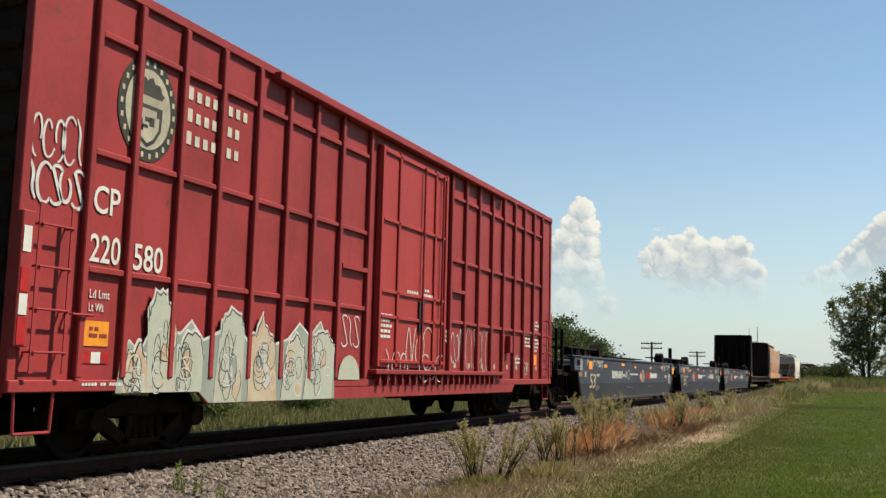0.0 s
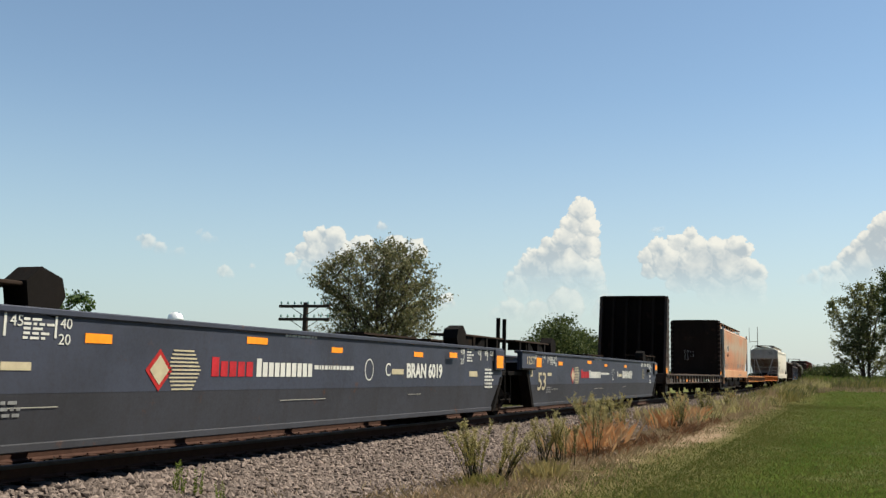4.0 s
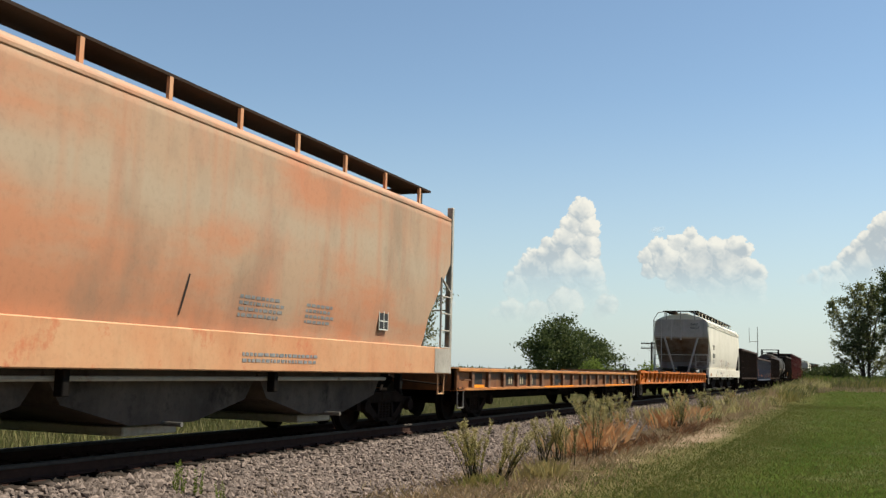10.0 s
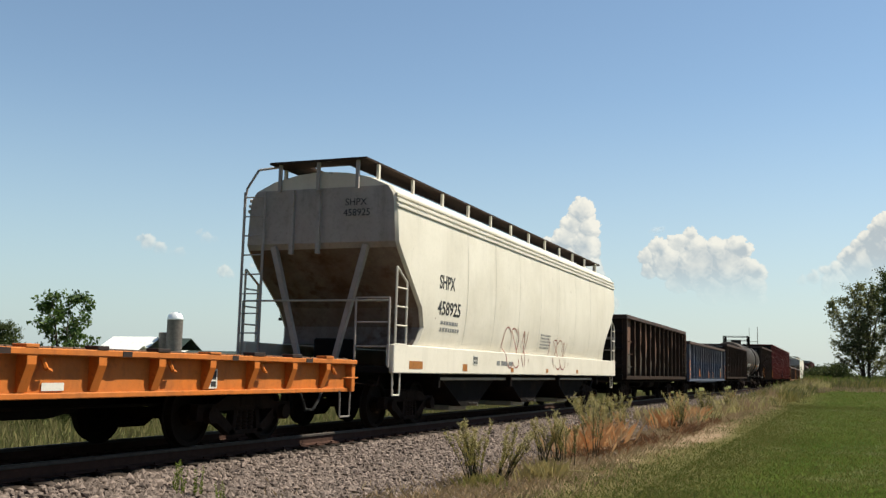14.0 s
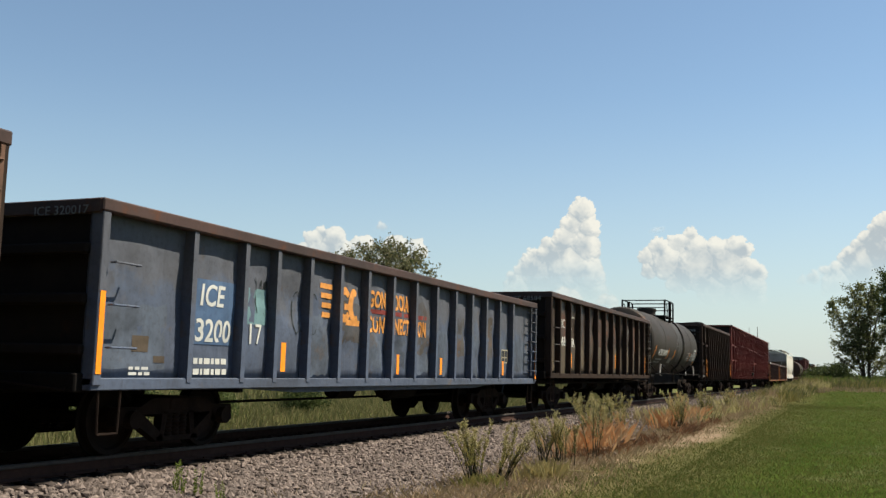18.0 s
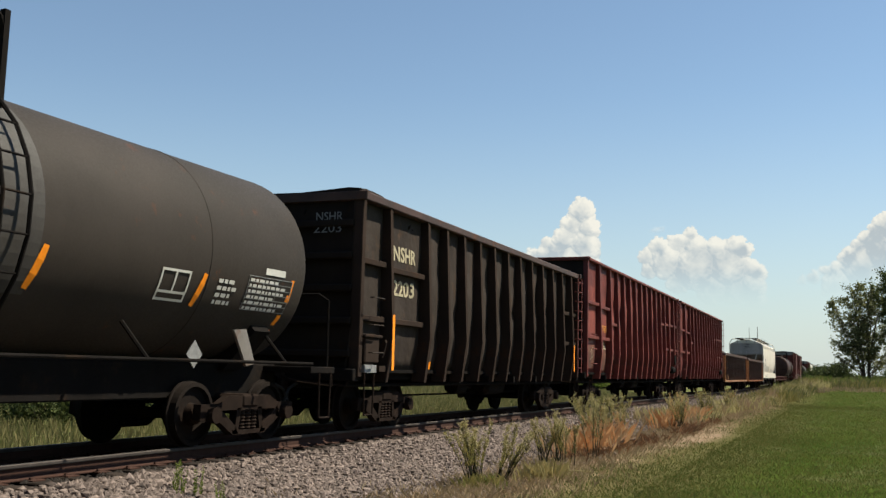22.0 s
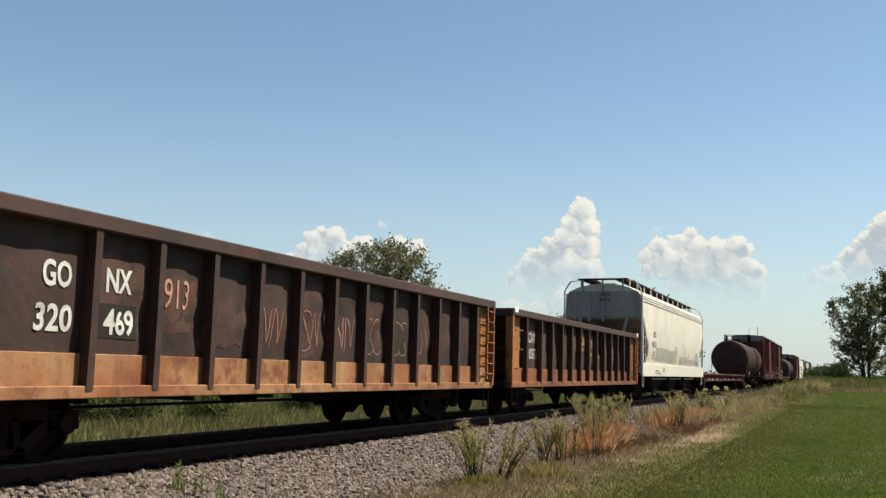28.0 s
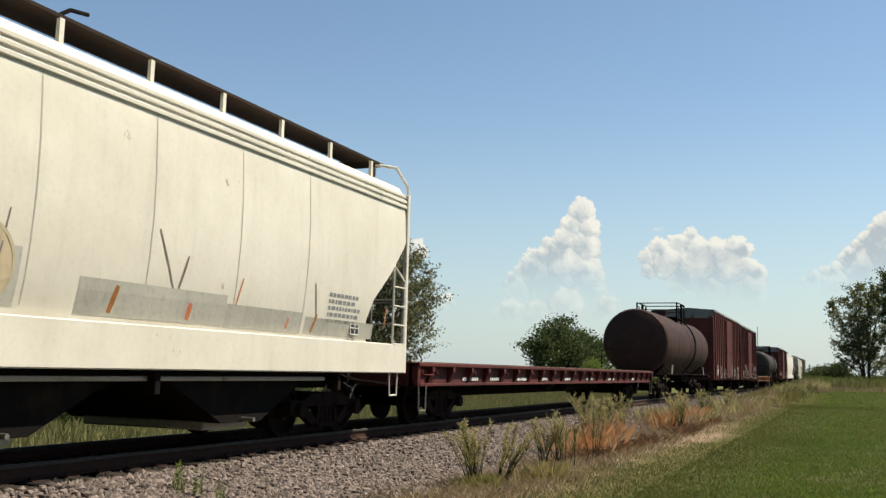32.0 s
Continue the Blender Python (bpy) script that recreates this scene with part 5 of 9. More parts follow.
def build_clouds():
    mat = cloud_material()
    D = 3900.0

    # summer haze all round the horizon: a glowing shell, painted brighter towards the sun
    hm, nt, b = ntree("pale_blue_haze")
    at = nt.nodes.new("ShaderNodeAttribute")
    at.attribute_name = "body"
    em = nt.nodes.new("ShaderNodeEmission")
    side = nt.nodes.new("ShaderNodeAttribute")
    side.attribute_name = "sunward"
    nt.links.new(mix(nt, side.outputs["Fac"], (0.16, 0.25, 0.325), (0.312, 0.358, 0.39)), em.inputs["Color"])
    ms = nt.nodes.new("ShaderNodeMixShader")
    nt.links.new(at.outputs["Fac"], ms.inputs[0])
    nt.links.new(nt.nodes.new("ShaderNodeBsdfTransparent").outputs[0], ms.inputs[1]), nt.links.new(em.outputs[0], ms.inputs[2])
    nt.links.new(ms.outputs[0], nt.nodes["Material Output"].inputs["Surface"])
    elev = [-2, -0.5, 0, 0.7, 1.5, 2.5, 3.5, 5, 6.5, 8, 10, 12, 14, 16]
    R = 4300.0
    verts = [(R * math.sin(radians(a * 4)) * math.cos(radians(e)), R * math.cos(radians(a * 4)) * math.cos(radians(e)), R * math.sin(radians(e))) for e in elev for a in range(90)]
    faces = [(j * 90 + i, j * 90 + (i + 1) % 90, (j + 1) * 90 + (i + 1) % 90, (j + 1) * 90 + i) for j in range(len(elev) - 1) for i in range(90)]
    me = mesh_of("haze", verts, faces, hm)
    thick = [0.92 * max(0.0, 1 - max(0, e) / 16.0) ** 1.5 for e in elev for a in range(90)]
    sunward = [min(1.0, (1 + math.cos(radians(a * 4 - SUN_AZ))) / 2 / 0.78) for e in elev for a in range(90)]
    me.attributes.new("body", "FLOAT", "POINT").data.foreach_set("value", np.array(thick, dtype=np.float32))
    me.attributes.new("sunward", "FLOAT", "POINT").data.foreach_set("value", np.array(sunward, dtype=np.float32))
    tagged(new("haze_backdrop", me), "glowing backdrop of pale blue-grey haze low over the horizon", "sky", kind="structure").visible_shadow = False

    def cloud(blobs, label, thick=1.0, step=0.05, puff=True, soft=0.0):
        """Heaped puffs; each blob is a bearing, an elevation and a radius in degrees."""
        rg = random.Random(len(blobs) * 7 + int(blobs[0][0] * 10))
        balls = [(a, e, r) for a, e, r in blobs]
        if puff:      # smaller puffs round the upper rim of each
            for a, e, r in blobs:
                for _ in range(9):
                    t = rg.uniform(-0.5, 3.6)
                    k = rg.uniform(0.22, 0.42)
                    balls.append((a + math.cos(t) * r * rg.uniform(0.55, 0.82), e + math.sin(t) * r * rg.uniform(0.55, 0.82), r * k))
        a0, a1 = min(b[0] - b[2] * 1.5 for b in blobs), max(b[0] + b[2] * 1.5 for b in blobs)
        e0, e1 = min(b[1] - b[2] * 1.5 for b in blobs), max(b[1] + b[2] * 1.5 for b in blobs)
        na, ne = int((a1 - a0) / step) + 2, int((e1 - e0) / step) + 2
        A, E = np.meshgrid(a0 + step * np.arange(na), e0 + step * np.arange(ne))
        rough = np.array([noise.fractal((a * 2.3, e * 2.3, 5), 0.9, 2.0, 6) for a, e in zip(A.ravel(), E.ravel())]).reshape(A.shape)
        wide = np.array([noise.fractal((a * 0.9, e * 0.9, 31), 0.9, 2.0, 3) for a, e in zip(A.ravel(), E.ravel())]).reshape(A.shape)
        WA, WE = A + 0.13 * rough, E + 0.13 * np.roll(rough, 9, 1)
        high, body = np.zeros_like(A), np.zeros_like(A)
        for k, (a, e, r) in enumerate(balls):
            d = ((WA - a) ** 2 + (WE - e) ** 2) / r ** 2
            high = np.maximum(high, np.sqrt(np.clip(1 - d, 0, None)) * r)
            if k < len(blobs):
                body += np.clip(1 - d / 1.5, 0, None) ** 2
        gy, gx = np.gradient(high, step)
        # sunlight from the upper right, painted into the tone
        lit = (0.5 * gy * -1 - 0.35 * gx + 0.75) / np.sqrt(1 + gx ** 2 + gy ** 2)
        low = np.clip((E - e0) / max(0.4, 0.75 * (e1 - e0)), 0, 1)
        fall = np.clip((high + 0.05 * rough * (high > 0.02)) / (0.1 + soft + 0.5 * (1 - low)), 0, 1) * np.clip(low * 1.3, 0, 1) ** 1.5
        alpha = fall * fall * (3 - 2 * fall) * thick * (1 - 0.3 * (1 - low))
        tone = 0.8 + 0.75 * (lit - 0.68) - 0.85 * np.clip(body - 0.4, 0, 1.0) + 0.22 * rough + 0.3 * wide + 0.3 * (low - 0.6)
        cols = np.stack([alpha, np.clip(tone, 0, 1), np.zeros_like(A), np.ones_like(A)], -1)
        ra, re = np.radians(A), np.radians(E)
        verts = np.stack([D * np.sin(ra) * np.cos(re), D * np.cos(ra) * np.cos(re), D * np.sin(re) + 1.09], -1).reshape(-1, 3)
        faces = [(j * na + i, j * na + i + 1, (j + 1) * na + i + 1, (j + 1) * na + i) for j in range(ne - 1) for i in range(na - 1)]
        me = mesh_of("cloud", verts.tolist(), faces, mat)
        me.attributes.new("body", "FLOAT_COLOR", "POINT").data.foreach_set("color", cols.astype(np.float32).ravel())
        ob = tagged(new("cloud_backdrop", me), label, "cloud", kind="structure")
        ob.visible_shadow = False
        return ob
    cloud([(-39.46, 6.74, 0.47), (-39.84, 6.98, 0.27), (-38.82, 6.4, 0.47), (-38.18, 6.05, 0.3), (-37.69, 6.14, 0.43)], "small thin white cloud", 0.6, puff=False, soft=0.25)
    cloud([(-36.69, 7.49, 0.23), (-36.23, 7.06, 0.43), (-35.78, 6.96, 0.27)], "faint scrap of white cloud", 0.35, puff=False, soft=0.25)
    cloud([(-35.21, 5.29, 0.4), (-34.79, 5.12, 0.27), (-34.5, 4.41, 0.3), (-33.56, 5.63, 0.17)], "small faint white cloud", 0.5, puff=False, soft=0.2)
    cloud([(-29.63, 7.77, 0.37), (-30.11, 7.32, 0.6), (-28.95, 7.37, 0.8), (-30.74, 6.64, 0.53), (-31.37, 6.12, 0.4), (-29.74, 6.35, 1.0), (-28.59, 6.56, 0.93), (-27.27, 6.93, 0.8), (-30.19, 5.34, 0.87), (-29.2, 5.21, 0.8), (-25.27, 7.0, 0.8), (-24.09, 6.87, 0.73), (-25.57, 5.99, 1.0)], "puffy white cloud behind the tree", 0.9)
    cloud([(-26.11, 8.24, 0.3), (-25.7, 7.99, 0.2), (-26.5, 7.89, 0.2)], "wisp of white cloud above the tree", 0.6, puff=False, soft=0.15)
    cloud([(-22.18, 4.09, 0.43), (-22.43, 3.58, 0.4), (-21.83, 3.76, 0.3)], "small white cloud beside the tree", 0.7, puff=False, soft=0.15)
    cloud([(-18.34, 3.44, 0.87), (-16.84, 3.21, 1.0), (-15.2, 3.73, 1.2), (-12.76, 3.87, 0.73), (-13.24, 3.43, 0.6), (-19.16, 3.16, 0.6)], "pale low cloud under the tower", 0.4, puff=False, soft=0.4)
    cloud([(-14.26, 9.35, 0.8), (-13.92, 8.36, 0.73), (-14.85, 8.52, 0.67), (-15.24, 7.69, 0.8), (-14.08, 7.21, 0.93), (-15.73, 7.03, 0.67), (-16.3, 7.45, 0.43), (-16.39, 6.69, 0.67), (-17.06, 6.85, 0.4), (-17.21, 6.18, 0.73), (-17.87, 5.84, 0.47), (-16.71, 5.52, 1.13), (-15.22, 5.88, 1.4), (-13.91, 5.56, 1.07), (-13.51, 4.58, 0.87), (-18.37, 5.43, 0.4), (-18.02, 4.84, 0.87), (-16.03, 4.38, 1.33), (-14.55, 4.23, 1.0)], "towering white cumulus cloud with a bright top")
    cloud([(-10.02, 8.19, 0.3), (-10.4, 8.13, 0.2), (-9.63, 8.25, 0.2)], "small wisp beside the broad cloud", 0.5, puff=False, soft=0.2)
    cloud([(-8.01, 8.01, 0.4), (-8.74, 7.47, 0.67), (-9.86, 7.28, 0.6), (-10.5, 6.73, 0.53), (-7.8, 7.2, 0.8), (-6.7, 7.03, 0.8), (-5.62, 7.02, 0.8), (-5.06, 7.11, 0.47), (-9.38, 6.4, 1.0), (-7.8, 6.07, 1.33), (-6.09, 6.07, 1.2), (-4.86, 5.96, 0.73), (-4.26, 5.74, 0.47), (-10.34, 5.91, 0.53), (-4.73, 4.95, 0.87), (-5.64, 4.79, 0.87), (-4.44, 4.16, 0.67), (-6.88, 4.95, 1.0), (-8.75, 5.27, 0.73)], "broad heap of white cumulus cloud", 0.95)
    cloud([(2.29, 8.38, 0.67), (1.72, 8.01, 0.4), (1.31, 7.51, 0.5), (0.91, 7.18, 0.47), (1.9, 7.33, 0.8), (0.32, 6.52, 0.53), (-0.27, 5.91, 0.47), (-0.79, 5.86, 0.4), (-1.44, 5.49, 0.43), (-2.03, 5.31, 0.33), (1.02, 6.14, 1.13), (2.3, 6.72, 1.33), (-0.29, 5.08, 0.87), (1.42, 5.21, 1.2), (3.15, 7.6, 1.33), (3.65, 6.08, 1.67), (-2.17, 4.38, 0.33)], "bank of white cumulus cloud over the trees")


build_ground()
build_track()
build_poles()
build_farm()
build_plants()
build_clouds()

# ---------------------------------------------------------------- the train: shared running gear
TRAIN, WHEELSETS = [], []
TRACKED = "cars of the freight train"


def car(name, label, category, y0):
    """A car's Empty on the rail, its leading body end at y0 when the clip starts."""
    ob = tagged(new(name), label, category, TRACKED)
    ob.location = (TX, y0, 0)
    TRAIN.append((ob, y0))
    return ob


GEAR = {}


def gear_meshes():
    bm = bmesh.new()
    for s in (1,):
        x0, x1 = s * 0.96, s * 1.08
        prism(bm, [(-0.72, 0.56), (-0.5, 0.66), (0.5, 0.66), (0.72, 0.56), (0.72, 0.47), (-0.72, 0.47)], min(x0, x1), max(x0, x1), "x")
        for q in (-1, 1):
            prism(bm, [(q * 0.72, 0.56), (q * 1.12, 0.56), (q * 1.14, 0.36), (q * 1.0, 0.34), (q * 0.96, 0.48), (q * 0.8, 0.48), (q * 0.76, 0.34), (q * 0.68, 0.36)], min(x0, x1), max(x0, x1), "x")
            prism(bm, [(q * 0.7, 0.5), (q * 0.78, 0.36), (q * 0.4, 0.15), (q * 0.26, 0.15), (q * 0.34, 0.26)], min(x0, x1), max(x0, x1), "x")
            prism(bm, [(q * 0.2, 0.5), (q * 0.3, 0.5), (q * 0.34, 0.2), (q * 0.26, 0.2)], min(x0, x1), max(x0, x1), "x")
            rod(bm, (s * 1.06, q * 0.89, 0.42), (s * 1.17, q * 0.89, 0.42), 0.11, 12)
        box(bm, min(x0, x1), max(x0, x1), -0.4, 0.4, 0.14, 0.2)
    GEAR["side_frame"] = bm
    bm = B(-1.1, 1.1, -0.2, 0.2, 0.5, 0.68, bevel=0.03)
    box(bm, -0.3, 0.3, -0.3, 0.3, 0.66, 0.76)
    GEAR["bolster"] = bm
    bm = bmesh.new()
    lathe(bm, [(0.064 if i % 2 else 0.046, 0.2 + i * 0.023) for i in range(13)], 12, "z")
    GEAR["spring"] = bm
    bm = bmesh.new()
    rod(bm, (-1.14, 0, 0), (1.14, 0, 0), 0.075, 12)
    for s in (-1, 1):
        prof = [(0.12, 0.63), (0.14, 0.66), (0.33, 0.69), (0.36, 0.68), (0.45, 0.68), (0.452, 0.705), (0.425, 0.715), (0.415, 0.81), (0.36, 0.815), (0.34, 0.76), (0.15, 0.74), (0.13, 0.84)]
        lathe(bm, [(r, s * t) for r, t in prof], 36, "x")
    GEAR["wheelset"] = bm


gear_meshes()
_gear = {}
for _k, _m in (("side_frame", "truck"), ("bolster", "truck"), ("spring", "truck"), ("wheelset", "wheel")):
    _me = bpy.data.meshes.new(_k)
    bmesh.ops.recalc_face_normals(GEAR[_k], faces=GEAR[_k].faces)
    GEAR[_k].to_mesh(_me)
    GEAR[_k].free()
    _me.materials.append(M[_m])
    _gear[_k] = _me


def linked(name, me, parent, loc=(0, 0, 0)):
    ob = new(name, me)
    ob.parent, ob.location = parent, loc
    return ob


def truck(parent, y, label="rusty cast-steel truck"):
    """Two axles, side frames and springs, under a car at y."""
    t = linked("truck", _gear["bolster"], parent, (0, y, 0))
    t["label"] = label
    linked("side_frame", _gear["side_frame"], t)
    linked("side_frame", _gear["side_frame"], t).rotation_euler.z = math.pi
    for sx in (-1.03, 1.03):
        for q in (-0.14, 0, 0.14):
            linked("spring", _gear["spring"], t, (sx, q, 0))
    for q in (-0.89, 0.89):
        w = new("wheelset", _gear["wheelset"])
        w.parent = t
        w.matrix_parent_inverse = Matrix.Translation((0, q, 0.42))
        WHEELSETS.append(w)
    return t


def coupler(parent, y, d):
    bm = B(-0.11, 0.11, min(y - 0.3 * d, y + 0.52 * d), max(y - 0.3 * d, y + 0.52 * d), 0.76, 0.96, bevel=0.02)
    prism(bm, [(-0.17, y + 0.45 * d), (0.19, y + 0.48 * d), (0.2, y + 0.68 * d), (0.05, y + 0.74 * d), (-0.13, y + 0.62 * d)], 0.7, 1.02, "z")
    part("coupler", bm, M["truck"], parent)
    pts = [(0.35, y, 0.8), (0.36, y + 0.25 * d, 0.72), (0.37, y + 0.42 * d, 0.5), (0.34, y + 0.55 * d, 0.34), (0.25, y + 0.68 * d, 0.36)]
    part("air_hose", rods(pts, 0.026, 6), M["rubber"], parent)
    pts = [(1.35, y + 0.06 * d, 0.95), (1.33, y + 0.12 * d, 0.78), (0.4, y + 0.18 * d, 0.86), (0.1, y + 0.35 * d, 0.95)]
    part("uncoupling_lever", rods(pts, 0.014, 6), M["truck"], parent)


def running_gear(parent, L, inset=2.3, sill=(0.72, 1.02), brakes=True):
    part("centre_sill", B(-0.28, 0.28, 0.1, L - 0.1, *sill, bevel=0.01), M["under"], parent)
    for y in (inset, L - inset):
        truck(parent, y)
    coupler(parent, 0.0, -1), coupler(parent, L, 1)
    if brakes:
        m = L / 2
        part("brake_reservoir", lathe(bmesh.new(), [(0.1, m + 0.7), (0.21, m + 0.8), (0.21, m + 1.9), (0.1, m + 2.0)], 16, "y", (0.75, 0, 0.72)), M["under"], parent)
        part("brake_cylinder", lathe(bmesh.new(), [(0.16, m - 1.3), (0.16, m - 0.7), (0.05, m - 0.66), (0.05, m - 0.2)], 16, "y", (0.8, 0, 0.72)), M["under"], parent)
        part("brake_rod", rods([(0.5, inset + 1.2, 0.55), (0.55, L - inset - 1.2, 0.55)], 0.02, 6), M["under"], parent)
        part("train_line_pipe", rods([(1.05, 0.4, 0.78), (1.05, L - 0.4, 0.78)], 0.03, 6), M["under"], parent)


def ladder(parent, mat, y0, y1, z0, z1, n, x=1.6, deep=0.07, name="ladder"):
    """Two stiles and rungs, held off the side."""
    st = part(name, B(x, x + 0.012, y0 - 0.025, y0 + 0.025, z0, z1, x, x + 0.012, y1 - 0.025, y1 + 0.025, z0, z1), mat, parent)
    for i in range(n):
        z = z0 + (z1 - z0) * (i + 0.5) / n
        part("rung", rods([(x - deep, y0, z), (x + 0.02, y0, z), (x + 0.02, y1, z), (x - deep, y1, z)], 0.013, 6), mat, st)
    return st


def grab(parent, mat, y0, y1, z, x=1.585, out=0.07):
    part("grab_iron", rods([(x, y0, z), (x + out, y0, z), (x + out, y1, z), (x, y1, z)], 0.013, 6), mat, parent)


def stirrup(parent, mat, y0, y1, z1, x=1.52, z0=0.32):
    part("stirrup_step", rods([(x, y0, z1), (x, y0 + 0.02, z0), (x, y1 - 0.02, z0), (x, y1, z1)], 0.016, 6), mat, parent)


# ---------------------------------------------------------------- gondolas and chip cars
def gondola(name, label, y0, L, z0, z1, ribs, mat, chord, seed, low=None, rib_mat=None, belly=0.0, taper=0.0, deep=0.13, chord_h=0.14, rib_w=0.1, bars_at=(), bars_end=(), inset=2.1, ladder_at="far", hanging=0.0, end_panels=None, rib_top=0.0):
    ob = car(name, label, "gondola car", y0)
    rib_mat = rib_mat or mat
    xi = 1.575 - deep
    head = xi + (rib_top or deep)      # the ribs run out to here under the chord
    rg = random.Random(seed)

    def sheet(z, y, s=1):
        """The dented side sheet's distance from the centre line."""
        edge = min(1.0, 4 * y / L, 4 * (L - y) / L) * math.sin(math.pi * min(1.0, max(0.0, (z - z0) / (z1 - z0))))
        k = max([0.0] + [r for r in ribs if r <= y])
        n = min([L] + [r for r in ribs if r > y])
        bulge = min(0.035, 0.25 * deep) * math.sin(math.pi * (y - k) / max(0.1, n - k)) * max(0.0, edge) ** 0.5
        dent = 0.085 * noise.fractal((y * 1.2, z * 1.3, seed + s * 7), 1.0, 2.0, 3)
        return xi + bulge + min(0.012, dent) * edge - taper * max(0, 1 - (z - z0) / 0.6)

    for s in (-1, 1):
        # dented side sheet
        bm = bmesh.new()
        ny, nz = int(L / 0.11), 12
        skins = []
        for inner in (0.0, 0.02):
            skins.append([[bm.verts.new((s * (sheet(z0 + 0.02 + (z1 - z0 - 0.06) * j / nz, L * i / ny, s) - inner), L * i / ny, z0 + 0.02 + (z1 - z0 - 0.06) * j / nz)) for i in range(ny + 1)] for j in range(nz + 1)])
        for grid in skins:
            for j in range(nz):
                for i in range(ny):
                    bm.faces.new((grid[j][i], grid[j][i + 1], grid[j + 1][i + 1], grid[j + 1][i]))
        for j in (0, nz):
            for i in range(ny):
                bm.faces.new((skins[0][j][i], skins[0][j][i + 1], skins[1][j][i + 1], skins[1][j][i]))
        for i in (0, ny):
            for j in range(nz):
                bm.faces.new((skins[0][j][i], skins[0][j + 1][i], skins[1][j + 1][i], skins[1][j][i]))
        part("side_sheet", bm, mat, ob, smooth=True)
        xa, xb = sorted((s * (xi - 0.03), s * (head + 0.022)))
        tc = part("top_chord", B(xa, xb, -0.02, L + 0.02, z1 - chord_h, z1, bevel=0.015), chord, ob, "dented rusty top chord")
        if low:
            xa, xb = sorted((s * (xi + 0.004), s * (xi + 0.05)))
            part("lower_band", B(xa, xb, 0, L, z0, z0 + low[1], bevel=0.006), low[0], ob, "lighter painted lower band")
        xa, xb = sorted((s * (xi - 0.06), s * (1.56 - taper)))
        if hanging:
            xa, xb = sorted((s * 0.95, s * (xi - taper - 0.05)))
        part("side_sill", B(xa, xb, 0, L, z0 - 0.1, z0 + 0.03, bevel=0.01), M["under"] if hanging else (rib_mat if not low else low[0]), ob)
        if belly:
            bm = bmesh.new()
            pts = [(2.6, z0 - 0.09), (4.2, z0 - belly - 0.09), (L - 4.2, z0 - belly - 0.09), (L - 2.6, z0 - 0.09)]
            prism(bm, pts, min(s * (xi - 0.05), s * (xi + 0.02)), max(s * (xi - 0.05), s * (xi + 0.02)), "x")
            part("fishbelly_sill", bm, mat, ob)
        xa, xb = sorted((s * (xi - 0.015), s * 1.575))
        bm = bmesh.new()
        t = taper
        prof = [(xi - 0.015, z1 - chord_h), (head, z1 - chord_h), (1.575, z0 + 0.7), (1.57 - t, z0 - 0.02 - hanging), (xi - 0.015 - t, z0 - 0.02 - hanging)]
        prism(bm, [(s * p[0], p[1]) for p in prof], -rib_w / 2, rib_w / 2)
        first = part("rib", bm, rib_mat, ob)
        first.location = (0, ribs[0], 0)
        for r in ribs[1:]:
            again(first, (0, r, 0))
        for q in (0.06, L - 0.06):
            part("corner_post", B(min(s * (xi - 0.02), s * (head + 0.01)), max(s * (xi - 0.02), s * (head + 0.01)), q - 0.06, q + 0.06, z0 - 0.05, z1 - chord_h, bevel=0.01), rib_mat if not end_panels else end_panels, ob)
        if end_panels:
            for q0, q1 in ((0.12, 0.5 if seed == 9 else ribs[0] - 0.3), (L - 0.75, L - 0.12)):
                part("end_panel", B(min(s * (xi + 0.004), s * (xi + 0.045)), max(s * (xi + 0.004), s * (xi + 0.045)), q0, max(q0 + 0.3, q1), z0, z1 - chord_h, bevel=0.006), end_panels, ob, "faded orange end panel")
        for a, b, z in bars_at:
            part("side_stiffener", B(min(s * xi, s * (xi + min(0.12, deep * 0.75))), max(s * xi, s * (xi + min(0.12, deep * 0.75))), a, b, z - 0.05, z + 0.05, bevel=0.01), rib_mat, ob)
    # ends with flat ribs
    for q, d in ((0.0, 1), (L, -1)):
        ya, yb = sorted((q + 0.05 * d, q + 0.09 * d))
        # end sheet and ribs take the colour with the shade painted in
        part("end_sheet", B(-xi, xi, ya, yb, z0, z1 - 0.02), M["end_shade"], ob, "end sheet with its shade put into a near-black colour")
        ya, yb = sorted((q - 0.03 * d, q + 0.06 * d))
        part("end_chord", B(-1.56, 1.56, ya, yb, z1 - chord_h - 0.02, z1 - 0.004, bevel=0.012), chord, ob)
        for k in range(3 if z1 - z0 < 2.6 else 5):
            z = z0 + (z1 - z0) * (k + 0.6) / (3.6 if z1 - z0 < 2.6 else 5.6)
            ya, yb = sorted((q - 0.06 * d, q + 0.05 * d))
            part("end_rib", B(-xi, xi, ya, yb, z - 0.06, z + 0.06, bevel=0.02), M["end_shade"], ob)
        ya, yb = sorted((q - 0.12 * d, q + 0.1 * d))
        part("end_sill", B(-1.45, 1.45, ya, yb, z0 - 0.12, z0 + 0.08, bevel=0.015), M["under"], ob)
    part("floor", B(-xi + 0.02, xi - 0.02, 0.1, L - 0.1, z0 + 0.02, z0 + 0.08), M["under"], ob)
    running_gear(ob, L, inset)
    for k in range(int((L - 5) / 1.8)):
        part("cross_bearer", B(-1.4, 1.4, 2.9 + k * 1.8, 3.0 + k * 1.8, z0 - 0.16, z0 - 0.02), M["under"], ob)
    lad = M["mill_orange"] if mat == M["mill_brown"] else M["chip_red"] if mat == M["chip_dark"] else mat
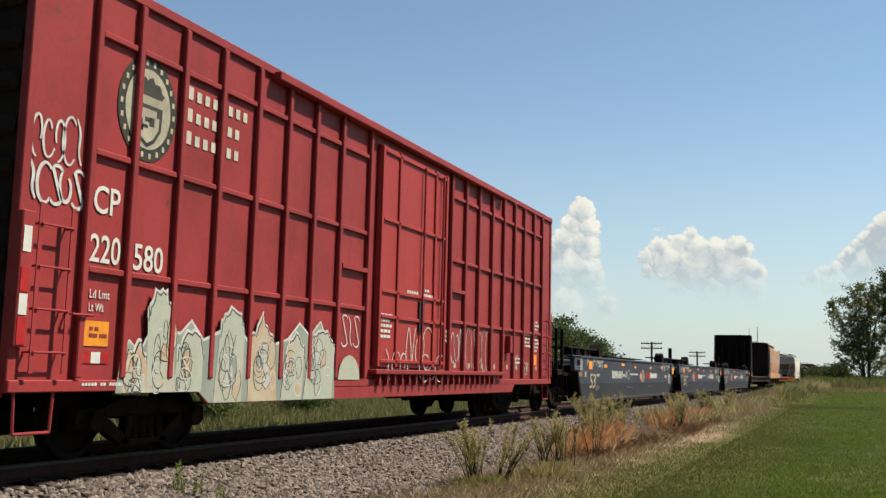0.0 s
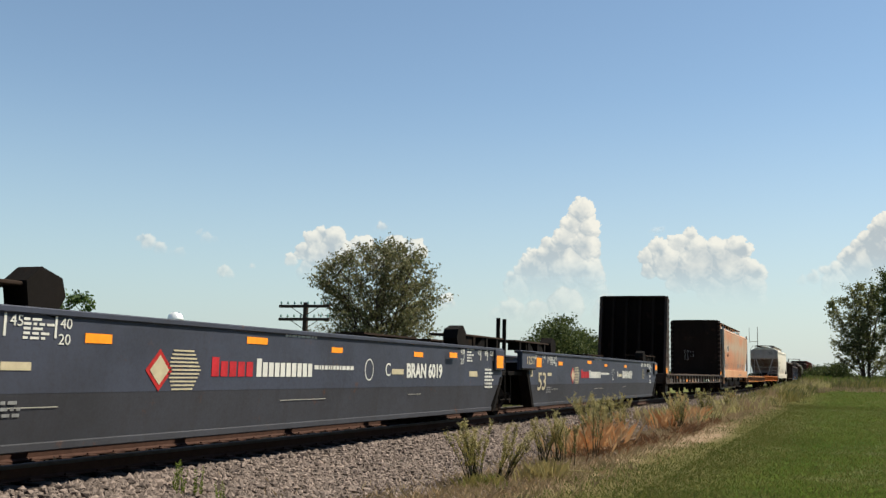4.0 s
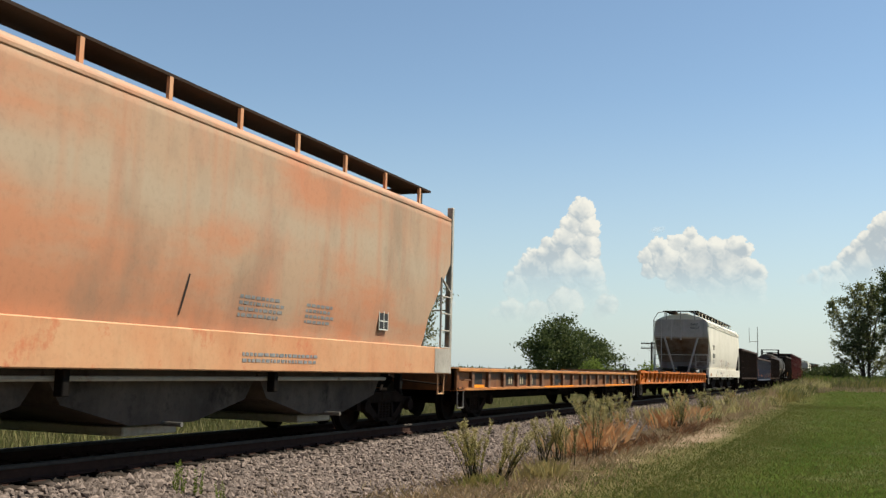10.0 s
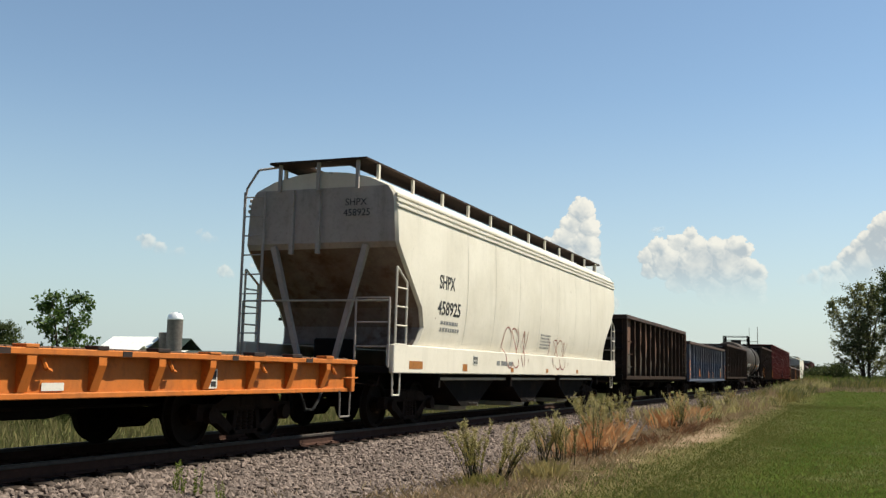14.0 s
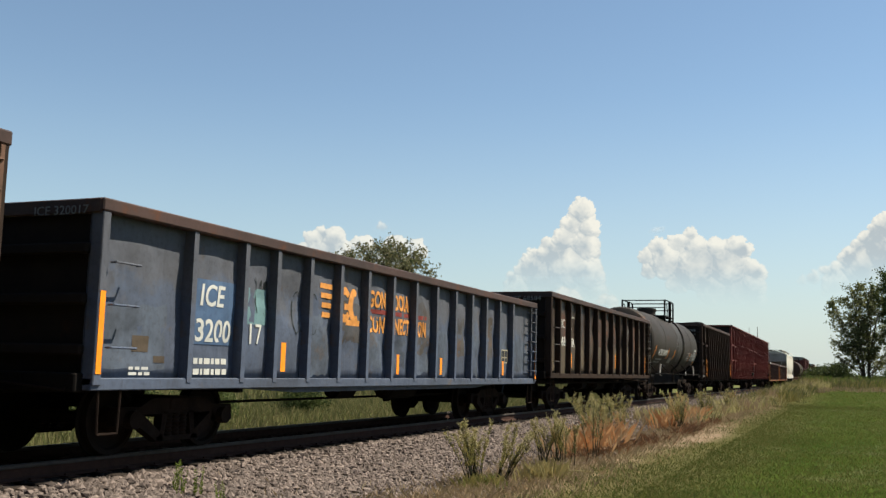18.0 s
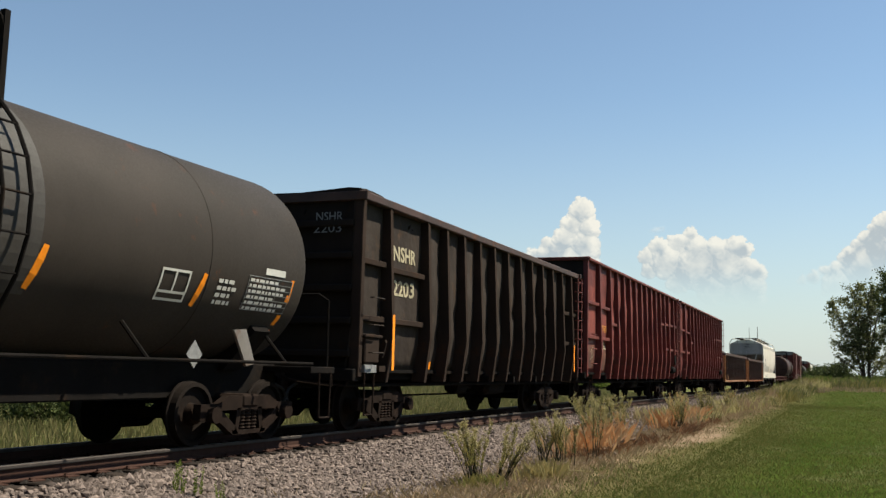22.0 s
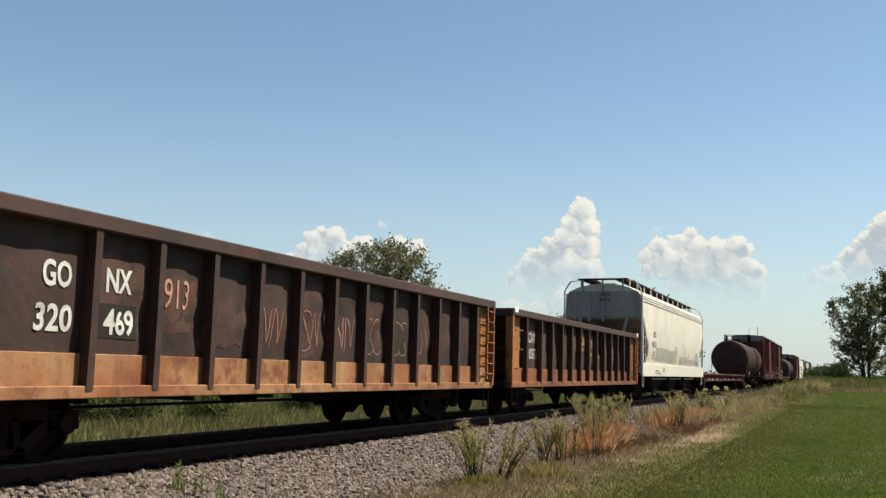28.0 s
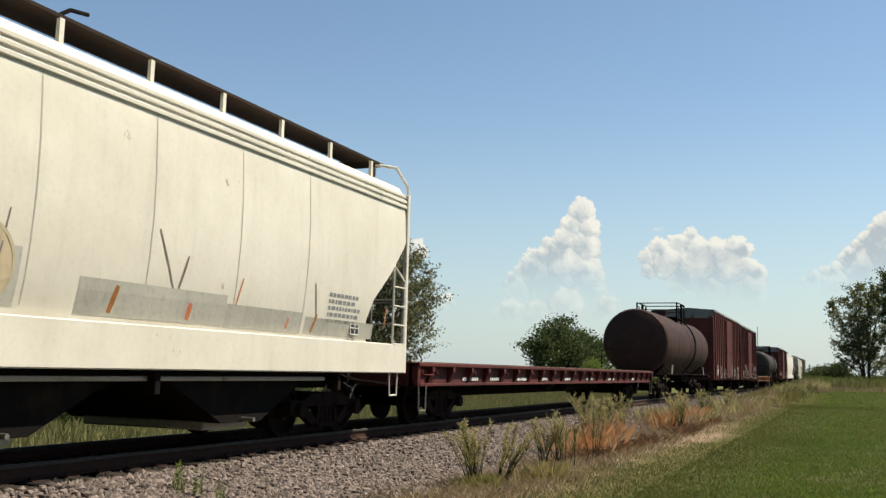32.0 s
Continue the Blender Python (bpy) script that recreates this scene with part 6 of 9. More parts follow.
    ladder(ob, lad, L - 0.5, L - 0.1, z0 + 0.1, z1 - 0.15, 7 if z1 < 3.5 else 10, 1.6, 0.1)
    for k in range(3):
        grab(ob, mat if lad == M["chip_red"] else lad, 0.15, 0.55, z0 + 0.35 + k * 0.45)
    stirrup(ob, M["truck"], 0.15, 0.5, z0), stirrup(ob, M["truck"], L - 0.5, L - 0.15, z0)
    SHIFT[sheet] = 0.7 * deep
    return ob, sheet


def faded_patches(ob, sheet, L, ribs, looks, seed):
    """Bleached or scoured fields between the ribs, with uneven edges; looks: material, low, high, share of the panels."""
    rg = random.Random(seed)
    for a, b in zip([0.1] + list(ribs), list(ribs) + [L - 0.1]):
        for k, (mt, lo, hi, share) in enumerate(looks):
            if rg.random() > share or b - a < 0.5:
                continue
            y0, y1 = a + 0.07 + (b - a) * rg.uniform(0.0, 0.14), b - 0.07 - (b - a) * rg.uniform(0.0, 0.16)
            z0, z1 = lo + rg.uniform(-0.16, 0.16), hi + rg.uniform(-0.2, 0.2)
            bm = bmesh.new()
            n = 10
            rows = []
            for j in range(n):
                row = []
                for i in range(n):
                    u, v = i / (n - 1), j / (n - 1)
                    y = y0 + (y1 - y0) * u + 0.05 * noise.noise((a * 3, v * 4, seed + k)) * (1 if i in (0, n - 1) else 0)
                    z = z0 + (z1 - z0) * v + 0.12 * noise.noise((u * 3 + a * 5, v * 2, seed + k)) * (1 if j in (0, n - 1) else 0)
                    row.append(bm.verts.new((sheet(z, y) + 0.0015 + 0.001 * k, y, z)))
                rows.append(row)
            for j in range(n - 1):
                for i in range(n - 1):
                    bm.faces.new((rows[j][i], rows[j][i + 1], rows[j + 1][i + 1], rows[j + 1][i]))
            part("paint_patch", bm, M[mt], ob, smooth=True)


def reflectors(ob, places, x):
    decal(ob, M["reflector"], places, x, "reflector", "orange reflective strip")


def spread(a, b, n):
    return [a + (b - a) * i / (n - 1) for i in range(n)]


def frame_plate(ob, y, z, w, h, x, mat=None):
    """A small stencil panel: dark field with a light border."""
    decal(ob, M["black"], [(y, y + w, z, z + h)], x, "stencil_panel", "black panel with white border")
    t = 0.018
    over = (lambda zz, yy: x(zz, yy) + 0.004) if callable(x) else x + 0.004
    SHIFT[over] = SHIFT.get(x, 0.0)
    decal(ob, mat or M["white"], [(y, y + w, z, z + t), (y, y + w, z + h - t, z + h), (y, y + t, z + t, z + h - t), (y + w - t, y + w, z + t, z + h - t), (y + w / 2, y + w / 2 + t, z + t, z + h - t), (y + t, y + w - t, z + h * 0.38, z + h * 0.38 + t)], over, "stencil_border", joined=True)


def build_gondolas():
    rg = random.Random(31)
    # rust-brown gondola
    ob, xi = gondola("rust_gondola", "rust-brown high-sided gondola with dented sides", 183.85, 14.05, 0.98, 3.2, [1.47 + i * 1.06 for i in range(12)], M["gon_rust"], M["chord"], 1, rib_mat=M["rib_dark"], deep=0.15, rib_w=0.09, inset=2.0)
    reflectors(ob, [(10.15, 10.25, 1.25, 1.8), (13.3, 13.36, 1.2, 1.9), (0.25, 0.33, 1.3, 1.9), (5.0, 5.08, 1.3, 1.7)], xi)
    frame_plate(ob, 11.15, 1.22, 0.38, 0.34, xi)
    small_print(ob, M["white"], 12.25, 1.95, 0.45, 2, rg, 0.09, xi)
        # blue gondola
    ob, xi = gondola("blue_gondola", "scuffed blue gondola with rust-brown top chord", 199.2, 15.65, 0.88, 2.8, [1.62, 2.72, 3.5, 4.4, 5.33, 6.28, 7.24, 8.22, 9.2, 10.18, 11.12, 12.0, 12.9, 13.85], M["gon_blue"], M["chord"], 2, deep=0.14, rib_w=0.09, belly=0.08)
    xt = xi
    decal(ob, M["blue_bright"], [(1.72, 2.55, 1.32, 2.12)], xt, "paint_patch", "brighter blue square behind the numbers", thick=0.006)
    lettering("ICE", 0.27, 1.8, 1.8, ob, M["white"], xt, 0.5, lean=0.15, bold=0.006)
    lettering("3200", 0.28, 1.74, 1.36, ob, M["white"], xt, 0.74, bold=0.006)
    lettering("17", 0.28, 2.9, 1.36, ob, M["white"], xt, 0.3)
    small_print(ob, M["white"], 1.75, 1.08, 0.8, 2, rg, 0.13, xt)
    decal(ob, M["faded_orange"], [(4.72 + 0.03 * i, 5.12, 2.26 - 0.145 * i, 2.34 - 0.145 * i) for i in range(4)], xt, "emblem", "orange emblem with speed stripes", joined=True)
    for cy, cut in ((5.5, 0.0), (5.86, 0.35)):
        stroke(ob, M["faded_orange"], [(cy + 0.17 * math.cos(t), 2.06 + 0.22 * math.sin(t)) for t in (0.7 + cut + (4.9 - 2 * cut) * i / 14 for i in range(15))], 0.15, xt, name="emblem")
    decal(ob, M["faded_orange"], [(5.5, 5.68, 1.98, 2.08), (5.36, 6.05, 1.74, 1.83)], xt, "emblem", joined=True)
    for txt, y, z, w in (("GON", 6.38, 2.1, 0.62), ("DOLA", 7.36, 2.1, 0.66), ("CON", 6.38, 1.68, 0.62), ("NECT", 7.36, 1.68, 0.66), ("ION", 8.36, 1.68, 0.4)):
        lettering(txt, 0.27, y, z, ob, M["faded_orange"], xt, w, bold=0.012)
    for a, b in ((6.36, 7.1), (7.34, 8.08), (8.32, 8.8)):
        decal(ob, M["graf_red"], [(a, b, 1.99, 2.06)], xt)
    tag(ob, M["graf_line"], 420, 4.0, 1.55, 0.6, 0.6, 4, 0.02, xt), tag(ob, M["graf_line"], 421, 2.95, 1.75, 0.4, 0.5, 3, 0.02, xt)
    decal(ob, M["graf_mint"], [(2.84, 3.3, 1.62, 2.1)], xt, "paint_patch", "pale mint overpainted square", thick=0.006)
    faded_patches(ob, xi, 15.65, [1.62, 2.72, 3.5, 4.4, 5.33, 6.28, 7.24, 8.22, 9.2, 10.18, 11.12, 12.0, 12.9, 13.85], (("blue_scuff", 1.05, 1.7, 0.55), ("blue_rust", 1.5, 2.2, 0.25)), 72)
    reflectors(ob, [(0.02, 0.1, 0.95, 1.82), (3.6, 3.72, 1.0, 1.4), (7.36, 7.46, 0.98, 1.32), (9.32, 9.42, 0.98, 1.3), (13.0, 13.1, 0.98, 1.3), (15.52, 15.64, 0.9, 1.75)], 1.588)
    frame_plate(ob, 12.96, 1.26, 0.42, 0.3, 1.578, M["cream"])
    decal(ob, M["gon_black"], [(0.62, 0.9, 1.2, 1.38), (1.0, 1.2, 1.08, 1.16)], xt, "tack_board")
    small_print(ob, M["white"], 0.6, 1.0, 0.35, 2, rg, 0.06, xt)
    lettering("ICE 320017", 0.1, 0.66, 2.63, ob, M["grey_text"], -0.032, 0.74, end=True)
    # black gondola
    ob, xi = gondola("black_gondola", "worn black gondola with rust patches", 216.2, 14.25, 1.02, 3.22, [0.98 + i * 1.1 for i in range(12)], M["gon_black"], M["chord"], 3, rib_mat=M["rib_dark"], deep=0.15, rib_w=0.09, inset=2.0)
    xt = xi
    faded_patches(ob, xi, 14.25, [0.98 + i * 1.1 for i in range(12)], (("black_scour", 1.15, 1.95, 0.6), ("black_rust", 2.0, 2.75, 0.45)), 73)
    lettering("ICE 68584", 0.12, 0.46, 2.98, ob, M["grey_text"], -0.032, 0.84, end=True)
    lettering("IC", 0.26, 1.42, 2.32, ob, M["white"], xt, 0.34), lettering("E", 0.26, 2.32, 2.32, ob, M["white"], xt)
    lettering("68", 0.26, 1.38, 1.82, ob, M["white"], xt, 0.4, bold=0.006), lettering("584", 0.26, 2.28, 1.82, ob, M["white"], xt, 0.6, bold=0.006)
    reflectors(ob, [(0.1, 0.18, 1.2, 1.95), (2.45, 2.55, 1.2, 1.65), (8.3, 8.4, 1.25, 1.7), (10.95, 11.05, 1.2, 1.6), (13.85, 13.93, 1.15, 1.8)], xi)
    frame_plate(ob, 11.05, 1.16, 0.36, 0.34, xi)
    for y in (2.35, 7.8, 9.2, 10.4):
        decal(ob, M["graf_white"], [(y, y + 0.1, 2.55, 2.64)], xi, "torn_sticker")
    small_print(ob, M["white"], 2.2, 2.65, 0.6, 1, rg, 0.09, xt)
    # dark chip car
    ob, xi = gondola("dark_chip_car", "dark weathered high chip gondola heaped to its rim", 246.9, 14.12, 0.98, 3.99, [1.1] + [2.775 + i * 0.955 for i in range(11)] + [13.3], M["chip_dark"], M["chord"], 4, rib_mat=M["rib_dark"], deep=0.25, rib_top=0.15, rib_w=0.1, taper=0.1, hanging=0.12, inset=1.95,
                     bars_at=((0.12, 1.03, 2.85), (0.12, 1.03, 1.9), (1.17, 2.7, 2.8), (1.17, 2.7, 1.9), (12.4, 13.22, 2.75), (12.4, 13.22, 1.9), (13.38, 14.0, 2.75), (13.38, 14.0, 1.9)))
    lettering("NSHR", 0.27, 1.32, 3.0, ob, M["cream"], xi, 0.95, bold=0.008), lettering("2203", 0.27, 1.3, 2.38, ob, M["cream"], xi, 0.92, bold=0.008)
    lettering("NSHR", 0.15, 0.62, 3.5, ob, M["grey_text"], -0.034, 0.5, end=True), lettering("2203", 0.15, 0.58, 3.3, ob, M["grey_text"], -0.034, 0.52, end=True)
    reflectors(ob, [(1.055, 1.145, 1.05, 2.0), (13.26, 13.34, 1.1, 1.85)], 1.577)
    reflectors(ob, [(3.05, 3.3, 1.08, 1.22), (5.75, 6.0, 1.08, 1.22), (7.5, 7.75, 1.08, 1.22), (10.3, 10.4, 1.1, 1.3)], xi)
    decal(ob, M["chip_red"], [(13.38, 13.99, a, b) for a, b in ((1.06, 1.83), (1.97, 2.68), (2.82, 3.8))], xi, "paint_patch", "oxide-red panel beside the ladder", thick=0.006)
    # bowed riser plates over the near end
    bm = bmesh.new()
    prism(bm, [(0.0, 3.95), (0.0, 4.02), (0.12, 4.04), (0.45, 4.04), (0.8, 4.02), (1.12, 3.97)], 1.4, 1.44, "x")
    part("side_riser", bm, M["chip_dark"], ob, "dark plate that rises over the rim")
    bm = bmesh.new()
    prism(bm, [(-1.4, 3.94), (1.42, 3.94), (1.42, 4.03), (1.2, 4.05), (0.85, 4.03), (0.3, 4.0), (-0.4, 4.01), (-0.9, 4.03), (-1.4, 4.0)], -0.02, 0.03)
    part("end_riser", bm, M["end_shade"], ob, "plate with an uneven top edge, shade put into its dark colour")
    # brake rigging box, retainer pipe and step plates on the near corner
    part("brake_box", B(1.18, 1.5, 0.2, 0.72, 1.16, 1.58, bevel=0.02), M["rib_dark"], ob)
    part("box_lid", B(1.34, 1.53, 0.14, 0.78, 1.58, 1.63, bevel=0.01), M["rib_dark"], ob)
    part("box_handle", rods([(1.52, 0.8, 1.25), (1.56, 0.86, 1.5), (1.52, 0.92, 1.55)], 0.016), M["rib_dark"], ob)
    part("route_card_plate", B(1.18, 1.49, 0.22, 0.66, 1.0, 1.13, bevel=0.004), M["grey_text"], ob, "pale scuffed card plate")
    part("tack_board", B(1.18, 1.49, 0.76, 1.0, 1.02, 1.12, bevel=0.004), M["rib_dark"], ob)
    rng = np.random.default_rng(5)
    v, f = leaf_cloud([(rg.uniform(-1.1, 1.1), rg.uniform(0.3, 13.8), 3.78 + rg.uniform(-0.1, 0.14)) for _ in range(260)], 20, 0.12, 0.06, rng, 0.5)
    stuff("load", v, f, M["under"], "", ob)
    part("load_heap", B(-1.14, 1.14, 0.12, 14.0, 1.1, 3.8, bevel=0.2), M["under"], ob)
    # red chip cars
    for k, (y0, L) in enumerate(((262.1, 17.5), (280.5, 17.45))):
        ribs = [1.65, 3.2] + [4.35 + i * 1.07 for i in range(10)] + [15.05, 16.4] if k == 0 else [1.62, 3.28, 4.45] + [5.65 + i * 1.06 for i in range(9)] + [15.2, 16.3]
        st = ((0.12, 1.58, 3.27), (0.12, 1.58, 2.2), (1.72, 3.14, 3.22), (1.72, 3.14, 2.2), (3.3, 4.3, 2.74), (13.05, 13.9, 3.25), (14.1, 15.0, 3.28), (14.1, 15.0, 2.2), (15.1, 16.3, 3.3), (15.1, 16.3, 2.2), (16.5, 17.3, 3.3), (16.5, 17.3, 2.2))
        ob, xi = gondola("red_chip_car", "oxide-red high ribbed chip gondola, " + ("rust-scarred along its lower side" if k == 0 else "cleaner paint with white numbers"), y0, L, 1.02, 4.66, ribs, M["chip_red"], M["chip_red"], 6 + k, deep=0.21, rib_top=0.12, rib_w=0.12, taper=0.08, hanging=0.1, chord_h=0.09, bars_at=st, inset=2.2)
        xt = xi
        faded_patches(ob, xi, L, ribs, (("chip_salmon", 2.25, 3.85, 0.75), ("chip_scar", 1.14, 1.9, 0.8)) if k == 0 else (("chip_salmon", 1.6, 4.1, 0.3),), 60 + k)
        if k == 0:
            lettering("YARR", 0.25, 2.15, 2.42, ob, M["faded_orange"], xt, 0.72), lettering("32002", 0.24, 1.95, 1.86, ob, M["cream"], xt, 0.85)
            decal(ob, M["streak"], [(y, y + 0.28, 1.12, 1.12 + h) for y, h in ((3.2, 0.5), (5.3, 0.55), (9.55, 0.45))], xt, "rust_patch")
            tag(ob, M["cream"], 71, 0.6, 1.5, 0.5, 0.4, 2, 0.016, xt)
            for i, (y, h) in enumerate(((3.45, 0.6), (4.5, 0.85), (5.55, 1.0), (6.62, 0.95), (7.7, 0.85), (8.75, 0.8), (9.85, 0.95), (10.9, 0.7), (11.95, 0.6))):
                tag(ob, M["graf_tan"], 300 + i, y + 0.05, 1.2, 0.42, h * 0.75, 4, 0.045, xt)
                tag(ob, M["peach"], 80 + i, y + 0.1, 1.3, 0.4, h * 0.55, 5, 0.014, xt)
        else:
            lettering("YARR", 0.25, 2.0, 2.42, ob, M["white"], xt, 0.72), lettering("32001", 0.25, 1.9, 1.86, ob, M["white"], xt, 0.85)
            decal(ob, M["cream"], [(4.62, 4.84, 1.98, 2.0), (4.62, 4.84, 2.2, 2.22), (4.62, 4.64, 2.0, 2.2), (4.82, 4.84, 2.0, 2.2)], xt, "stencil_border", joined=True)
        frame_plate(ob, 14.15, 1.3, 0.42, 0.78, xi)
        small_print(ob, M["grey_text"], 13.2, 1.75, 0.4, 4, rg, 0.1, xt)
        reflectors(ob, [(13.05, 13.15, 1.15, 1.75)] + ([(8.62, 8.74, 1.12, 1.85), (11.92, 12.02, 1.12, 1.6), (3.4, 3.5, 1.12, 1.8)] if k == 0 else []), xt)
        part("brake_wheel", lathe(bmesh.new(), [(0.2, 1.6), (0.24, 1.61), (0.24, 1.63), (0.2, 1.64)], 18, "x", (0.03, 15.8, 1.75)), M["under"], ob)
        part("air_tank", lathe(bmesh.new(), [(0.08, 15.2), (0.16, 15.25), (0.16, 15.95), (0.08, 16.0)], 14, "y", (1.5, 0, 1.3)), M["under"], ob)
        if k == 1:
            for i, (y, z, w, h) in enumerate(((15.3, 3.6, 0.6, 0.9), (15.35, 3.35, 0.5, 0.5), (15.25, 2.4, 0.6, 0.8), (15.15, 1.7, 0.6, 0.8))):
                tag(ob, M["graf_green"], 95 + i, y + 0.15, z, w, h, 2, 0.035, xt)
            tag(ob, M["graf_white"], 99, 13.2, 1.3, 0.8, 0.6, 3, 0.03, xt)
    # two mill gondolas, brown with an orange lower band
    ribs = [1.45] + [2.82 + i * 1.04 for i in range(12)]
    ob, xi = gondola("mill_gondola", "brown mill gondola with faded orange band and white numbers", 298.9, 15.3, 0.8, 2.62, ribs, M["mill_brown"], M["chord"], 9, low=(M["mill_band"], 0.36), deep=0.165, rib_w=0.1, end_panels=M["mill_orange"], chord_h=0.17)
    xt = xi
    lettering("GO", 0.26, 2.08, 1.83, ob, M["white"], xt, 0.4, bold=0.009), lettering("NX", 0.26, 2.98, 1.83, ob, M["white"], xt, 0.4, bold=0.009)
    lettering("320", 0.27, 2.02, 1.38, ob, M["white"], xt, 0.5, bold=0.009)
    decal(ob, M["patch_dark"], [(2.9, 3.52, 1.33, 1.7)], xt, "paint_patch", "black square behind the numbers", thick=0.006)
    lettering("469", 0.27, 2.97, 1.38, ob, M["white"], xt, 0.5, bold=0.009)
    faded_patches(ob, xi, 15.3, ribs, (("mill_stain", 1.3, 2.1, 0.5),), 74)
    lettering("913", 0.36, 3.95, 1.72, ob, M["peach"], xt, 0.45)
    for i, y in enumerate((5.9, 7.0, 8.05, 9.1, 10.15, 11.2)):
        tag(ob, M["peach"], 110 + i, y, 1.3, 0.6, 0.6, 2, 0.014, xt)
    decal(ob, M["barn_white"], [(0.1, 0.34, 2.5, 2.62)], 1.602, "chord_patch")
    ob, xi = gondola("mill_gondola", "brown mill gondola with orange ends and scrawled sides", 315.5, 14.95, 0.8, 2.56, [1.2] + [2.46 + i * 1.015 for i in range(12)], M["mill_brown"], M["chord"], 10, low=(M["mill_rust"], 0.36), deep=0.165, rib_w=0.1, end_panels=M["mill_orange"], chord_h=0.17)
    xt = xi
    faded_patches(ob, xi, 14.95, [1.2] + [2.46 + i * 1.015 for i in range(12)], (("mill_stain", 1.3, 2.1, 0.5),), 75)
    lettering("GONX", 0.27, 1.38, 1.8, ob, M["white"], xt, 0.9), lettering("310572", 0.27, 1.28, 1.4, ob, M["white"], xt, 1.08)
    tag(ob, M["graf_white"], 130, 0.45, 1.6, 0.7, 0.3, 4, 0.02, xt)
    for i, y in enumerate((2.7, 3.65, 6.7, 7.6, 10.6)):
        tag(ob, M["graf_tan"] if i < 4 else M["cream"], 140 + i, y, 1.35, 0.6, 0.55, 3, 0.022, xt)
    tag(ob, M["cream"], 150, 13.75, 1.3, 0.3, 0.4, 2, 0.03, xt)
    frame_plate(ob, 12.7, 1.1, 0.36, 0.3, xt)
    decal(ob, M["mill_orange"], [(12.7, 13.06, 1.42, 1.6), (13.72, 13.98, 1.0, 2.2)], xt, "paint_patch")
    for y, z, w, h in ((6.68, 1.9, 0.7, 0.34), (7.72, 1.86, 0.28, 0.34), (8.1, 1.86, 0.26, 0.36)):
        decal(ob, M["mill_letter"], [(y, y + w, z, z + h)], xt, "faded_letter", "sun-bleached cream block letter", thick=0.003)
    decal(ob, M["mill_letter"], [(6.5, 7.38, 1.74, 1.8), (6.5, 6.62, 1.54, 1.68), (7.86, 7.94, 1.42, 1.7), (7.94, 8.3, 1.6, 1.7), (8.78, 8.86, 1.5, 1.66), (8.86, 9.3, 1.56, 1.68)], xt, "faded_letter")
    decal(ob, M["mill_brown"], [(6.86, 7.2, 2.0, 2.12)], lambda z, y=0: xt(z, y) + 0.004, "letter_gap")
    tag(ob, M["graf_tan"], 430, 8.78, 1.2, 0.6, 0.45, 4, 0.025, xt), tag(ob, M["graf_tan"], 431, 9.8, 1.2, 0.5, 0.6, 4, 0.022, xt)
    decal(ob, M["barn_white"], [(0.1, 0.34, 2.47, 2.6), (14.7, 14.94, 2.47, 2.6)], 1.602, "chord_patch")


# ---------------------------------------------------------------- covered hoppers
def loft(bm, levels, L):
    """Stacked rounded rectangles: each level is z, half width, end inset."""
    rings = []
    for z, w, e in levels:
        ring = []
        c = 0.05
        for x, y in ((w, e + c), (w, L - e - c), (w - c, L - e), (-w + c, L - e), (-w, L - e - c), (-w, e + c), (-w + c, e), (w - c, e)):
            ring.append(bm.verts.new((x, y, z)))
        # long sides are cut in panels so that they stay smooth
        rings.append(ring)
    for a, b in zip(rings, rings[1:]):
        for i in range(8):
            bm.faces.new((a[i], a[(i + 1) % 8], b[(i + 1) % 8], b[i]))
    bm.faces.new(rings[0][::-1]), bm.faces.new(rings[-1])
    return bm


def shape_of(levels):
    zs, ws = [l[0] for l in levels], [l[1] for l in levels]
    return lambda z, y=0: float(np.interp(z, zs, ws))


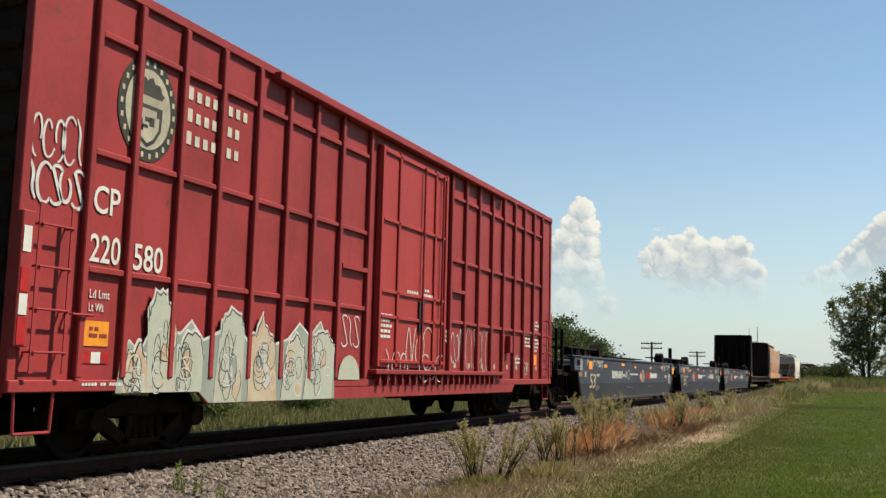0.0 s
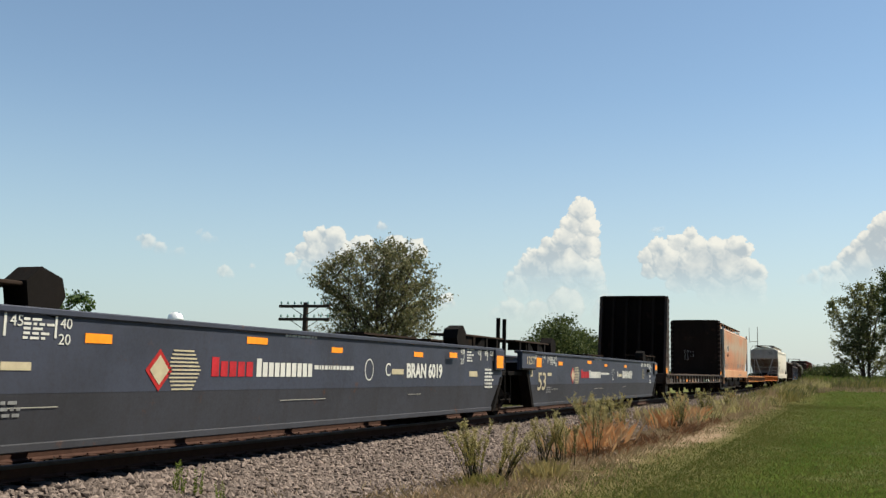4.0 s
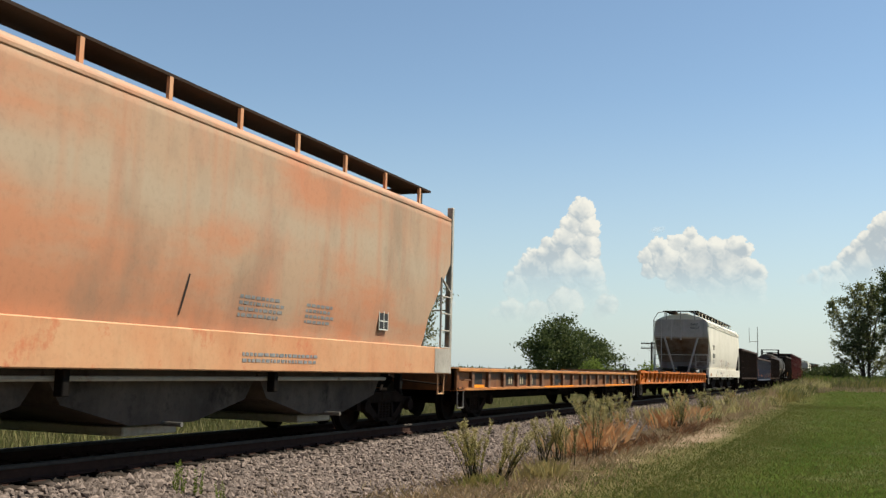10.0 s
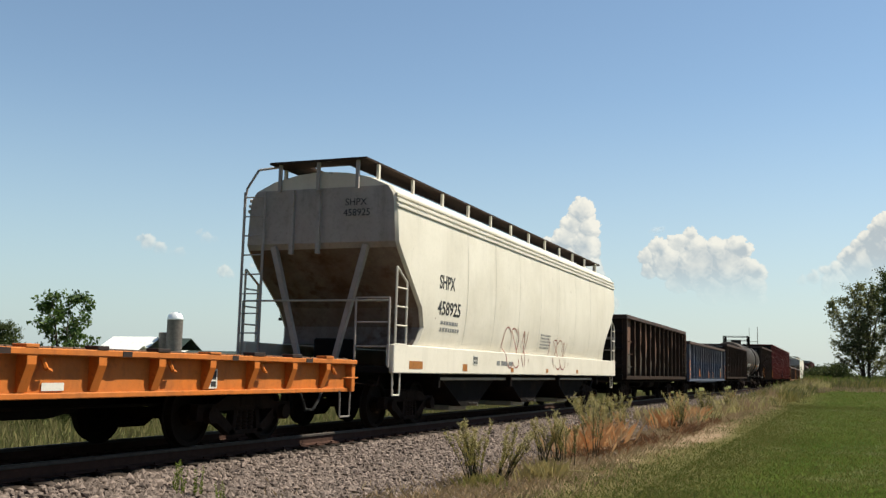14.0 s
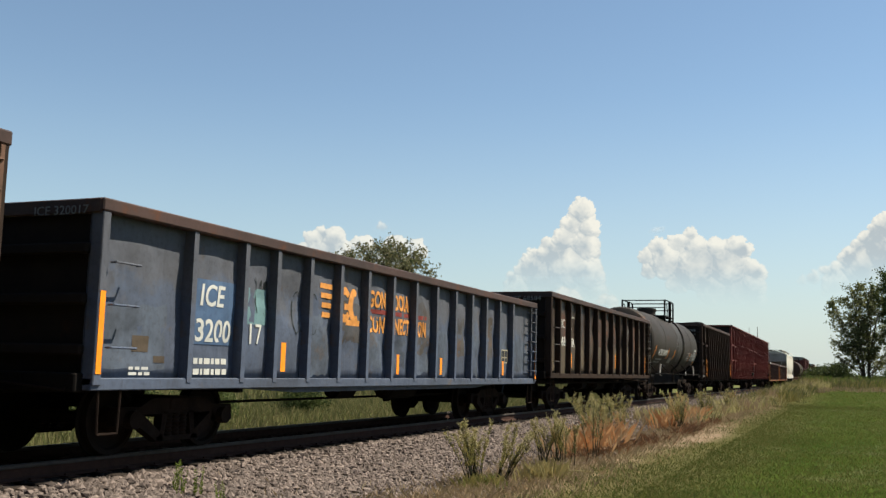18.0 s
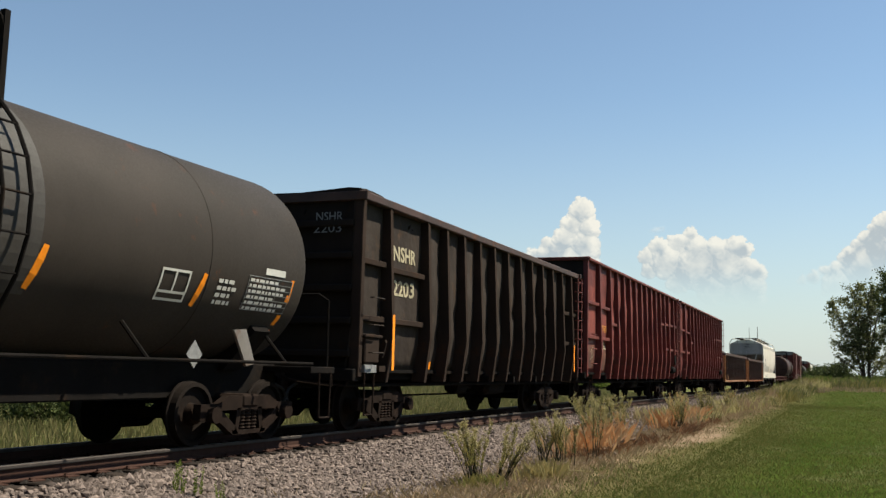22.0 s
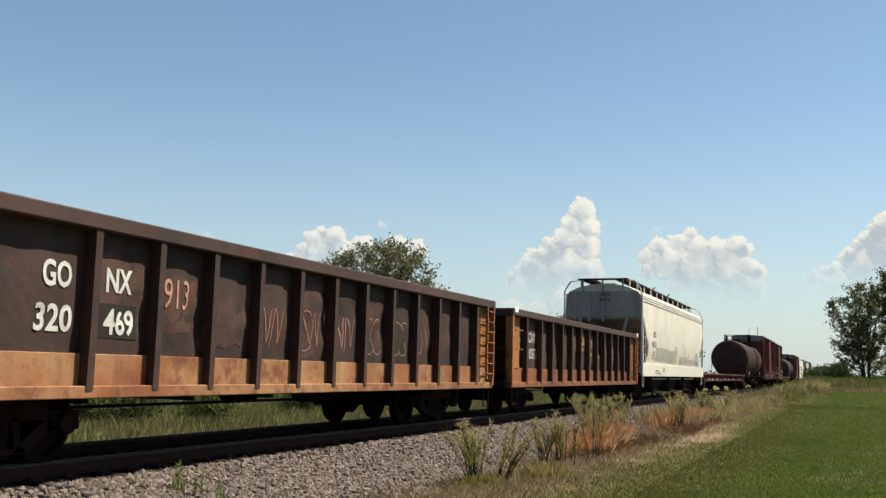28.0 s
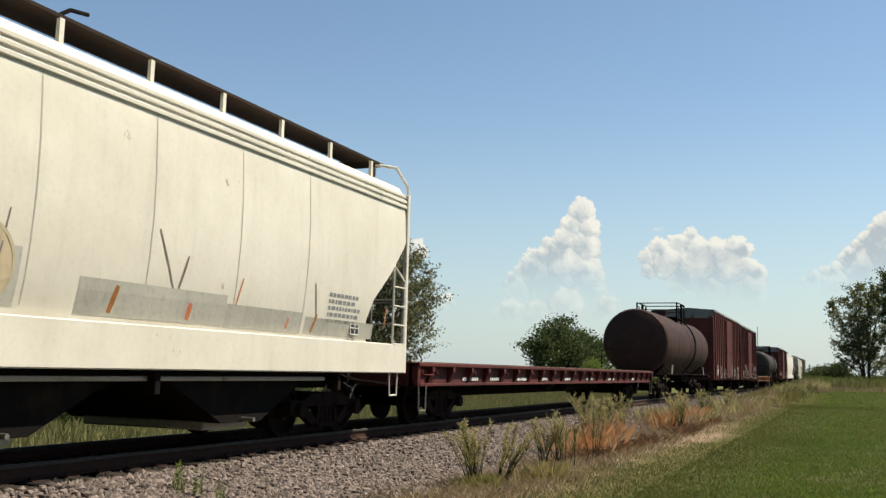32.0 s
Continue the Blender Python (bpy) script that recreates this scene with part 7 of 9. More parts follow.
def hopper(name, label, y0, L, body, sill_mat, end_mat, slope_mat, posts, eave_ridges, seed, top=4.32, slim_post=False):
    ob = car(name, label, "hopper car", y0)
    if posts:      # straight tapered side with tuck-under
        levels = [(1.5, 1.44, 1.12), (1.7, 1.47, 1.05), (2.05, 1.515, 0.98), (2.5, 1.545, 0.62), (3.15, 1.56, 0.04), (3.9, 1.56, 0.03), (top - 0.24, 1.56, 0.03), (top - 0.1, 1.5, 0.03), (top + 0.03, 1.3, 0.03), (top + 0.22, 0.8, 0.03), (top + 0.28, 0.3, 0.03)]
    else:          # round-sided
        levels = [(1.5, 1.43, 1.22), (1.62, 1.46, 1.3), (1.85, 1.505, 1.38), (2.2, 1.545, 1.2), (2.7, 1.575, 0.62), (3.2, 1.575, 0.12), (3.3, 1.57, 0.05), (3.7, 1.55, 0.04), (4.0, 1.53, 0.04), (top - 0.14, 1.5, 0.04), (top, 1.4, 0.04), (top + 0.16, 1.05, 0.04), (top + 0.27, 0.55, 0.04), (top + 0.3, 0.2, 0.04)]
    shape = shape_of(levels)
    hull = part("hull", loft(bmesh.new(), levels, L), body, ob, smooth=True)
    hull.data.set_sharp_from_angle(angle=radians(28))
    # slope sheets and ends
    for q, d in ((0.0, 1), (L, -1)):
        low = [l for l in levels if l[0] <= 3.31]
        for a, b in zip(low, low[1:]):
            bm = bmesh.new()
            v = [bm.verts.new(p) for p in ((-a[1] + 0.06, q + d * (a[2] - 0.012), a[0]), (a[1] - 0.06, q + d * (a[2] - 0.012), a[0]), (b[1] - 0.06, q + d * (b[2] - 0.012), b[0]), (-b[1] + 0.06, q + d * (b[2] - 0.012), b[0]))]
            bm.faces.new(v)
            part("slope_sheet", bm, slope_mat, ob, "brown stained slope sheet")
        up = [l for l in levels if 3.1 <= l[0] <= top + 0.04]
        bm = bmesh.new()
        for a, b in zip(up, up[1:]):
            bm.faces.new([bm.verts.new(p) for p in ((-a[1] + 0.05, q + d * (a[2] - 0.014), a[0]), (a[1] - 0.05, q + d * (a[2] - 0.014), a[0]), (b[1] - 0.05, q + d * (b[2] - 0.014), b[0]), (-b[1] + 0.05, q + d * (b[2] - 0.014), b[0]))])
        part("end_sheet", bm, end_mat, ob)
        for x in (-1.0, 1.0):
            bm = bmesh.new()
            rod(bm, (x * 0.95, q + 0.06 * d, 3.25), (x * 0.35, q + 0.1 * d, 1.15), 0.075, 4, 0.06)
            part("end_brace", bm, end_mat, ob)
        for x in (-0.55, 0.0):
            part("end_stiffener", B(x - 0.035, x + 0.035, *sorted((q - 0.04 * d, q + 0.03 * d)), 3.1, top - 0.02), end_mat, ob)
        part("end_platform", B(-1.5, 1.5, *sorted((q - 0.02 * d, q + 1.1 * d)), 1.0, 1.12), M["under"], ob)
        part("shear_plate", B(-0.3, 0.3, *sorted((q + 0.5 * d, q + 1.1 * d)), 1.12, 1.6, bevel=0.03), M["under"], ob)
        for x in (-1.52, 1.52):
            if posts:
                part("corner_post", B(x - 0.06, x + 0.06, *sorted((q - 0.02 * d, q + 0.07 * d)), 1.0, top + 0.1, bevel=0.01), M["hop_pale"], ob, "pale grey corner post")
        if slim_post:
            part("corner_post", B(1.5, 1.575, *sorted((q - 0.05 * d, q + 0.05 * d)), 1.0, top - 0.12, bevel=0.01), sill_mat, ob, "pale corner post")
        # end ladder, grab bends over the roof edge and the low rail by the steps
        rungs = [1.3 + i * 0.36 for i in range(9)]
        lad = [(-1.55, -1.12)] if not posts else [(-1.52, -1.1), (0.5, 0.92)]
        for xa, xb in lad:
            for x in (xa, xb):
                part("end_ladder_rail", rods([(x, q - 0.07 * d, 1.1), (x, q - 0.07 * d, top - 0.02)], 0.026, 6), end_mat, ob)
            for z in rungs:
                if z < top - 0.1:
                    part("rung", rods([(xa, q - 0.07 * d, z), (xb, q - 0.07 * d, z)], 0.014, 5), end_mat, ob)
        for x in ((-1.55, 1.53) if slim_post else ((-1.55,) if not posts else ())):
            part("grab_bend", rods([(x, q - 0.07 * d, top - 0.15), (x * 0.98, q - 0.06 * d, top + 0.06), (x * 0.84, q - 0.03 * d, top + 0.4), (x * 0.6, q + 0.1 * d, top + 0.46)], 0.03 if slim_post else 0.022, 6), sill_mat if slim_post else end_mat, ob)
        if not posts:
            for x in (0.85, 1.5):
                part("rail_post", rods([(x, q - 0.06 * d, 1.1), (x, q - 0.06 * d, 2.3)], 0.02, 6), end_mat, ob)
            for z in (1.45, 1.87, 2.3):
                part("rail_bar", rods([(0.85, q - 0.06 * d, z), (1.5, q - 0.06 * d, z)], 0.014, 5), end_mat, ob)
        part("crossover_board", B(-1.0, 1.0, *sorted((q - 0.14 * d, q + 0.33 * d)), top + 0.46, top + 0.5), M["rib_dark"], ob, "dark steel grating crossover board")
        for x in (-0.8, 0.0, 0.8):
            part("board_bracket", B(x - 0.03, x + 0.03, *sorted((q - 0.1 * d, q - 0.05 * d)), top - 0.05, top + 0.46), end_mat, ob)
        part("end_handrail", rods([(-1.5, q - 0.05 * d, 1.1), (-1.5, q - 0.05 * d, 2.25), (1.5, q - 0.05 * d, 2.25), (1.5, q - 0.05 * d, 1.1)], 0.018, 6), M["hop_dusty"], ob)
    for s in (-1, 1):
        xa, xb = sorted((s * 1.43, s * 1.58))
        part("side_sill", B(xa, xb, 0, L, 1.0, 1.5, bevel=0.015), sill_mat, ob)
        for i in range(eave_ridges):
            z = top - 0.16 - i * 0.1
            w = shape(z)
            xa, xb = sorted((s * (w - 0.02), s * (w + 0.03)))
            part("eave_ridge", B(xa, xb, 0.05, L - 0.05, z - 0.032, z + 0.032, bevel=0.012), body, ob)
        # side ladder by the leading end
        for yy0, yy1 in ((0.08, 0.52), (L - 0.52, L - 0.08)):
            st = part("side_ladder", rods([(s * 1.56, yy0, 1.45), (s * 1.56, yy0, 2.85), (s * 1.56, yy1, 2.6), (s * 1.56, yy1, 1.45)], 0.022, 6), M["hop_pale"] if posts else sill_mat, ob)
            for i in range(4):
                part("rung", rods([(s * 1.57, yy0, 1.5 + i * 0.33), (s * 1.57, yy1, 1.5 + i * 0.33)], 0.016, 6), M["hop_pale"] if posts else sill_mat, st)
            stirrup(ob, sill_mat, yy0, yy1 - 0.12, 1.0, s * 1.52, 0.62)
        # running board with its brackets
        xa, xb = sorted((s * 0.42, s * 1.0))
        part("running_board", B(xa, xb, 0.35, L - 0.35, top + 0.46, top + 0.5), M["rib_dark"], ob, "dark steel grating running board")
        n = int(L / 1.5)
        for i in range(n + 1):
            y = 0.4 + (L - 0.8) * i / n
            part("board_bracket", B(*sorted((s * 0.95, s * 1.0)), y - 0.035, y + 0.035, top + 0.13, top + 0.46), sill_mat if posts else M["hop_white"], ob)
    for i in range(9):
        y = 1.2 + (L - 2.4) * i / 8
        part("roof_hatch", B(-0.32, 0.32, y - 0.35, y + 0.35, top + 0.24, top + 0.42, bevel=0.04), M["hop_dusty"], ob)
    # bays under the sill
    for k in range(3):
        c = L * (0.26 + 0.24 * k)
        bm = bmesh.new()
        w = 1.18 if posts else 1.25
        if posts:
            prism(bm, [(c - 2.0, 1.02), (c - 1.7, 0.62), (c - 0.6, 0.36), (c + 0.6, 0.36), (c + 1.7, 0.62), (c + 2.0, 1.02)], -w, w, "x")
        else:
            prism(bm, [(c - 1.9, 1.02), (c - 0.45, 0.32), (c + 0.45, 0.32), (c + 1.9, 1.02)], -w, w, "x")
        part("bay", bm, M["hop_bay"] if posts else M["under"], ob, "dusty brown hopper bay")
        part("outlet_gate", B(-1.0, 1.0, c - 0.5, c + 0.5, 0.22, 0.34, bevel=0.02), M["hop_dusty"], ob)
        part("gate_shaft", rods([(1.0, c, 0.36), (1.45, c, 0.36)], 0.03, 8), M["steel"], ob)
    running_gear(ob, L, 1.85, brakes=False)
    part("train_line_pipe", rods([(1.35, 2.5, 0.9), (1.35, L - 2.5, 0.9)], 0.03, 6), M["hop_dusty"], ob)
    for f in (0.13, 0.38, 0.62, 0.87):
        part("side_bracket", B(1.38, 1.5, L * f - 0.05, L * f + 0.05, 0.72, 1.0, bevel=0.01), M["under"], ob)
    return ob, shape


def seams(ob, ys, shape, z0, z1, mat, w=0.018):
    decal(ob, mat, [(y, y + w, z0, z1) for y in ys], shape=shape, name="panel_seam", thick=0.003)


def streaks(ob, spots, shape, mat):
    for y, z0, z1, lean, w in spots:
        stroke(ob, mat, [(y + lean * t, z0 + (z1 - z0) * t) for t in (0, 0.25, 0.5, 0.75, 1)], w, shape=shape, name="streak", lift=0.005)


def build_hoppers():
    rg = random.Random(41)
    # faded orange hopper
    ob, sh = hopper("orange_hopper", "faded orange and tan covered hopper with rusty roof rim", 108.1, 16.42, M["hop_tan"], M["hop_sill"], M["hop_grey"], M["hop_brown"], True, 1, 1, 4.2)
    lettering("UTFX", 0.28, 2.0, 2.8, ob, M["black"], shape=sh, wide=0.78), lettering("56425", 0.24, 2.0, 2.38, ob, M["black"], shape=sh, wide=0.92)
    small_print(ob, M["grey_text"], 1.9, 1.85, 1.0, 4, rg, 0.09, shape=sh)
    small_print(ob, M["grey_text"], 9.2, 1.95, 1.1, 4, rg, 0.08, shape=sh), small_print(ob, M["grey_text"], 10.9, 1.95, 0.9, 4, rg, 0.08, shape=sh)
    frame_plate(ob, 13.3, 1.72, 0.36, 0.38, sh(1.9) + 0.01)
    small_print(ob, M["grey_text"], 9.2, 1.2, 2.2, 2, rg, 0.08, 1.582)
    streaks(ob, [(1.5, 1.62, 2.0, 0.15, 0.05), (2.9, 1.6, 2.2, 0.16, 0.05), (5.1, 1.62, 2.15, 0.12, 0.04), (8.0, 1.65, 2.15, 0.1, 0.04)], sh, M["flat_brown"])
    decal(ob, M["hop_pale"], [(0.0, 0.42, 1.02, 1.48), (15.6, 16.4, 1.02, 1.48)], 1.581, "paint_patch", "bare pale grey end of the sill")
    decal(ob, M["hop_pale"], [(1.92, 2.9, 2.72, 3.12)], shape=sh, name="paint_patch", label="pale patch behind the reporting mark", thick=0.003)
    # white hoppers
    for k, (y0, L, label) in enumerate(((164.35, 17.6, "cream-white round-sided covered hopper with faint red scrawls"), (331.6, 17.35, "cream-white covered hopper with grey patches and rust streaks"))):
        ob, sh = hopper("white_hopper", label, y0, L, M["hop_white"], M["hop_white"], M["hop_end"], M["hop_brown"], False, 3, 2 + k, 4.3, k == 1)
        seams(ob, [L * f for f in (0.2, 0.3, 0.4, 0.5, 0.6, 0.7, 0.8)], sh, 1.6, 3.9, M["hop_dusty"])
        if k == 0:
            lettering("SHPX", 0.27, 2.0, 2.64, ob, M["black"], shape=sh, wide=0.8, bold=0.005), lettering("458925", 0.27, 1.98, 2.14, ob, M["black"], shape=sh, wide=1.2, bold=0.005)
            small_print(ob, M["grey_text"], 2.2, 1.95, 1.2, 2, rg, 0.13, shape=sh)
            bars(ob, M["grey_text"], 5.4, 1.2, 0.1, "III IIIIII IIII", 1.582, 0.075)
            tag(ob, M["graf_red"], 160, 6.0, 1.15, 1.8, 0.95, 4, 0.035, shape=lambda z, y=0: max(sh(z), 1.58 if z < 1.5 else 0))
            tag(ob, M["graf_red"], 161, 9.6, 1.15, 1.9, 0.8, 4, 0.03, shape=lambda z, y=0: max(sh(z), 1.58 if z < 1.5 else 0))
            decal(ob, M["streak"], [(0.65, 1.25, 1.08, 1.22), (3.3, 3.55, 1.06, 1.2), (6.4, 6.6, 1.06, 1.16), (9.3, 9.5, 1.06, 1.16), (12.4, 12.6, 1.06, 1.16)], 1.582, "reflector", "dull worn orange reflector")
            small_print(ob, M["grey_text"], 9.0, 2.0, 0.9, 5, rg, 0.08, shape=sh)
            lettering("SHPX", 0.13, 0.55, 3.95, ob, M["black"], -0.042, end=True), lettering("458925", 0.13, 0.52, 3.76, ob, M["black"], -0.042, end=True)
        else:
            lettering("AEX", 0.26, 2.22, 2.58, ob, M["black"], shape=sh, wide=0.66), lettering("8676", 0.26, 2.07, 2.18, ob, M["black"], shape=sh, wide=0.95)
            small_print(ob, M["grey_text"], 2.3, 1.95, 0.8, 3, rg, 0.12, shape=sh)
            decal(ob, M["hop_dusty"], [(3.1, 6.0, 1.62, 2.2), (6.0, 8.6, 1.58, 2.15), (9.4, 12.0, 1.56, 1.95), (12.0, 13.9, 1.55, 1.85), (14.0, 16.2, 1.55, 1.8)], shape=sh, name="dust_patch", label="grey overpainted patch")
            streaks(ob, [(1.2, 1.62, 2.42, 0.12, 0.07), (4.6, 1.62, 1.95, 0.1, 0.05), (9.9, 1.6, 1.9, 0.08, 0.08), (14.2, 1.58, 1.85, 0.1, 0.06), (16.6, 1.8, 2.1, 0.02, 0.05)], sh, M["streak"])
            streaks(ob, [(10.9, 1.95, 2.6, -0.35, 0.03), (11.0, 1.95, 2.35, 0.12, 0.04), (14.3, 1.75, 2.3, -0.15, 0.03), (8.3, 1.8, 2.5, 0.1, 0.02)], sh, M["hop_brown"])
            pts = [(8.1 + 0.42 * math.cos(a), 1.95 + 0.42 * math.sin(a)) for a in (6.3 * i / 24 for i in range(25))]
            bm = bmesh.new()
            bm.faces.new([bm.verts.new((sh(p[1]) + 0.007, p[0], p[1])) for p in pts[:-1]])
            part("faded_emblem", bm, M["disc"], ob, "faded cream disc")
            stroke(ob, M["cream"], pts, 0.05, shape=sh, name="faded_emblem", lift=0.009)
            streaks(ob, [(7.3, 1.6, 1.9, 0.05, 0.1), (7.45, 1.9, 2.5, 0.12, 0.04), (11.25, 1.6, 1.8, 0.03, 0.09), (12.2, 1.85, 2.2, 0.1, 0.03), (13.5, 1.6, 1.75, 0.03, 0.05)], sh, M["rust_run"])
            small_print(ob, M["grey_text"], 14.6, 2.15, 1.2, 5, rg, 0.1, shape=sh)
            frame_plate(ob, 15.4, 1.6, 0.3, 0.26, sh(1.7) + 0.01)
            small_print(ob, M["grey_text"], 2.6, 1.2, 1.2, 2, rg, 0.1, 1.582)
            for y in (5.6, 9.5):
                part("hatch_latch", rods([(0.95, y - 0.1, 4.79), (0.98, y + 0.05, 4.9), (1.0, y + 0.3, 4.93)], 0.025, 5), M["under"], ob)
            for i in range(6):
                small_bars = [(-0.3 + 0.12 * j, -0.22 + 0.12 * j, 3.76 - i * 0.1, 3.79 - i * 0.1) for j in range(3 + (i * 5) % 4)]
                bm = bmesh.new()
                for p, q, lo, hi in small_bars:
                    box(bm, p, q, -0.019, -0.016, lo, hi)
                part("stencilling", bm, M["grey_text"], ob)["kind"] = "stuff"
            lettering("AEX", 0.15, -0.1, 4.1, ob, M["black"], -0.042, end=True), lettering("8676", 0.15, -0.12, 3.9, ob, M["black"], -0.042, end=True)
        frame_plate(ob, 3.9 if k == 0 else 4.55, 1.2, 0.26, 0.18, 1.582)


# ---------------------------------------------------------------- boxcars
def build_boxcar():
    ob = car("red_boxcar", "red high-cube boxcar with a sliding door and spray-painted lower side", "boxcar", 6.9)
    L, z0, z1, R = 18.2, 0.77, 5.2, M["box_red"]
    X = 1.5
    d0, d1 = 7.62, 10.6
    part("body", B(-X, X, 0.025, L - 0.025, z0 + 0.03, z1 - 0.06, bevel=0.02), R, ob)
    bm = bmesh.new()
    prism(bm, [(-1.5, z1 - 0.1), (1.5, z1 - 0.1), (1.5, z1 - 0.05), (0, z1 + 0.06), (-1.5, z1 - 0.05)], 0.0, L)
    part("roof", bm, M["box_roof"], ob)
    for s in (-1, 1):
        a, b = sorted((s * (X + 0.002), s * (X + 0.05)))
        part("side_sill", B(a, b, 0, L, z0, z0 + 0.12, bevel=0.01), R, ob)
        part("eave", B(a, b, 0, L, z1 - 0.13, z1 - 0.01, bevel=0.01), R, ob)
        bm = bmesh.new()
        prism(bm, [(2.85, z0 + 0.02), (3.1, z0 - 0.17), (L - 3.3, z0 - 0.17), (L - 3.05, z0 + 0.02)], a, b, "x")
        part("deep_sill", bm, R, ob)
        a, b = sorted((s * X, s * 1.575))
        ribs = [0.88, 1.54, 2.34, 3.12, 3.94, 4.72, 5.5, 6.32, 7.3, 10.95, 11.75, 12.55, 13.4, 14.2, 15.0, 15.75, 16.55, 17.3]
        first = part("side_post", B(a, b, -0.045, 0.045, z0 + 0.14, z1 - 0.14, bevel=0.012), R, ob)
        first.location = (0, ribs[0], 0)
        for r in ribs[1:]:
            again(first, (0, r, 0))
        for z in (4.55, 3.27, 2.03):
            for r, q in zip(ribs, ribs[1:]):
                if r == 7.3 or (z > 4.6):
                    continue
                part("panel_bar", B(a, s * 1.55 if s > 0 else b, r + 0.06, q - 0.06, z - 0.035, z + 0.035, bevel=0.01) if s > 0 else B(-1.55, b, r + 0.06, q - 0.06, z - 0.035, z + 0.035), R, ob)
        part("panel_bar", B(a, b, 6.4, 7.24, 2.62, 2.69), R, ob), part("panel_bar", B(a, b, 11.0, 11.7, 2.62, 2.69), R, ob)
        # door, its track and gear
        a, b = sorted((s * 1.505, s * 1.58))
        door = part("sliding_door", B(a, b, d0, d1, 1.1, 4.86, bevel=0.01), M["box_door"], ob, "brighter red sliding door")
        a, b = sorted((s * 1.58, s * 1.615))
        for y in (d0 + 0.06, d0 + 0.75, d1 - 0.6, d1 - 0.06):
            part("door_post", B(a, b, y - 0.045, y + 0.045, 1.1, 4.86, bevel=0.01), M["box_door"], door)
        for z in (1.2, 1.95, 2.38, 3.6, 4.78):
            part("door_bar", B(a, b, d0 + 0.12, d1 - 0.12, z - 0.03, z + 0.03, bevel=0.008), M["box_door"], door)
        for y in (9.4, 10.3):
            part("lock_rod", rods([(s * 1.63, y, 1.15), (s * 1.63, y, 4.8)], 0.022, 8), M["box_door"], door)
        part("lock_lever", B(a, b, 9.3, 9.52, 1.75, 2.3), M["black"], door, "black lock lever")
        a, b = sorted((s * 1.5, s * 1.66))
        part("upper_track", B(a, b, 4.25, 14.1, 5.0, 5.12, bevel=0.012), R, ob)
        part("lower_track", B(a, b, d0 - 0.1, 14.1, 0.98, 1.06, bevel=0.012), R, ob)
        for i in range(20):
            part("track_bracket", B(*sorted((s * 1.5, s * 1.62)), d0 + 0.1 + i * 0.3, d0 + 0.16 + i * 0.3, 0.8, 0.98), R, ob)
    for q, d in ((0.0, 1), (L, -1)):
        for k in range(9):
            z = 1.1 + k * 0.43
            # ends painted near black for their shade, not the body red
            part("end_corrugation", B(-1.4, 1.4, *sorted((q - 0.06 * d, q + 0.03 * d)), z, z + 0.2, bevel=0.045), M["end_shade"], ob)
        part("end_sheet", B(-1.44, 1.44, *sorted((q + 0.016 * d, q + 0.03 * d)), z0 + 0.06, z1 - 0.12), M["end_shade"], ob, "end sheet with its shade put into a near-black colour")
        part("end_sill", B(-1.45, 1.45, *sorted((q - 0.12 * d, q + 0.06 * d)), 0.72, 1.0, bevel=0.02), R, ob)
        for s in (-1, 1):
            part("corner_angle", B(*sorted((s * 1.42, s * 1.53)), *sorted((q - 0.01 * d, q + 0.1 * d)), z0, z1 - 0.06, bevel=0.01), R, ob)
    ladder(ob, R, 0.2, 0.62, 0.95, 2.6, 4, 1.6, 0.1)
    ladder(ob, R, L - 0.6, L - 0.2, 0.95, 2.6, 4, 1.6, 0.1)
    part("tackboard", B(1.52, 1.6, -0.02, 0.14, 1.2, 2.5, bevel=0.01), R, ob)
    decal(ob, M["refl_red"], [(0.0, 0.1, 1.22, 1.48), (0.0, 0.1, 1.72, 1.95)], 1.603, "reflector"), decal(ob, M["white"], [(0.0, 0.1, 1.5, 1.7), (0.0, 0.1, 2.1, 2.35)], 1.603, "reflector")
    for y in (0.7, L - 0.9):
        part("grab_iron", rods([(1.5, y, 1.55), (1.6, y, 1.55), (1.6, y + 0.3, 1.55), (1.5, y + 0.3, 1.55)], 0.013, 6), R, ob)
    part("placard_holder", B(1.5, 1.62, 14.55, 14.72, 1.5, 1.9, bevel=0.01), R, ob)
    stirrup(ob, R, 0.12, 0.62, z0, 1.5, 0.38), stirrup(ob, R, L - 0.62, L - 0.12, z0, 1.5, 0.38)
    # markings
    x = 1.506
    for txt, y, z, w in (("CP", 0.99, 2.64, 0.4), ("220", 0.98, 2.12, 0.46), ("580", 1.66, 2.1, 0.5)):
        lettering(txt, 0.3, y, z, ob, M["white"], x, w, bold=0.004)
    for z, pat in ((4.25, "IiiiIiii"), (3.98, "Iiiiiii"), (3.7, "Iiiiiii")):
        bars(ob, M["pale_mark"], 2.46, z, 0.16, pat, x, 0.165, slim=0.55)
    lettering("Ld Lmt", 0.09, 1.02, 1.74, ob, M["white"], x, 0.3), lettering("Lt Wt", 0.09, 1.02, 1.6, ob, M["white"], x, 0.22)
    decal(ob, M["placard"], [(0.98, 1.34, 1.24, 1.5)], x, "yellow_placard", "dull orange-yellow placard")
    small_print(ob, M["graf_red"], 1.05, 1.4, 0.22, 2, random.Random(4), 0.07, x + 0.004)
    decal(ob, M["white"], [(1.1, 1.24, 1.06, 1.18)], x, "sticker"), decal(ob, M["refl_red"], [(0.98, 1.09, 1.06, 1.18), (1.25, 1.36, 1.06, 1.18)], x, "sticker")
    bars(ob, M["white"], 0.95, 0.83, 0.04, "iiiii ii iiiii", 1.552, 0.045)
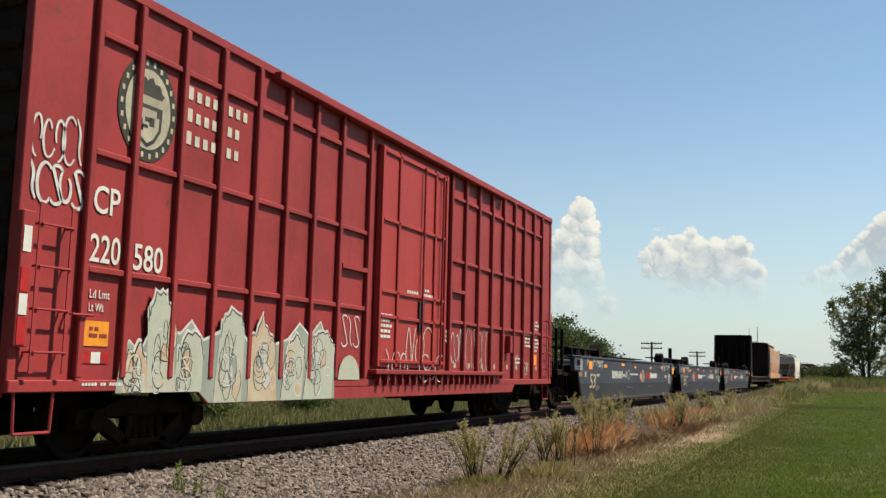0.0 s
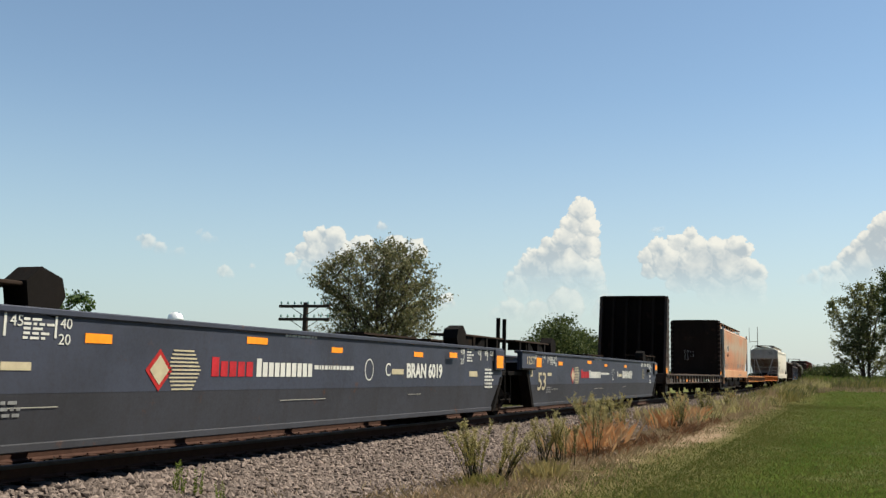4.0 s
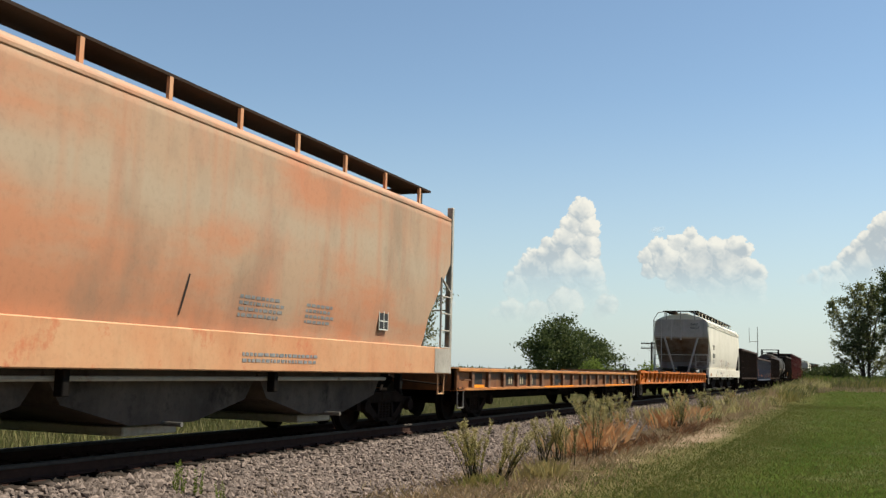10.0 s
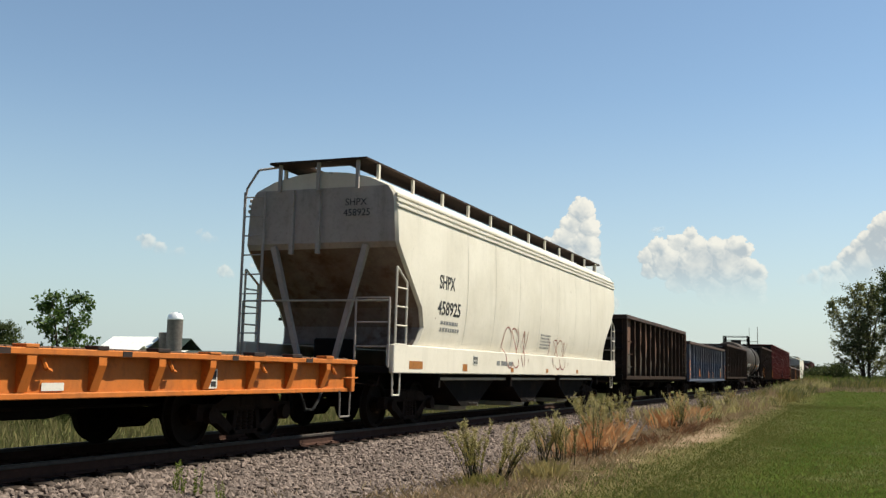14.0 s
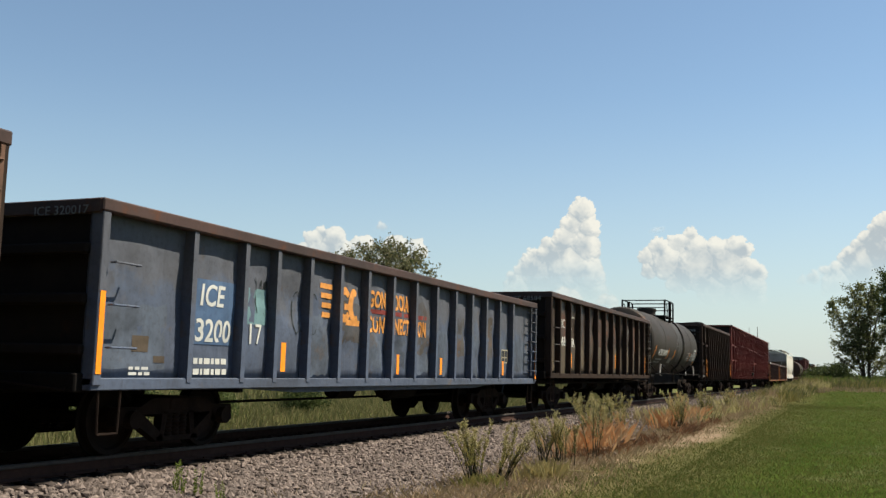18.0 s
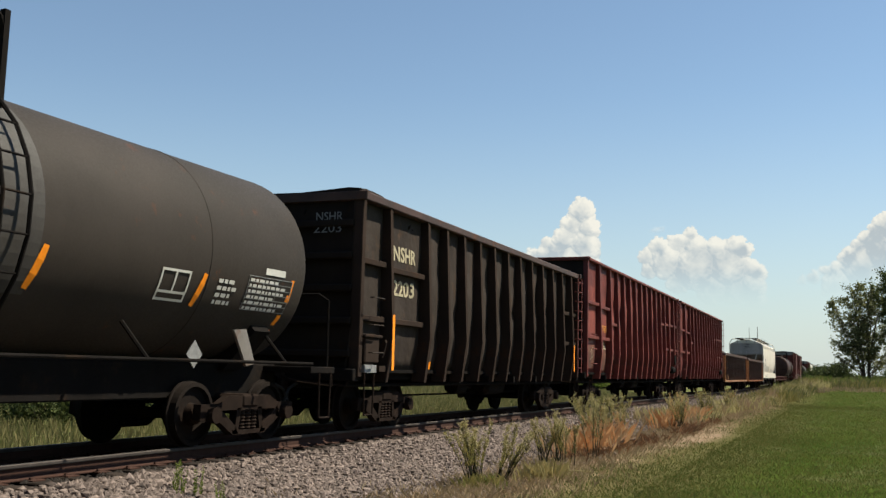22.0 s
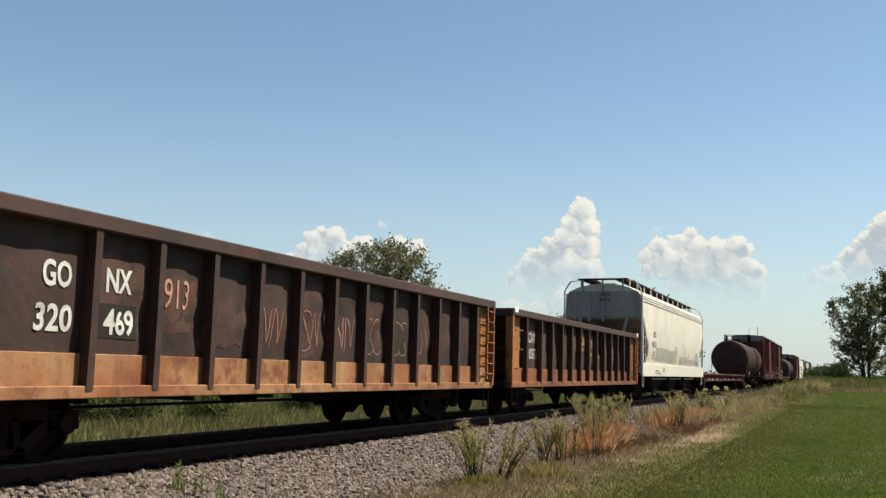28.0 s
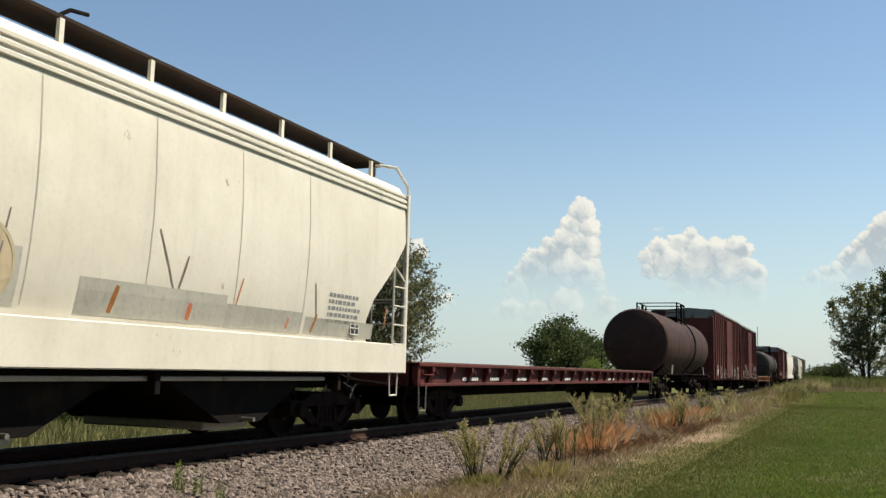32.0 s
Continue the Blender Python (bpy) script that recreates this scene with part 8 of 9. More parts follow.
    # oval crest: dark rim, pale field, a dark plain figure on it
    cy, cz, ra, rb = 1.75, 3.93, 0.5, 0.6
    for r, mt, off in ((1.0, M["crest_rim"], 0.0), (0.77, M["crest_field"], 0.004)):
        bm = bmesh.new()
        prism(bm, [(cy + ra * r * math.cos(a), cz + rb * r * math.sin(a)) for a in (6.2832 * i / 36 for i in range(36))], x + off, x + off + 0.004, "x")
        part("crest", bm, mt, ob, "oval crest with dark rim and pale field")
    # plain shapes on the field: a humped one above, a shield below, scattered dark pieces
    hump = [(cy - 0.27 + 0.54 * i / 12, 4.14 + 0.15 * math.sin(3.1416 * i / 12) + 0.03 * math.sin(i * 2.1)) for i in range(13)] + [(cy + 0.22, 4.08), (cy - 0.2, 4.09)]
    shield = [(cy - 0.24, 3.98), (cy + 0.24, 3.98), (cy + 0.23, 3.72), (cy + 0.12, 3.56), (cy, 3.49), (cy - 0.13, 3.56), (cy - 0.23, 3.72)]
    for k, (pts, mt) in enumerate(((hump, "crest_rim"), (shield, "crest_rim"), ([(p * 0.8 + cy * 0.2, 3.75 + (q - 3.75) * 0.8) for p, q in shield], "crest_field"))):
        bm = bmesh.new()
        prism(bm, pts, x + 0.0085 + 0.001 * k, x + 0.0095 + 0.001 * k, "x")
        part("crest_figure", bm, M[mt], ob)
    rc = random.Random(12)
    for _ in range(9):
        py, pz = cy + rc.uniform(-0.17, 0.17), 3.75 + rc.uniform(-0.15, 0.17)
        w, h = rc.uniform(0.02, 0.06), rc.uniform(0.02, 0.07)
        decal(ob, M["crest_rim"], [(py - w, py + w, pz - h, pz + h)], x + 0.0115, "crest_figure", thick=0.001)
    for i in range(22):
        a = 6.28 * i / 22
        decal(ob, M["cream"], [(cy + 0.445 * math.cos(a) - 0.02, cy + 0.445 * math.cos(a) + 0.02, cz + 0.535 * math.sin(a) - 0.03, cz + 0.535 * math.sin(a) + 0.03)], x + 0.004, "crest_bar")
    # sprayed work along the lower side
    tag(ob, M["graf_white"], 170, 0.08, 3.05, 0.7, 0.5, 5, 0.03, x), tag(ob, M["graf_white"], 171, 0.05, 2.62, 0.75, 0.4, 5, 0.04, x)
    rg = random.Random(9)
    sky_line = [(1.45, z0 - 0.02), (1.5, z0 + 0.35), (1.62, z0 + 0.55), (1.8, z0 + 0.42), (2.0, z0 + 0.72), (2.5, z0 + 0.66), (2.7, z0 + 0.82), (2.95, z0 + 0.6), (3.3, z0 + 0.72), (3.6, z0 + 0.9), (3.9, z0 + 0.62), (4.3, z0 + 0.86), (4.55, z0 + 0.6), (4.9, z0 + 0.68), (5.2, z0 + 0.92), (5.5, z0 + 0.75), (5.8, z0 + 0.98), (6.05, z0 + 0.62), (6.25, z0 + 0.4), (6.3, z0 - 0.16), (3.12, z0 - 0.16), (2.9, z0 - 0.02)]
    bm = bmesh.new()
    prism(bm, sky_line, x + 0.045, x + 0.0495, "x")
    part("graffiti_fill", bm, M["graf_c"], ob, "sprayed base of joined letter shapes")
    stroke(ob, M["graf_white"], sky_line[1:19], 0.04, x + 0.0495, lift=0.0003)
    # each form: from, to, height, fill, share of a pointed top
    forms = ((1.55, 2.0, 0.55, "graf_b", 0.7), (1.95, 2.45, 1.15, "graf_a", 0.3), (2.4, 2.95, 0.7, "graf_a", 0.0), (3.2, 3.8, 1.02, "graf_a", 0.2), (3.95, 4.65, 0.95, "graf_b", 1.0), (4.75, 5.3, 0.78, "graf_a", 0.5), (5.35, 6.2, 0.86, "graf_a", 0.4))
    for k, (a, b, high, look_of, point) in enumerate(forms):
        foot = z0 - (0.16 if a > 3.1 else 0.02)
        lean = rg.uniform(-0.1, 0.1)
        m, w = (a + b) / 2, (b - a) / 2
        edge = [(a, foot)]
        for i in range(19):
            t = 3.1416 * (1 - i / 18)
            wild = 0.09 * noise.noise((i * 0.9, k * 7.3, 2.0)) + (0.06 if i % 5 == k % 5 else 0.0)
            edge.append((m + lean + w * math.cos(t) * (0.9 + 0.5 * wild), z0 + high - 0.34 + wild + 0.34 * ((1 - point) * math.sin(t) + point * (1 - abs(math.cos(t))))))
        edge.append((b, foot))
        xk = x + 0.0505 + 0.0012 * k
        bm = bmesh.new()
        prism(bm, edge, xk - 0.0009, xk, "x")
        part("graffiti_fill", bm, M[look_of], ob, "sprayed letter shape in pale green, peach or grey")
        stroke(ob, M["graf_white"], edge[1:-1], 0.03, xk, lift=0.0004)
        stroke(ob, M["graf_line"], [(p + 0.02, q - 0.035) for p, q in edge[1:-1]], 0.02, xk, lift=0.0007)
        # inner facets of other tints, each with its own outline
        for i in range(6):
            fy, fz = rg.uniform(a + 0.08, b - 0.08), z0 + rg.uniform(-0.05, high * 0.62)
            fw, fh, turn = w * rg.uniform(0.2, 0.5), rg.uniform(0.08, 0.24), rg.uniform(0, 3)
            ring = [(fy + fw * math.cos(turn + t) * rg.uniform(0.6, 1.1), max(foot + 0.01, fz + fh * math.sin(turn + t) * rg.uniform(0.6, 1.2))) for t in (6.2832 * q / 7 for q in range(7))]
            bm = bmesh.new()
            bm.faces.new([bm.verts.new((xk + 0.0009 + 0.00004 * i, p, q)) for p, q in ring])
            part("graffiti_facet", bm, M[rg.choice(("graf_a", "graf_b", "graf_c", "graf_b", "graf_a", "graf_pale"))], ob)
            stroke(ob, M["graf_line" if i % 3 else "graf_white"], ring + ring[:1], 0.014, xk, lift=0.0012 + 0.00005 * i)
        for i in range(6):
            stroke(ob, M["graf_line"] if i < 4 else M["graf_white"], curl(rg, a + w * 0.3, z0 + rg.uniform(-0.05, 0.3), w * rg.uniform(0.6, 1.3), high * rg.uniform(0.25, 0.6)), 0.012, xk, lift=0.0016 + 0.0001 * i)
    bm = bmesh.new()
    prism(bm, [(6.75 + 0.36 * math.cos(a), z0 + 0.12 + 0.38 * math.sin(a)) for a in (3.1416 * i / 10 for i in range(11))], x + 0.05, x + 0.054, "x")
    part("graffiti_fill", bm, M["graf_a"], ob)
    for i, (y, z, w, h) in enumerate(((6.5, 1.4, 0.6, 0.5), (7.9, 0.85, 0.9, 0.55), (8.7, 1.05, 1.2, 0.8), (9.4, 0.85, 1.1, 0.5), (11.1, 1.2, 0.65, 0.75), (11.95, 1.1, 0.6, 0.85), (12.65, 1.05, 0.75, 0.9), (14.9, 1.1, 0.5, 0.4), (15.9, 1.0, 0.4, 0.3))):
        tag(ob, M["graf_white"] if i < 5 else M["hop_dusty"], 180 + i, y, z, w, h, 3, 0.026, 1.59 if 7.6 < y < 10.6 else x)
    for y, z, n in ((7.75, 1.95, 5), (16.0, 1.95, 4), (16.7, 2.3, 9), (9.5, 2.5, 2), (10.75, 1.8, 3), (8.8, 2.42, 1), (15.2, 1.35, 2)):
        small_print(ob, M["white"], y, z, 0.42, n, rg, 0.09, 1.586 if 7.6 < y < 10.6 else x)
    decal(ob, M["reflector"], [(16.72, 17.0, 1.25, 1.5)], x, "yellow_placard")
    for y in (11.3, 12.1, 12.9, 13.7, 14.6, 15.3, 16.1, 16.9, 6.7):
        decal(ob, M["cream"], [(y, y + 0.12, 1.12, 1.22)], x, "sticker")
    running_gear(ob, L, 2.55)


def far_boxcar(y0, L, mat, label, high=5.1):
    ob = car("boxcar", label, "boxcar", y0)
    part("body", B(-1.5, 1.5, 0, L, 0.85, high - 0.08, bevel=0.03), mat, ob)
    bm = bmesh.new()
    prism(bm, [(-1.55, high - 0.14), (1.55, high - 0.14), (1.55, high - 0.04), (0, high + 0.08), (-1.55, high - 0.04)], -0.02, L + 0.02)
    part("roof", bm, M["box_roof"], ob)
    first = part("side_post", B(1.5, 1.57, -0.05, 0.05, 0.9, high - 0.15, bevel=0.01), mat, ob)
    first.location = (0, 0.4, 0)
    for i in range(1, 15):
        again(first, (0, 0.4 + (L - 0.8) * i / 14, 0))
    door = part("sliding_door", B(1.51, 1.6, L / 2 - 1.5, L / 2 + 1.5, 1.0, high - 0.35, bevel=0.01), mat, ob)
    for z in (1.4, 2.6, 3.8):
        part("door_bar", B(1.6, 1.63, L / 2 - 1.4, L / 2 + 1.4, z, z + 0.06), mat, door)
    part("end_panel", B(-1.45, 1.45, -0.05, 0.0, high - 0.55, high - 0.14, bevel=0.02), M["box_roof"], ob, "pale grey upper end panel")
    for k in range(6):
        part("end_corrugation", B(-1.4, 1.4, -0.06, 0.03, 1.1 + k * 0.5, 1.3 + k * 0.5, bevel=0.04), mat, ob)
    rg = random.Random(int(y0))
    for i in range(7):
        tag(ob, M["graf_white"], 200 + i + int(y0), 0.6 + i * L / 7.5, 0.95, 1.0, rg.uniform(0.6, 1.3), 3, 0.05, 1.575)
    ladder(ob, mat, 0.15, 0.55, 1.0, 2.8, 5, 1.6)
    running_gear(ob, L, 2.2)
    return ob


# ---------------------------------------------------------------- well cars
def well_unit(y0, L, letter, named_first, shift, box_w, near_end, far_end):
    """One unit of the articulated car, its side plates from 0 to L."""
    ob = car("well_car", "blue-grey articulated container well car unit, empty", "well car", y0)
    X = 1.5
    for s in (-1, 1):
        lo, hi = sorted((s * (X - 0.06), s * X))
        part("side_plate", prism(bmesh.new(), [(0, 1.12), (0.62, 1.12), (0.8, 0.76), (L - 0.02, 0.76), (L, 0.95), (L, 1.52), (0, 1.52)], lo, hi, "x"), M["well_blue"], ob)
        part("top_chord", B(*sorted((s * (X - 0.14), s * (X + 0.03))), 0.0, L, 1.52, 1.59, bevel=0.012), M["well_blue"], ob)
        bm = bmesh.new()
        top, bot = [(0.8, 0.757), (L - 0.03, 0.757)], [(1.06, 0.27), (L - 0.57, 0.27)]
        q = []
        for x, row in ((X - 0.002, top), (X - 0.06, bot), (X - 0.06, top), (X - 0.12, bot)):
            q.append([bm.verts.new((s * x, y, z)) for y, z in row])
        bm.faces.new((q[0][0], q[0][1], q[1][1], q[1][0])), bm.faces.new((q[2][0], q[2][1], q[3][1], q[3][0]))
        bm.faces.new((q[1][0], q[1][1], q[3][1], q[3][0])), bm.faces.new((q[0][0], q[1][0], q[3][0], q[2][0])), bm.faces.new((q[0][1], q[1][1], q[3][1], q[2][1]))
        part("lower_side", bm, M["well_low"], ob, "blue-grey lower side, shading put into its colour")
        part("bottom_flange", B(*sorted((s * (X - 0.16), s * (X - 0.03))), 1.06, L - 0.57, 0.2, 0.285, bevel=0.01), M["well_low"], ob)
        part("end_box", B(*sorted((s * X, s * (X + 0.07))), 0.0, box_w, 1.13, 1.57, bevel=0.012), M["well_blue"], ob)
        part("end_box_rim", B(*sorted((s * (X + 0.07), s * (X + 0.085))), 0.0, box_w, 1.13, 1.16, s * (X + 0.07) if s > 0 else -X - 0.085, s * (X + 0.085) if s > 0 else -X - 0.07, 0.0, box_w, 1.54, 1.57), M["under"], ob)
        part("end_box", B(*sorted((s * X, s * (X + 0.07))), L - 0.62, L - 0.02, 1.1, 1.55, bevel=0.012), M["well_blue"], ob)
        for pts in ([(1.02, 0.2), (1.18, 0.2), (0.68, 1.12), (0.5, 1.12)], [(L - 0.62, 0.2), (L - 0.48, 0.2), (L + 0.02, 0.95), (L - 0.12, 0.95)]):
            part("slope_brace", prism(bmesh.new(), pts, *sorted((s * 1.28, s * 1.52)), "x"), M["under"], ob)
    for q0, d in ((0.0, 1), (L, -1)):
        part("end_bulkhead", B(-1.42, 1.42, *sorted((q0 + d * 1.0, q0 + d * 1.1)), 0.3, 1.3), M["under"], ob)
        part("end_deck", B(-1.4, 1.4, *sorted((q0 - d * 0.55, q0 + d * 1.05)), 0.98, 1.08, bevel=0.01), M["under"], ob)
        part("bolster_box", B(-0.55, 0.55, *sorted((q0 - d * 0.75, q0 + d * 1.0)), 0.72, 1.0, bevel=0.03), M["under"], ob)
        end = 2.85 + (shift if d > 0 else -0.3)
        wk = part("walkway", B(0.75, 1.46, *sorted((q0 - d * 0.2, q0 + d * end)), 1.79, 1.83, bevel=0.008), M["rib_dark"], ob, "dark steel grating walkway")
        for y in (0.2, 0.9, 1.7, 2.3):
            part("walkway_post", B(1.15, 1.45, q0 + d * y - 0.06, q0 + d * y + 0.06, 1.59, 1.79), M["under"], wk)
        for y in (0.75, 1.65):
            bm = bmesh.new()
            prism(bm, [(q0 + d * y, 1.58), (q0 + d * (y + 0.65), 1.58), (q0 + d * (y + 0.4), 1.78), (q0 + d * y, 1.78)], 1.2, 1.42, "x")
            part("container_rest", bm, M["under"], ob)
        g = end - 0.1
        bm = bmesh.new()
        prism(bm, [(q0 + d * (g - 0.05), 1.56), (q0 + d * (g + 0.3), 1.5), (q0 + d * (g + 0.42), 1.72), (q0 + d * (g + 0.36), 1.9), (q0 + d * (g + 0.08), 1.99), (q0 + d * (g - 0.1), 1.84)], 1.2, 1.51, "x")
        part("container_guide", bm, M["under"], ob, "black angular container guide")
        wf = part("walkway", B(-1.46, -0.75, *sorted((q0 - d * 0.2, q0 + d * end)), 1.79, 1.83), M["rib_dark"], ob)
        for y in (0.2, 1.3, 2.3):
            part("walkway_post", B(-1.45, -1.15, q0 + d * y - 0.06, q0 + d * y + 0.06, 1.59, 1.79), M["under"], wf)
    for k in range(5):
        y = 2.2 + (L - 4.4) * k / 4
        part("cross_member", B(-1.4, 1.4, y - 0.12, y + 0.12, 0.2, 0.27), M["under"], ob)
    if near_end:
        truck(ob, -0.15)
        coupler(ob, -1.05, -1)
    for y in ((-1.13, -0.53) if near_end else ()) + ((L + 0.16, L + 0.6) if not far_end else ()):
        ps = part("hand_post", B(1.3, 1.38, y - 0.04, y + 0.04, 1.0, 2.3, bevel=0.01), M["under"], ob, "tall black hand post")
        part("hand_loop", rods([(1.34, y + 0.04, 2.26), (1.34, y + 0.11, 2.24), (1.34, y + 0.11, 1.75), (1.34, y + 0.04, 1.72)], 0.012, 6), M["under"], ps)
        part("step_frame", rods([(1.38, y, 1.05), (1.4, y, 0.42), (1.4, y + 0.36, 0.42), (1.38, y + 0.36, 1.05)], 0.018, 6), M["under"], ps)
    if far_end:
        truck(ob, L - 1.25)
        coupler(ob, L, 1)
        for y in (L + 0.25, L + 0.5):
            part("hand_loop", rods([(1.2, y, 1.0), (1.2, y, 1.9), (1.2, y + 0.12, 1.9), (1.2, y + 0.12, 1.0)], 0.014, 6), M["under"], ob)
    else:
        truck(ob, L + 0.72)
    # markings
    rg = random.Random(int(y0))
    x, h = X + 0.002, shift
    tucked = lambda z, y=0: X + 0.002 - 0.119 * max(0.0, 0.757 - z)
    lettering("53", 0.46, 1.52 + h, 0.62, ob, M["cream"], tucked, 0.72, bold=0.006, lean=0.05)
    if near_end:
        part("gauge_window", B(X + 0.07, X + 0.1, 0.33, 0.58, 1.3, 1.46, bevel=0.008), M["under"], ob, "black recessed gauge window")
        small_print(ob, M["white"], 0.72, 1.5, 0.5, 8, rg, 0.05, x)
        decal(ob, M["patch_tan"], [(0.72, 1.18, 0.98, 1.1)], x, "paint_patch", "faded tan patch")
        small_print(ob, M["grey_text"], 0.1, 1.25, 0.3, 2, rg, 0.07, X + 0.071)
        # brake gear and boxes crowded on the end platform
        part("brake_box", B(0.2, 0.75, -0.85, -0.45, 1.08, 1.42, bevel=0.03), M["under"], ob)
        part("hand_brake_wheel", lathe(bmesh.new(), [(0.2, 1.0), (0.25, 1.01), (0.25, 1.04), (0.2, 1.05)], 18, "x", (0.0, -0.95, 1.75)), M["under"], ob)
        part("air_tank", lathe(bmesh.new(), [(0.05, -0.75), (0.17, -0.68), (0.17, 0.02), (0.05, 0.08)], 14, "y", (0.95, 0, 1.3)), M["under"], ob)
        part("platform_rail", rods([(1.3, -1.1, 2.0), (1.0, -1.0, 2.02), (0.2, -1.0, 2.02), (0.2, -1.0, 1.1)], 0.018, 6), M["under"], ob)
        part("step_box", B(1.2, 1.42, -1.25, -0.75, 1.0, 1.16, bevel=0.015), M["truck"], ob)
    else:
        lettering("125T", 0.2, 0.36 * box_w, 1.26, ob, M["cream"], X + 0.072, 0.62 * box_w)
    for y, t in ((1.16, "53"), (1.96, "48"), (2.42, "45"), (3.06, "40")):
        lettering(t, 0.11, y + 0.07 + h, 1.4, ob, M["white"], x, 0.16)
        decal(ob, M["white"], [(y + h, y + 0.03 + h, 1.3, 1.52)], x)
    lettering("20", 0.11, 3.12 + h, 1.24, ob, M["white"], x, 0.16)
    small_print(ob, M["white"], 2.66 + h, 1.46, 0.32, 5, rg, 0.045, x)
    decal(ob, M["reflector"], [(1.42 + h, 1.84 + h, 1.2, 1.44), (3.49 + h, 3.89 + h, 1.27, 1.37), (6.74, 7.24, 1.36, 1.45), (9.04, 9.39, 1.3, 1.38), (12.14, 12.54, 1.3, 1.39)], x, "reflector", "orange reflector panel")
    decal(ob, M["cream"], [(2.42 + h, 2.79 + h, 0.98, 1.06), (0.9 + h, 1.08 + h, 0.96, 1.12)], x, "paint_patch")
    decal(ob, M["hop_dusty"], [(2.84, 3.49, 0.62, 0.63), (7.64, 8.94, 0.6, 0.61), (11.94, 12.54, 0.62, 0.63)], tucked, "scratch")
    small_print(ob, M["grey_text"], 2.36 + h, 0.66, 0.42, 3, rg, 0.06, tucked)
    cy = 5.0 if named_first else 10.26
    bm = bmesh.new()
    prism(bm, [(cy - 0.24, 1.0), (cy, 0.76), (cy + 0.24, 1.0), (cy, 1.24)], x, x + 0.004, "x")
    part("emblem", bm, M["refl_red"], ob, "diamond emblem with pale stripes")
    bm = bmesh.new()
    prism(bm, [(cy - 0.17, 1.0), (cy, 0.83), (cy + 0.17, 1.0), (cy, 1.17)], x + 0.005, x + 0.008, "x")
    part("emblem", bm, M["cream"], ob)
    decal(ob, M["cream"], [(cy + 0.14 + abs(i - 5) * 0.02, cy + 0.78 - abs(i - 5) * 0.03, 0.77 + i * 0.045, 0.79 + i * 0.045) for i in range(11)], x, "emblem_fan", joined=True)
    bars(ob, M["red_text"], cy + 1.0, 0.93, 0.24, "Iiiii", x, 0.19, slim=0.78), bars(ob, M["white"], cy + 2.0, 0.93, 0.24, "Iiiiiiiiii", x, 0.15, slim=0.78)
    if named_first:
        ty, ly = 11.84, 10.34
        lettering(letter, 0.23, 10.94, 0.95, ob, M["white"], x)
        decal(ob, M["cream"], [(11.22, 11.7, 0.98, 1.07)], x, "paint_patch")
        small_print(ob, M["white"], 8.54, 1.04, 1.4, 1, rg, 0.11, x)
    else:
        ty, ly = 5.25, 7.95
        lettering(letter, 0.23, 7.5, 0.95, ob, M["white"], x)
        decal(ob, M["cream"], [(7.0, 7.4, 0.98, 1.07)], x, "paint_patch")
        small_print(ob, M["white"], 8.3, 1.04, 1.5, 1, rg, 0.11, x)
    lettering("BRAN 6019", 0.25, ty, 0.93, ob, M["white"], x, 1.66, bold=0.012)
    stroke(ob, M["white"], [(ly + 0.15 * math.cos(a), 1.05 + 0.17 * math.sin(a)) for a in (6.3 * i / 16 for i in range(17))], 0.022, x, name="ring_mark", lift=0.004)
    small_print(ob, M["white"], 7.7, 1.49, 1.0, 1, rg, 0.08, x)
    if far_end:
        for y in (L - 3.2, L - 2.6, L - 2.0):
            small_print(ob, M["white"], y, 1.45, 0.4, 2, rg, 0.07, x)
        lettering("53", 0.11, L - 2.05, 1.4, ob, M["white"], x, 0.16)
        small_print(ob, M["white"], L - 1.55, 1.5, 0.5, 7, rg, 0.055, x)
        lettering("L 200-S", 0.1, L - 1.5, 0.96, ob, M["white"], x, 0.36)
        small_print(ob, M["white"], L - 1.45, 0.82, 0.4, 2, rg, 0.08, x)
        frame_plate(ob, L - 2.95, 0.92, 0.3, 0.34, x, M["cream"])
        part("side_light_box", B(1.5, 1.58, L - 2.0, L - 1.7, 1.16, 1.28, bevel=0.01), M["under"], ob)
        decal(ob, M["reflector"], [(L - 0.55, L - 0.15, 1.26, 1.46)], X + 0.072, "reflector")
    else:
        for y, t in ((L - 2.62, "40"), (L - 1.62, "45"), (L - 1.2, "48"), (L - 0.82, "53")):
            lettering(t, 0.11, y, 1.4, ob, M["white"], x, 0.16)
            decal(ob, M["white"], [(y + 0.18, y + 0.21, 1.3, 1.52)], x)
        lettering("20", 0.12, L - 2.62, 1.2, ob, M["white"], x, 0.18)
        small_print(ob, M["white"], L - 2.25, 1.5, 0.35, 5, rg, 0.06, x), small_print(ob, M["white"], L - 1.15, 1.08, 0.5, 6, rg, 0.075, x)
        decal(ob, M["cream"], [(L - 2.1, L - 1.62, 0.95, 1.06)], x, "paint_patch")
        decal(ob, M["reflector"], [(L - 0.57, L - 0.12, 1.14, 1.42), (L - 3.4, L - 3.0, 1.32, 1.42)], X + 0.072, "reflector")
    return ob


